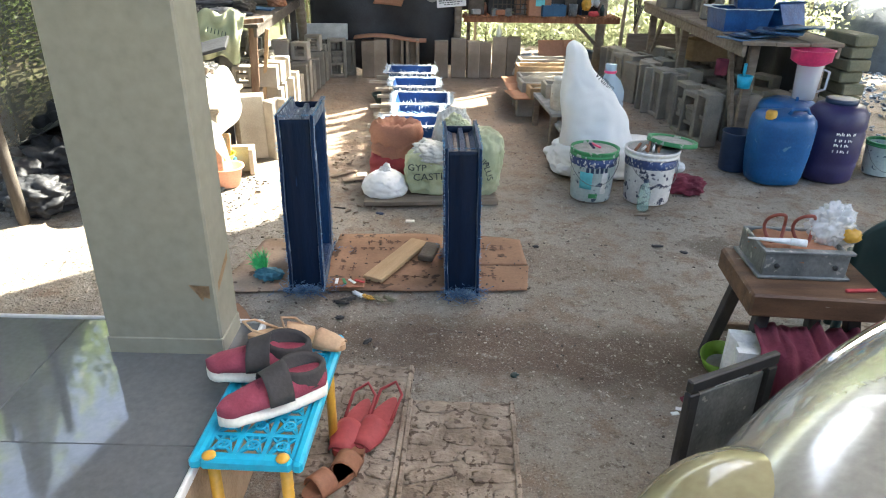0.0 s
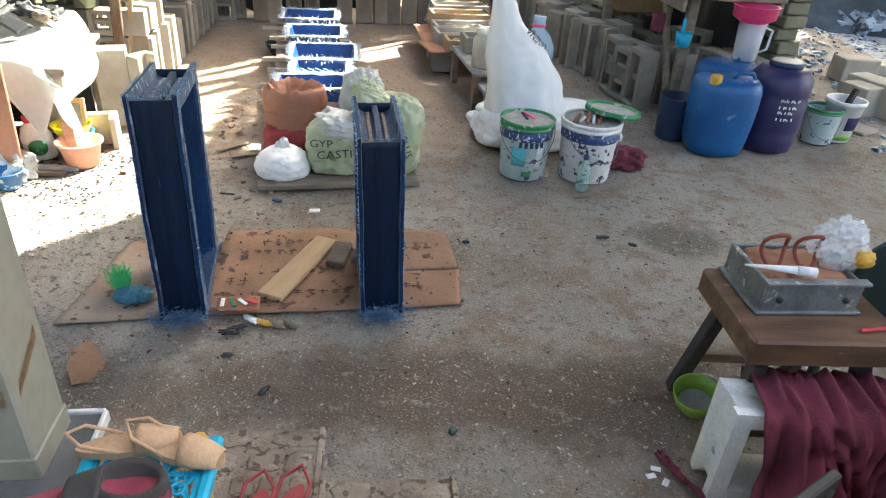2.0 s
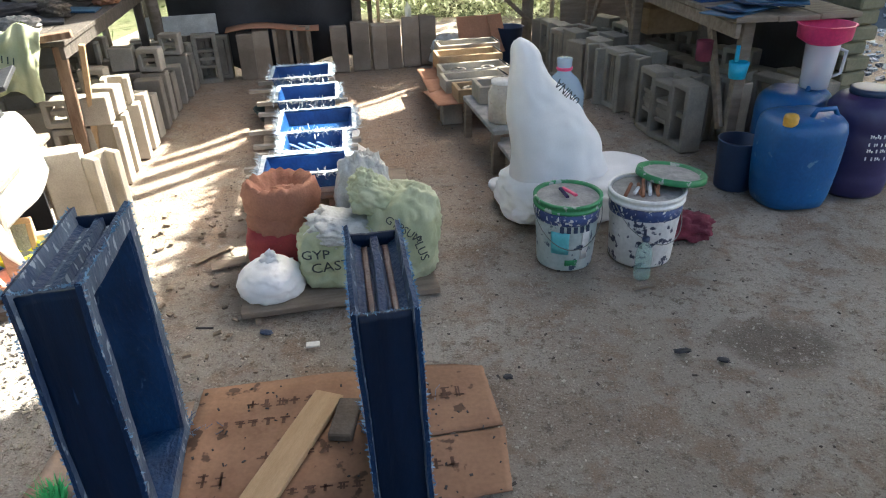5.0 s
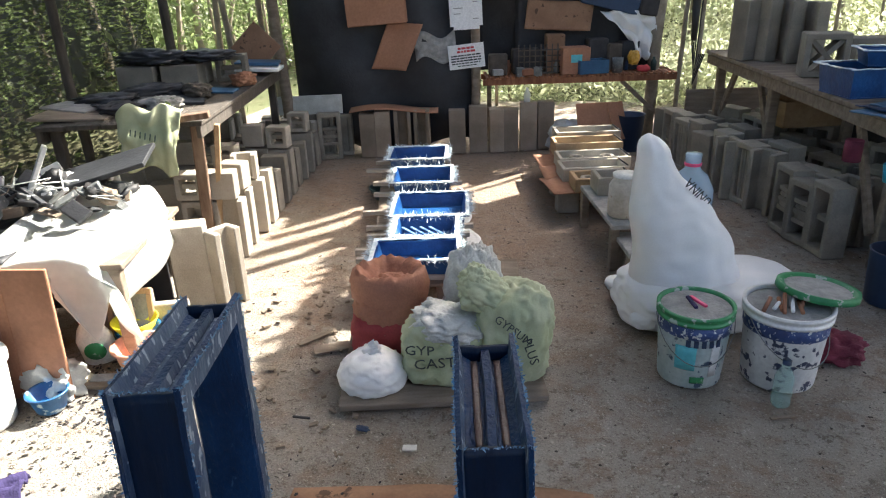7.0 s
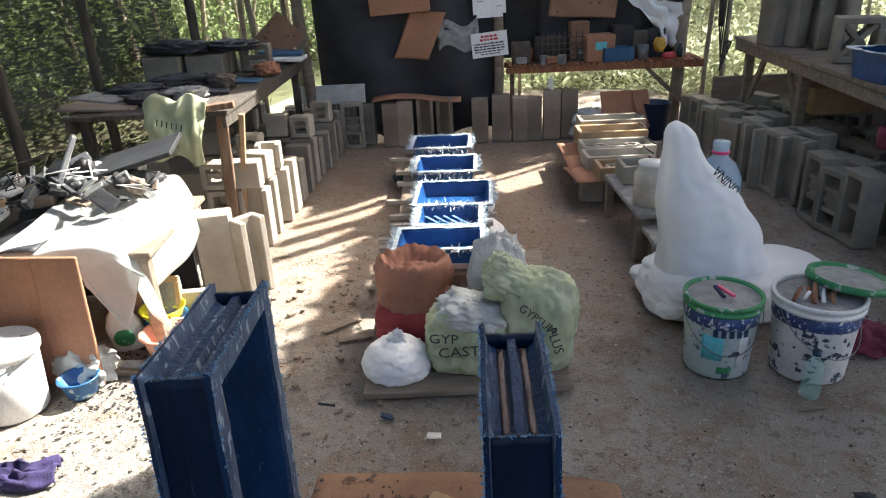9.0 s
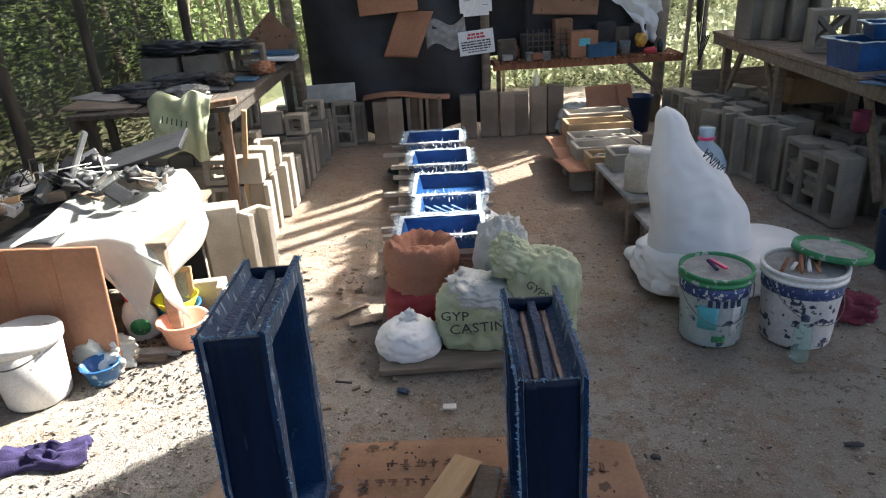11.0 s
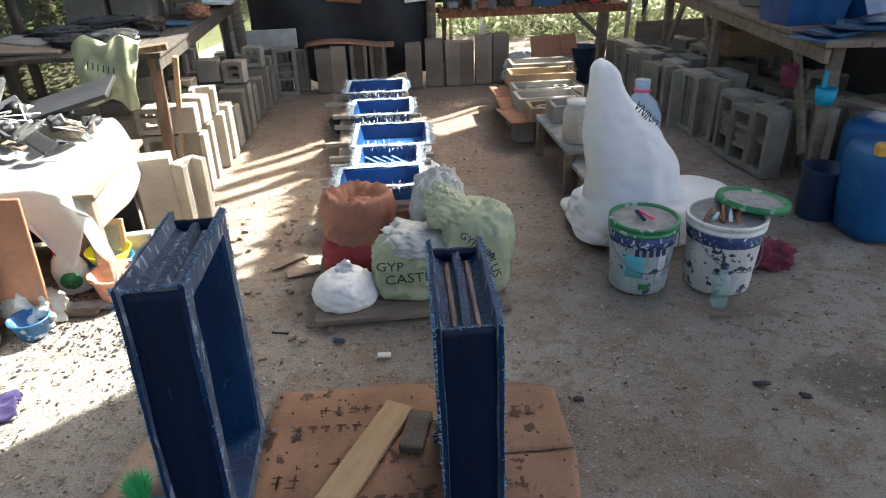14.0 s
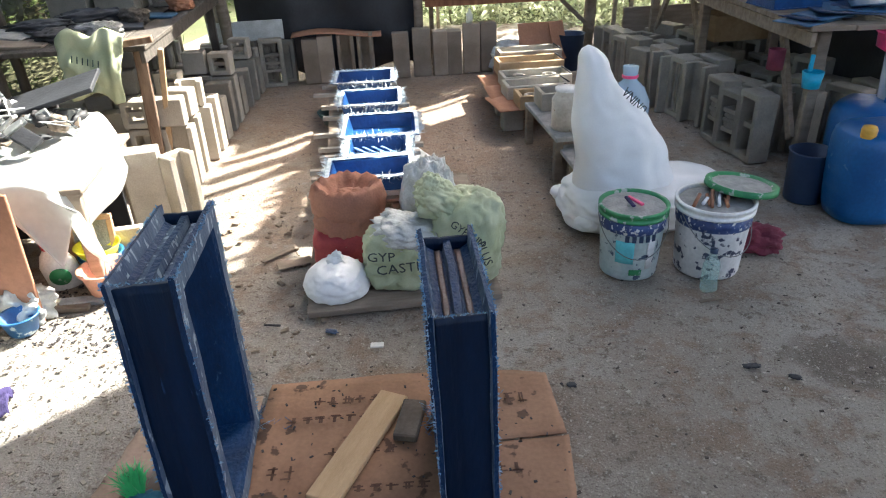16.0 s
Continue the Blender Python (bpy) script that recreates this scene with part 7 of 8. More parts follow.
    sheet(bm, 24, 22, lambda u, v: (-.22 + .42 * u - .1 * v * u + .05 * v, -.06 - .1 * math.sin(v * 2.2) + .05 * noise.noise(Vector((u * 5, v * 4, 1))) - .03 * abs(noise.noise(Vector((u * 9 + v * 3, v * 6, 4)))), .06 * math.sin(u * 2.4) + .07 * noise.noise(Vector((u * 3, v * 2, 0))) - .42 * max(0, v - .12) - .05 * u * v), .004)
    part("body", bm, M["green_sack"], g)
    for i in range(6):
        bm = bmesh.new()
        box(bm, (.006, .003, .045), (-.1 + .03 * i, -.185, -.1 - .006 * i), (8, 14, 0), bevel=0)
        part("print_bar", bm, M["dark_green"], g)
    # boards and papers on the side table
    for x, y, z, s, r, mm, lab in ((-2.75, 5.95, 1.03, (.5, .3, .02), 12, "old_wood", "weathered board on the side table"), (-2.9, 6.2, 1.055, (.4, .25, .015), -10, "grey_mud", "grey sheet on the side table"), (-2.35, 6.5, 1.035, (.5, .35, .02), 25, "tarp", "dark plastic piece on the side table"), (-2.2, 7.0, 1.03, (.3, .2, .015), 10, "cyan_dull", "blue plastic piece on the side table"), (-2.3, 8.15, 1.06, (.4, .3, .03), 10, "paper", "pale folded boards on the side table"), (-2.35, 8.25, 1.1, (.4, .25, .03), 15, "cyan_dull", "blue and white bundle on the side table")):
        bm = bmesh.new()
        box(bm, s, (0, 0, s[2] / 2), (0, 3, 0), bevel=.004)
        o = part("loose_board", bm, M[mm])
        o.matrix_world = pose(x, y, z - .005, 0, 0, r)
        tagged(o, lab, "board", "loose boards")
    rg = random.Random(58)
    for i, (x, y, sx, sy, sz, mm) in enumerate(((-2.8, 6.45, .22, .16, .05, "tarp"), (-2.5, 6.1, .2, .13, .04, "shoe_black"), (-2.25, 6.2, .15, .12, .05, "grey_mud"), (-2.6, 6.8, .26, .14, .06, "tarp"), (-2.25, 6.75, .14, .1, .06, "wet_block"), (-2.85, 7.3, .3, .2, .06, "tarp"), (-2.45, 7.4, .25, .18, .05, "tarp"), (-2.12, 7.35, .1, .1, .06, "terracotta"))):
        bm = bmesh.new()
        lump(bm, (sx, sy, sz), (0, 0, sz * .7), (0, 0, rg.uniform(-40, 40)), crease=.35, freq=2.6, seed=200 + i, flat=.7, sub=4, wrinkle=.25)
        o = part("crumpled_sheet", bm, M[mm])
        o.matrix_world = pose(x, y, 1.025 + (.21 if 7.25 < y < 7.45 and x < -2.3 else 0))
        tagged(o, "crumpled dark dusty sheet heaped on the side table", "sheet", "heap on the side table")
    bm = bmesh.new()
    box(bm, (.34, .02, .34), (0, 0, .17), (-14, 45, 0), bevel=.004)
    o = part("old_carton", bm, M["card"])
    o.matrix_world = pose(-2.45, 8.5, 1.06, 0, 0, 5)
    tagged(o, "grey-brown carton lid standing on its corner", "carton")


# ---- far shelf ----
def shelf_things():
    def put(nm, bm, mm, m, lab, cat, grp=""):
        o = part(nm, bm, M[mm])
        o.matrix_world = m
        return tagged(o, lab, cat, grp)
    z = .786
    c = thing("cardboard_box", "orange-brown carton hung on the tarpaulin", "box", pose(-1.32, 9.17, 1.36, 0, -3, 0))
    bm = bmesh.new()
    box(bm, (.62, .14, .3), (0, 0, .15), bevel=.008)
    part("body", bm, M["card_red"], c)
    bm = bmesh.new()
    box(bm, (.6, .012, .1), (0, -.08, .3), (25, 0, 0), bevel=.003)
    part("flap", bm, M["card_red"], c)
    bm = bmesh.new()
    sheet(bm, 16, 16, lambda u, v: (-.14 + .36 * u - .1 * (1 - v), .03 * math.sin(u * 4) - .05 * v * (1 - v), .5 * v + .05 * u), .012)
    put("cardboard_sheet", bm, "card_red", pose(-1.2, 9.17, .86, 0, 12, 0), "bent orange-brown cardboard hung on the tarpaulin", "cardboard")
    bm = bmesh.new()
    sheet(bm, 14, 10, lambda u, v: (-.22 + .44 * u, .04 * noise.noise(Vector((u * 4, v * 4, 2))), .26 * v + .05 * math.sin(u * 7)), .004)
    put("grey_cloth", bm, "grey_mud", pose(-.74, 9.2, .98, 0, -5, 0), "dull grey cloth pinned to the tarpaulin", "cloth")
    bm = bmesh.new()
    for i in range(8):
        for j in range(5):
            box(bm, (.058, .01, .012), (-.24 + .06 * i + .03, 0, .06 * j), bevel=0)
            box(bm, (.012, .01, .06), (-.24 + .06 * i, 0, .06 * j + .03), bevel=0)
    box(bm, (.5, .2, .012), (0, .1, -.004), bevel=0)
    put("lattice_crate", bm, "wet_block", pose(.36, 9.22, z + .012, 0, 0, 3), "brown lattice crate on the shelf", "crate")
    b = thing("carton", "orange-brown carton with a blue label on the shelf", "box", pose(.73, 9.22, z, 0, 0, 6))
    bm = bmesh.new()
    box(bm, (.3, .22, .27), (0, 0, .135), bevel=.006)
    part("body", bm, M["card_red"], b)
    bm = bmesh.new()
    box(bm, (.12, .004, .08), (.0, -.112, .16), bevel=.001)
    part("label", bm, M["cyan"], b)
    b = thing("blue_crate", "small open blue crate on the shelf", "crate", pose(.92, 9.14, z, 0, 0, 10))
    for s, at in (((.32, .012, .14), (0, -.09, .07)), ((.32, .012, .14), (0, .09, .07)), ((.012, .17, .14), (-.154, 0, .07)), ((.012, .17, .14), (.154, 0, .07)), ((.3, .17, .01), (0, 0, .006))):
        bm = bmesh.new()
        box(bm, s, at, bevel=.003)
        part("side", bm, M["cyan_dull"], b)
    b = thing("steel_mug", "dull steel mug on the shelf", "mug", pose(1.2, 9.12, z))
    bm = bmesh.new()
    lathe(bm, [(0, 0), (.055, 0), (.06, .15), (.056, .15), (.05, .01), (0, .01)], 22)
    part("body", bm, M["steel"], b)
    bm = bmesh.new()
    lump(bm, (.06, .06, .07), (0, 0, .07), crease=.25, freq=3, seed=91, sub=4)
    put("yellow_helmet", bm, "yellow", pose(1.38, 9.16, z + .07), "bright yellow round tool casing on the shelf", "tool")
    bm = bmesh.new()
    sheet(bm, 20, 20, lambda u, v: (-.02 + .2 * u - (.42 * v ** 1.6) * (1 - u), .1 * noise.noise(Vector((u * 4, v * 4, 9))), -.05 + .5 * v + .06 * noise.noise(Vector((u * 5, v * 5, 2)))), .003)
    put("plastic_sheet", bm, "white_sack", pose(1.45, 9.3, .95), "crumpled white plastic sheet hung by the post", "sheet")
    bm = bmesh.new()
    sheet(bm, 16, 12, lambda u, v: (-.35 + .7 * u, .03 * math.sin(u * 5), .3 * v + .05 * u), .01)
    put("brown_carton", bm, "card", pose(.55, 9.35, 1.2, -10, 8, 0), "brown carton panel standing behind the shelf clutter", "carton")
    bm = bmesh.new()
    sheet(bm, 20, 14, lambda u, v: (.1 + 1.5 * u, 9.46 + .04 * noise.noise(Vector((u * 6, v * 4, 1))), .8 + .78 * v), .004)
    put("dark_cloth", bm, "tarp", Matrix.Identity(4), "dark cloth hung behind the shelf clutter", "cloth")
    for x, y, w, h, mm in ((.98, 9.36, .22, .34, "shoe_black"), (1.16, 9.33, .16, .28, "wet_block"), (.2, 9.36, .3, .26, "shoe_black"), (.52, 9.38, .2, .4, "card"), (-.1, 9.3, .2, .22, "wet_block"), (1.33, 9.35, .2, .3, "tarp")):
        bm = bmesh.new()
        box(bm, (w, .15, h), (0, 0, h / 2), bevel=.012)
        put("dark_carton", bm, mm, pose(x, y, z, 0, 0, x * 9), "dark dusty carton at the back of the shelf", "carton", "cartons on the shelf")
    bm = bmesh.new()
    lump(bm, (.07, .05, .035), (0, 0, .03), crease=.3, seed=14, sub=3)
    put("red_wrapper", bm, "red_ink", pose(1.48, 9.1, z), "crumpled red wrapper at the shelf's end", "wrapper")
    bm = bmesh.new()
    box(bm, (.62, .2, .16), (0, 0, .08), bevel=.01)
    put("dark_crate", bm, "dark_blue", pose(1.1, 9.4, 1.42, 0, 14, 0), "dark blue crate wedged high behind the shelf", "crate")
    bm = bmesh.new()
    box(bm, (.2, .2, .2), (0, 0, .1), bevel=.02)
    put("dark_box", bm, "shoe_black", pose(1.52, 9.35, 1.34, 0, 10, 0), "dark box wedged high by the post", "box")
    rg = random.Random(8)
    for i in range(22):
        bm = bmesh.new()
        if i % 3:
            lathe(bm, [(0, 0), (.03, 0), (.032, .09), (.014, .12), (.014, .14), (0, .14)], 14)
        else:
            box(bm, (rg.uniform(.06, .14), .08, rg.uniform(.04, .1)), (0, 0, .04), bevel=.006)
        put("shelf_jar", bm, rg.choice(("white_plastic", "steel", "dark_blue", "brown_leather", "shoe_black", "grey_mud", "dark_green")), pose(rg.uniform(-.2, 1.6), 9.12 + rg.uniform(-.02, .3), z, 0, 0, rg.uniform(0, 90)), "small dusty jar or tin on the shelf", "jar", "small things on the shelf")
    bm = bmesh.new()
    lathe(bm, [(0, 0), (.035, 0), (.038, .1), (.016, .14), (.016, .165), (0, .165)], 18)
    put("clear_bottle", bm, "film", pose(.22, 9.04, .508), "clear plastic bottle standing on a block", "bottle")
    # wires hanging by the pale poles
    bm = bmesh.new()
    for k in range(4):
        tube(bm, [(2.05 + .03 * k, 9.5, 1.5), (2.06 + .02 * k, 9.48, 1.0 - .06 * k), (2.1, 9.47, .72 - .05 * k), (2.15 + .02 * k, 9.48, .9)], .008, 6)
    tube(bm, [(2.07, 9.49, 1.5), (2.07, 9.48, 1.05)], [.05, .03], 8)
    put("black_hose", bm, "black", Matrix.Identity(4), "black hose hung on thin poles", "hose")


# ---- on and under the long bench ----
def bench_things():
    rg = random.Random(14)
    for x, y, z, w, d, h, r, ty in ((2.3, 6.05, .902, .4, .34, .17, 8, 0), (2.4, 6.02, 1.075, .3, .24, .09, -12, 0), (2.66, 5.9, .902, .24, .2, .2, 20, -30)):
        t = tray_mould(pose(x, y, z, ty, 0, r), w, d, h, int(x * 100), False, 0)
        tagged(t, "blue fibreglass mould heaped on the long bench", "mould", "moulds on the bench")
    for i in range(7):
        bm = bmesh.new()
        sheet(bm, 8, 6, lambda u, v: (-.17 + .34 * u, -.11 + .22 * v, .006 + .008 * noise.noise(Vector((u * 4, v * 4, i)))), .006)
        o = part("blue_offcut", bm, M["blue_mould"] if i % 2 else M["cyan_dull"])
        o.matrix_world = pose(2.18 + .07 * i, 5.55 + rg.uniform(-.12, .12), .903 + .012 * i, rg.uniform(-4, 4), rg.uniform(-6, 4), rg.uniform(-40, 40))
        tagged(o, "flat blue fibreglass offcut on the long bench", "offcut", "blue offcuts")
    bm = bmesh.new()
    for k in range(3):
        lathe(bm, [(.09, 0), (.1, .005), (.1, .012), (.085, .006)], 20, (.03 * k, 0, .01 * k))
    lathe(bm, [(0, .012), (.13, .02), (.14, .03), (.12, .022), (0, .016)], 24, (.2, .05, 0))
    o = part("dark_plates", bm, M["shoe_black"])
    o.matrix_world = pose(2.15, 8.15, .902)
    tagged(o, "dark plates lying on the long bench", "plate")
    # sheet added to darken the space under the bench and cut side light
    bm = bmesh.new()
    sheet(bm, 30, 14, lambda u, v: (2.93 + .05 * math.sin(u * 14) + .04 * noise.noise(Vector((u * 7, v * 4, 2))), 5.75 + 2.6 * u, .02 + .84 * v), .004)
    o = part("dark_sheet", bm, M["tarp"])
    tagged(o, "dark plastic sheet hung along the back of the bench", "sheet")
    c = thing("wooden_crate", "brown wooden crate resting on blocks under the bench", "crate", pose(2.5, 7.55, .44, 0, 0, 8))
    for s, at in (((.5, .02, .2), (0, -.15, .1)), ((.5, .02, .2), (0, .15, .1)), ((.02, .28, .2), (-.24, 0, .1)), ((.02, .28, .2), (.24, 0, .1)), ((.46, .28, .015), (0, 0, .01))):
        bm = bmesh.new()
        box(bm, s, at, bevel=.003)
        part("board", bm, M["timber"], c)
    t = thing("red_tin", "rusty red tin hung on the bench brace", "tin", pose(2.1, 5.62, .6))
    t.scale = (.8, .8, .8)
    bm = bmesh.new()
    lathe(bm, [(0, 0), (.06, 0), (.06, .15), (.055, .15), (.05, .01), (0, .01)], 22)
    part("body", bm, M["maroon"], t)
    t = thing("blue_dipper", "small blue plastic dipper hung on the bench leg", "dipper", pose(2.2, 5.32, .55))
    t.scale = (.78, .78, .78)
    bm = bmesh.new()
    lathe(bm, [(0, 0), (.06, 0), (.075, .12), (.07, .12), (.055, .01), (0, .01)], 22)
    part("body", bm, M["sky_plastic"], t)
    bm = bmesh.new()
    box(bm, (.03, .02, .12), (0, .05, .17), bevel=.004)
    part("handle", bm, M["sky_plastic"], t)
    t = pail("small_pail", pose(3.12, 5.0, .003), .12, .24, M["pail_label"], M["green_plastic"], "small white pail standing beside the purple drum")
    # low fence boards behind the bench
    f = thing("board_fence", "weathered grey boards closing the bench end", "fence", pose(2.6, 8.9, 0, 0, 0, 0), kind="structure")
    for i in range(2):
        bm = bmesh.new()
        box(bm, (1.5, .03, .24), (0, 0, .15 + .26 * i), (0, rnd.uniform(-1, 1), 0), bevel=.004)
        part("board", bm, M["old_wood"], f)
    w = thing("log_wall", "stack of weathered planks at the end of the bench", "planks", pose(3.2, 6.05, 0, 0, 0, 10))
    for i in range(9):
        bm = bmesh.new()
        box(bm, (.2, .4, .09), (rnd.uniform(-.02, .02), rnd.uniform(-.03, .03), .05 + .1 * i), (0, 0, rnd.uniform(-3, 3)), bevel=.012)
        part("plank", bm, M["moss_wood"], w)


# ---- outdoors ----
def rubble_heap():
    rg = np.random.RandomState(4)
    bm = bmesh.new()
    sheet(bm, 40, 50, lambda u, v: (4.5 + 6 * u, 4.9 + 9 * v, -.022 + .012 * noise.noise(Vector((u * 12, v * 18, 1)))))
    tagged(part("pavement", bm, M["yard_gravel"]), "pale gravelly yard beside the workshop", "ground", kind="structure")
    bm = bmesh.new()
    for i in range(1500):
        a, r = rg.uniform(0, 6.28), math.sqrt(rg.uniform(0, 1))
        h = 1.25 * max(0.0, 1 - r) ** .8
        s = rg.uniform(.05, .17)
        box(bm, (s * rg.uniform(.8, 1.9), s * rg.uniform(.7, 1.5), s * rg.uniform(.4, .9)), (6.5 + 2.7 * r * math.cos(a), 11.0 + 2.25 * r * math.sin(a), h * rg.uniform(.85, 1.05) + .02), (rg.uniform(-45, 45), rg.uniform(-45, 45), rg.uniform(0, 180)), bevel=0)
    tagged(part("rubble_pile", bm, M["rubble"]), "heap of pale broken rubble in the yard", "rubble", kind="stuff")
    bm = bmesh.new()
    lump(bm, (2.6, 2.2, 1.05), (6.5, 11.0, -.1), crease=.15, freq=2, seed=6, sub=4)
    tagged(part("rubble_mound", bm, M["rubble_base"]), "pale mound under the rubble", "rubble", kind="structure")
    bm = bmesh.new()
    for i in range(1500):
        s = rg.uniform(.008, .035)
        x, y = rg.uniform(3.2, 6.2), rg.uniform(4.4, 9.6)
        if x - 3.2 < (7.2 - y) * .3 + .25 and rg.uniform() < .75:
            continue
        box(bm, (s * rg.uniform(1, 2.2), s * rg.uniform(.7, 1.5), s * .7), (x, y, s * .2 - (.022 if x > 4.6 else 0)), (rg.uniform(-20, 20), rg.uniform(-20, 20), rg.uniform(0, 180)), bevel=0)
    tagged(part("yard_stones", bm, M["rubble"]), "scattered pale stones at the yard's edge", "debris", kind="stuff")
    # loose cement blocks at the edge of the yard
    for i, (w, d, h, x, y, z, r) in enumerate(((.2, .5, .24, 3.64, 5.97, 0, 24), (.2, .24, .22, 3.46, 5.92, 0, 28), (.32, .22, .2, 3.88, 6.9, 0, 6), (.42, .3, .1, 4.35, 7.25, 0, -12), (.22, .2, .03, 3.3, 5.5, 0, 35))):
        bm = bmesh.new()
        box(bm, (w, d, h), (0, 0, h / 2), bevel=.008)
        chip(bm, 40 + i, .006)
        o = part("cement_block", bm, M["cement"])
        o.matrix_world = pose(x, y, z - .004, 0, 0, r)
        tagged(o, "pale chipped cement block lying at the yard's edge", "block", "loose cement blocks")
    t = thing("paint_pail", "small white pail with a purple and green label", "pail", pose(3.03, 5.27, 0, 0, 0, 10))
    bm = bmesh.new()
    lathe(bm, [(0, 0), (.085, 0), (.09, .005), (.115, .25), (.125, .252), (.125, .275), (.112, .275), (.088, .012), (0, .012)], 30)
    part("body", bm, M["white_plastic"], t)
    for z0, z1, a0, a1, mm in ((.02, .06, -130, -50, "lime"), (.09, .18, -105, -40, "purple_cloth")):
        bm = bmesh.new()
        sheet(bm, 12, 1, lambda u, v: ((.0925 + .0985 * (z0 + (z1 - z0) * v)) * math.cos(radians(a0 + (a1 - a0) * u)), (.0925 + .0985 * (z0 + (z1 - z0) * v)) * math.sin(radians(a0 + (a1 - a0) * u)), z0 + (z1 - z0) * v), .001)
        part("label_band", bm, M[mm], t)
    bm = bmesh.new()
    box(bm, (.04, .03, .2), (.03, .02, .24), (8, 12, 20), bevel=.004)
    part("stick", bm, M["shoe_black"], t)
    bm = bmesh.new()
    lump(bm, (.07, .05, .03), (3.27, 4.87, .025), crease=.4, freq=3, seed=9, sub=4, wrinkle=.2)
    tagged(part("plastic_scrap", bm, M["sky_plastic"]), "crumpled turquoise plastic scrap on the floor", "scrap")


def tree(x, y, h, r, seed, crown=True):
    rg = random.Random(seed)
    t = thing("slender_tree", "slender tree with pale bark outside the workshop", "tree", pose(x, y, -.05), "trees outside")
    bm = bmesh.new()
    top = Vector((rg.uniform(-.5, .5), rg.uniform(-.5, .5), h))
    pts = [Vector((0, 0, 0)).lerp(top, i / 7) + Vector((rg.uniform(-.06, .06), rg.uniform(-.06, .06), 0)) * (i > 0) for i in range(8)]
    tube(bm, pts, [r * (1 - .75 * i / 7) for i in range(8)], 8)
    for i in range(6):
        p = pts[3 + i % 4]
        d = Vector((rg.uniform(-1, 1), rg.uniform(-1, 1), rg.uniform(.3, 1))).normalized()
        tube(bm, [p, p + d * .5, p + d * 1.1 + Vector((0, 0, .15))], [r * .4, r * .25, r * .1], 6)
    part("trunk", bm, M["bark"], t)
    if crown:
        pl = []
        for i in range(16):
            pl.append((rg.uniform(-1, 1) * 1.0, rg.uniform(-1, 1) * 1.0, h * rg.uniform(.5, 1.08), .75, .6, 75))
        c = leaves("crown", pl, .16, M["leaf"] if seed % 2 else M["leaf_dark"], "", "", seed)
        for k in ("kind", "category", "label"):
            if k in c:
                del c[k]
        c.parent = t


def outdoors():
    rg = random.Random(21)
    n = 0
    for i in range(34):
        x, y = rg.uniform(-9, -4.2), rg.uniform(3.5, 16)
        tree(x, y, rg.uniform(3.2, 5.2), rg.uniform(.03, .07), i, i % 2 == 0)
    for i in range(26):
        x, y = rg.uniform(-4, 9), rg.uniform(13.5, 22)
        tree(x, y, rg.uniform(3.2, 5.5), rg.uniform(.04, .08), 100 + i, True)
    for i in range(10):
        x, y = rg.uniform(8.5, 13), rg.uniform(8, 16)
        tree(x, y, rg.uniform(3, 5), rg.uniform(.04, .08), 200 + i, True)
    # thin pale saplings behind the fence
    for i in range(26):
        x, y, h = -4.6 + 9.4 * i / 25 + rg.uniform(-.2, .2), rg.uniform(9.7, 12.5), rg.uniform(2.2, 3.6)
        bm = bmesh.new()
        dx, dy = rg.uniform(-.25, .25), rg.uniform(-.2, .2)
        tube(bm, [(x, y, -.05), (x + dx * .4, y + dy * .5, h * .5), (x + dx, y + dy, h)], [.022, .017, .009], 6)
        tagged(part("sapling", bm, M["bark"]), "thin pale leafless sapling behind the fence", "sapling", "saplings")
    # bushes and tall weeds
    P = [(rg.uniform(-3, 4.5), rg.uniform(9.9, 12.5), rg.uniform(.1, .55), .5, .4, 320) for _ in range(75)]
    leaves("green_bushes", P, .075, M["leaf"], "bright green leafy weeds behind the fence", "bushes", 3)
    P = [(rg.uniform(-8, 9), rg.uniform(13, 20), rg.uniform(.2, 1.9), 1.3, 1.0, 420) for _ in range(170)]
    leaves("green_thicket", P, .1, M["leaf"], "sunlit green thicket beyond the workshop", "bushes", 5)
    P = [(rg.uniform(-9, -3.9), rg.uniform(2, 15), rg.uniform(.2, 2.6), 1.1, 1.1, 320) for _ in range(150)]
    leaves("side_thicket", P, .09, M["leaf_dark"], "green thicket behind the shade net", "bushes", 7)
    P = [(rg.uniform(8, 14), rg.uniform(7, 18), rg.uniform(.3, 2.4), 1.4, 1.0, 400) for _ in range(110)]
    leaves("yard_hedge", P, .1, M["leaf_dark"], "green hedge beyond the rubble", "bushes", 9)
    # unseen crowns added to keep direct sun off the yard and rubble
    P = [(rg.uniform(8.8, 12.5), rg.uniform(9, 14), rg.uniform(4, 9), 1.5, 1.4, 170) for _ in range(110)]
    leaves("tall_trees", P, .34, M["leaf_dark"], "tall leafy trees shading the yard", "trees", 15)
    P = [(rg.uniform(-16, 26), rg.uniform(22, 30), rg.uniform(.5, 5.5), 3.0, 2.0, 160) for _ in range(150)]
    leaves("far_trees", P, .5, M["leaf"], "distant green trees", "trees", 11)
    P = [(rg.uniform(-18, -9.5), rg.uniform(-2, 24), rg.uniform(.5, 5.0), 3.0, 2.0, 160) for _ in range(110)]
    leaves("far_trees", P, .45, M["leaf_dark"], "distant green trees behind the net", "trees", 13)


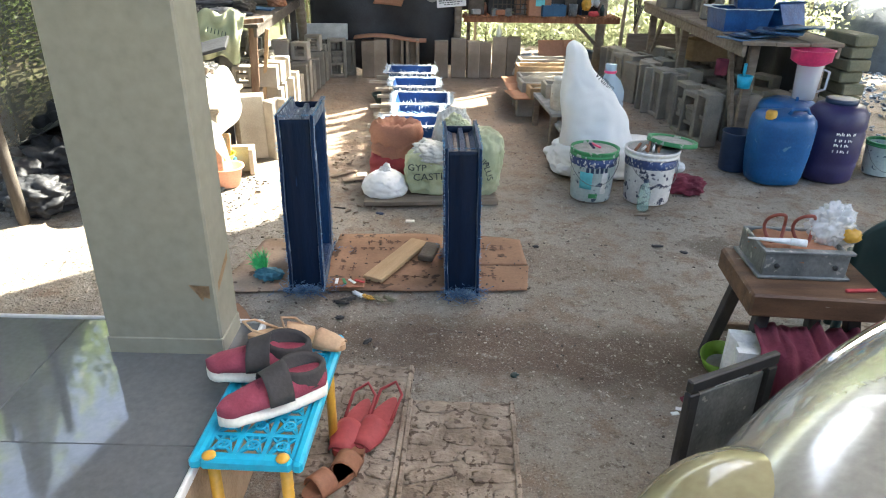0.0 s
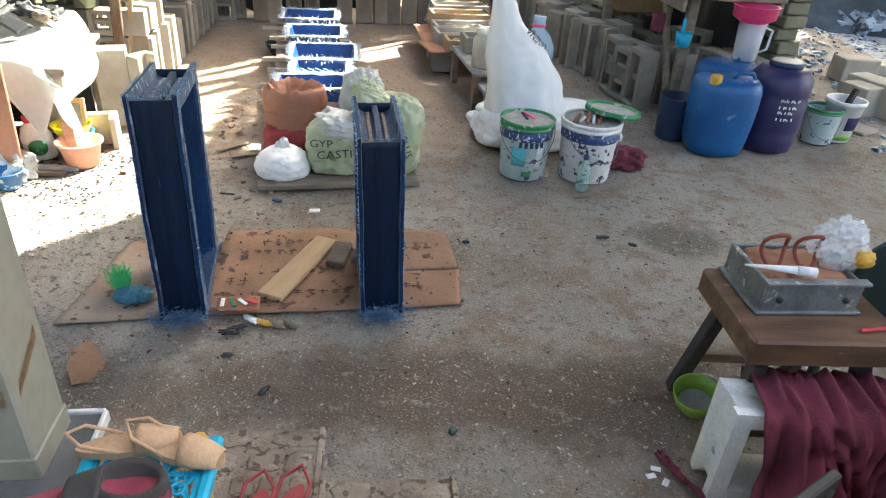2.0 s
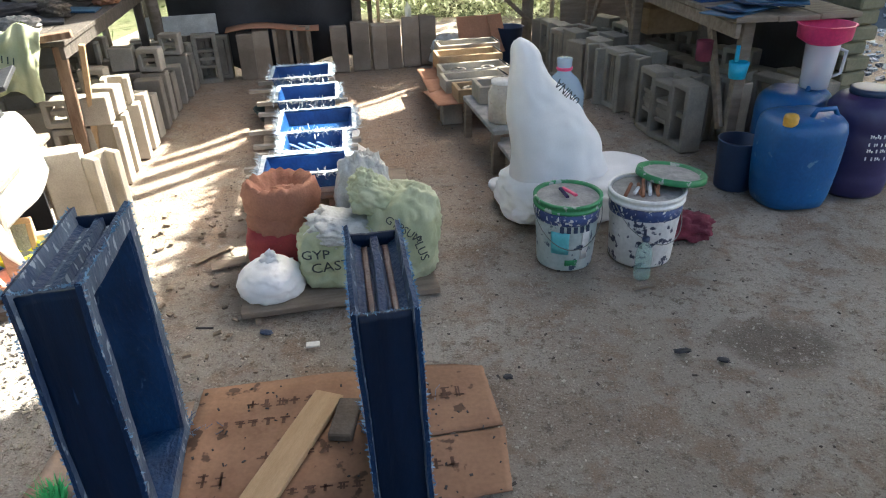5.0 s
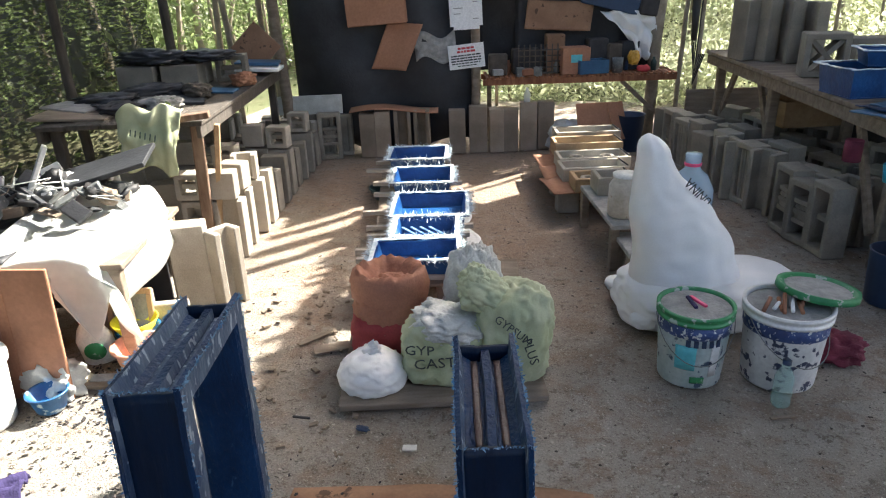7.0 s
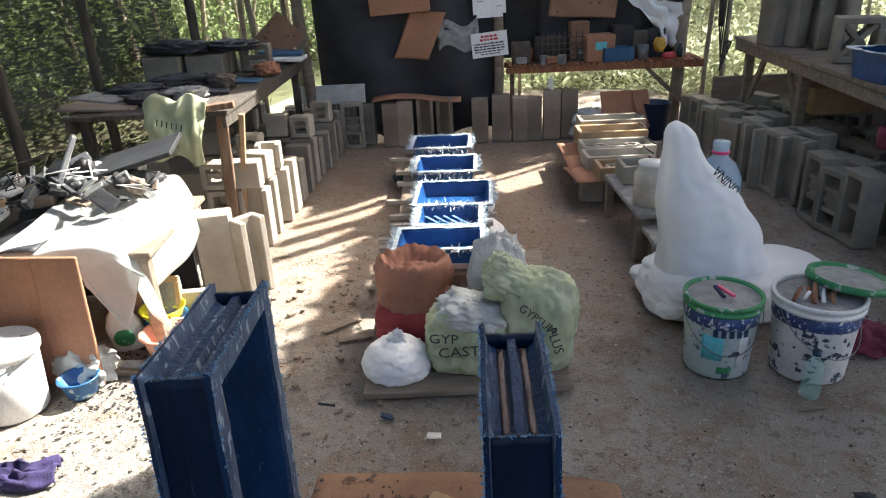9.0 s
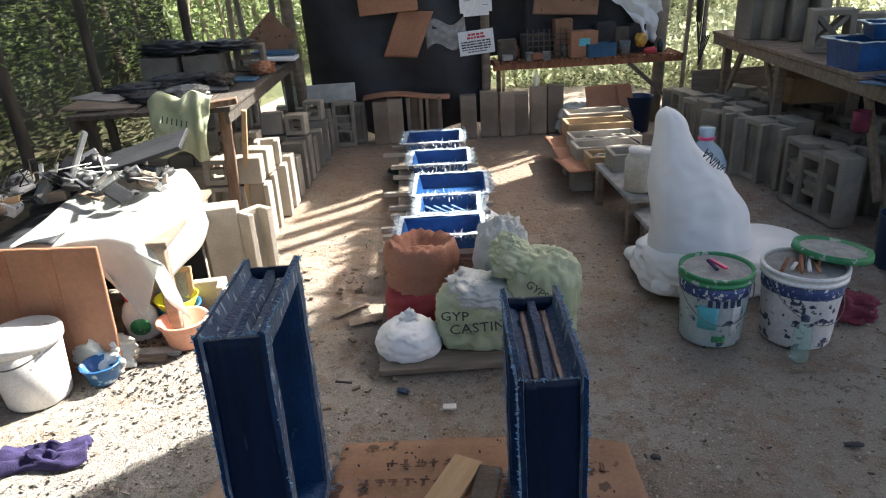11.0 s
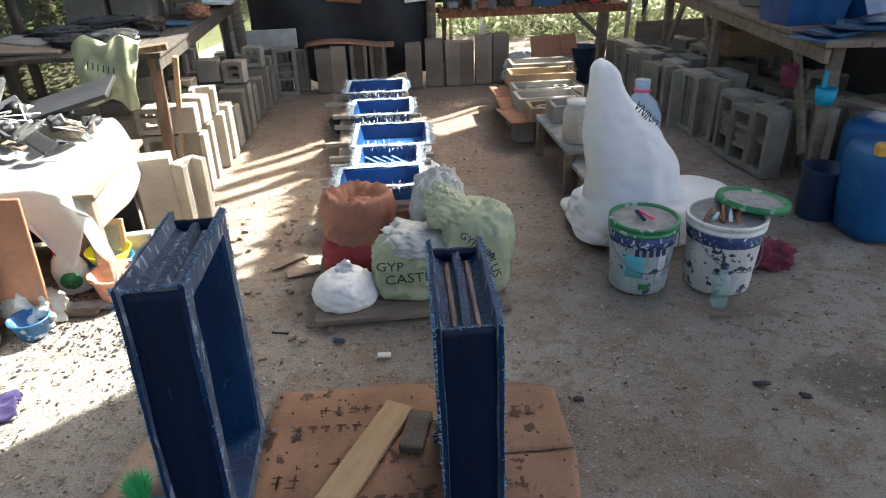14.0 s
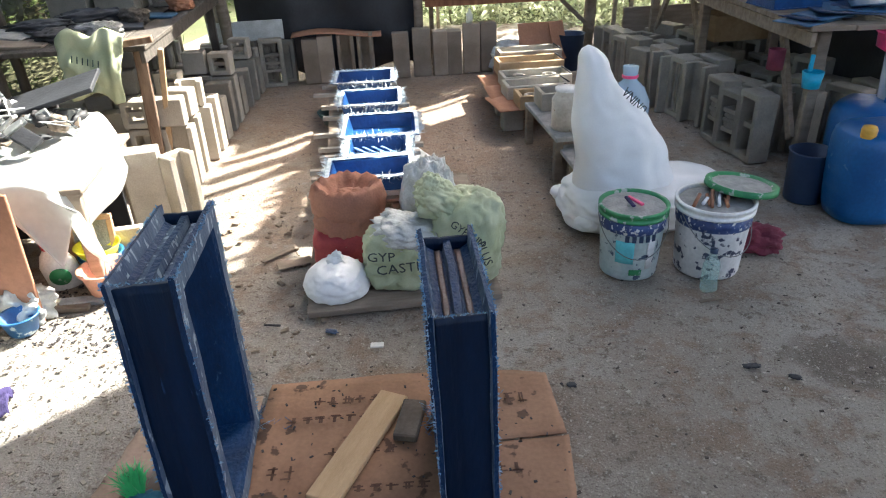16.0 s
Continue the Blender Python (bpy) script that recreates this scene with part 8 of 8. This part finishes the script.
def shade_net():
    pts = [Vector((-2.35, 2.6)), Vector((-3.2, 4.6)), Vector((-3.22, 6.7)), Vector((-3.22, 8.2))]

    def along(u):
        k = u * 3
        i = min(2, int(k))
        return pts[i].lerp(pts[i + 1], k - i)
    bm = bmesh.new()

    def f(u, v):
        p = along(u)
        sag = .14 * math.sin(u * 3 * math.pi) ** 2 * v
        w = .07 * noise.noise(Vector((u * 14, v * 5, 0))) + .03 * noise.noise(Vector((u * 40, v * 12, 3)))
        return (p.x - .05 + w, p.y, .35 * (.6 + .4 * math.sin(u * 9)) + (2.1 - sag) * v)
    sheet(bm, 110, 44, f)
    tagged(part("shade_net", bm, M["net"]), "black shade net hung between timber posts", "net")
    for i, (x, y, lx, r) in enumerate(((-2.55, 3.5, -.1, .035), (-3.12, 8.1, .0, .045), (-2.75, 3.35, -.25, .028))):
        post("post_side_%d" % (i + 1), ((x, y, -.02), (x + lx, y, 2.5)), r, M["dark_wood"], "rough round timber post carrying the shade net")
    for i, (x, y) in enumerate(((-3.0, 9.6), (-2.75, 9.9), (-2.6, 9.7), (-3.4, 10.2))):
        post("post_pole_%d" % (i + 1), ((x, y, -.05), (x - .1 + .05 * i, y, 2.6)), .035, M["bark"], "thin pale pole outside the fence")


# ---- setting out ----
# Plan of each part of the yard: the stretch it covers in its own sketch (x from, to, y from, to), then the
# levelled plan: x from (x, y, height, 1), y from (x, y, 1), the scale, and the turn in degrees.
PLAN = [
    ((-4.3, -1.2, 5.4, 8.75), (0.761, -0.021, -0.016, -0.141), (0.164, 0.730, 1.144), 0.828, 4),
    ((-3.6, 2.3, 8.75, 10.3), (0.796, -0.048, -0.033, 0.162), (0.209, 0.693, 1.526), 0.826, 12),
    ((-3.3, -1.2, 3.3, 5.4), (0.808, -0.030, -0.004, 0.003), (0.131, 0.810, 0.632), 0.885, 5.7),
    ((1.7, 4.6, 5.25, 10), (0.949, -0.104, -0.056, 0.423), (0.208, 0.796, 0.670), 0.923, 8),
    ((0.75, 3.4, 3.9, 5.25), (0.967, -0.094, -0.058, 0.337), (0.159, 0.866, 0.381), 0.960, 7.9),
    ((0.4, 1.7, 5.25, 8.75), (0.891, -0.075, -0.044, 0.315), (0.188, 0.782, 0.806), 0.900, 8),
    ((-0.8, 0.75, 3.6, 4.75), (0.896, -0.062, -0.034, 0.242), (0.140, 0.848, 0.479), 0.933, 6.6),
    ((-1.2, 0.4, 4.75, 8.75), (0.843, -0.051, -0.032, 0.172), (0.171, 0.773, 0.867), 0.880, 5),
]


def bounds(ob):
    pts = [c.matrix_world @ Vector(p) for c in [ob] + list(ob.children_recursive) if c.type == "MESH" for p in c.bound_box]
    lo, hi = Vector(map(min, zip(*pts))), Vector(map(max, zip(*pts)))
    return lo, hi


def set_out(obs):
    """Carry things from the sketch of their part of the yard to the levelled plan."""
    bpy.context.view_layer.update()
    for ob in obs:
        lo, hi = bounds(ob)
        c = (lo + hi) / 2
        for (x0, x1, y0, y1), px, py, s, turn in PLAN:
            if x0 < c.x <= x1 and y0 < c.y <= y1:
                to = Vector((px[0] * c.x + px[1] * c.y + px[2] * c.z + px[3], py[0] * c.x + py[1] * c.y + py[2], 0))
                along = math.hypot(px[1], py[1]) if hi.y - lo.y > 1.0 else s
                m = Matrix.Translation(to) @ pose(0, 0, 0, 0, 0, turn) @ Matrix.Diagonal((s, along, s, 1)) @ Matrix.Translation((-c.x, -c.y, 0))
                ob.matrix_world = m @ ob.matrix_world
                break


def set_porch(obs):
    """Carry the porch and what stands round it to the levelled plan."""
    bpy.context.view_layer.update()
    for ob in obs:
        ob.matrix_world = Matrix.Translation((.085, .205, 0)) @ Matrix.Diagonal((.933, .933, .945, 1)) @ ob.matrix_world


def built(*makers):
    """Run the builders and return the top-level things that they made."""
    before = set(bpy.data.objects)
    for f in makers:
        f()
    return [o for o in bpy.data.objects if o not in before and o.parent is None]


ground()
set_porch(built(porch, shoe_rack, slabs, vehicle, saw_stool))
roof()
set_out(built(back_row, left_blocks, right_blocks, tables, back_fence, signs, mould_row, bags, pails, drums, low_benches, sunny_corner, shelf_things, bench_things, shade_net))
standing_mould(pose(-.41, 2.925, .01, -4, -.5, 15), .152, .49, .785, 1, "tall blue fibreglass frame mould standing on cardboard")
standing_mould(pose(.285, 3.045, .012, 0, -1, 12), .152, .43, .685, 2, "blue fibreglass frame mould standing on edge on cardboard")
post("post_side_4", ((-2.75, 4.78, -.02), (-2.77, 4.78, 1.53)), .036, M["dark_wood"], "short dark timber post in front of the shade net")
post("post_side_5", ((-2.75, 5.51, -.02), (-2.78, 5.51, 1.61)), .032, M["dark_wood"], "short dark timber post in front of the shade net")
floor_clutter()
rubble_heap()
outdoors()
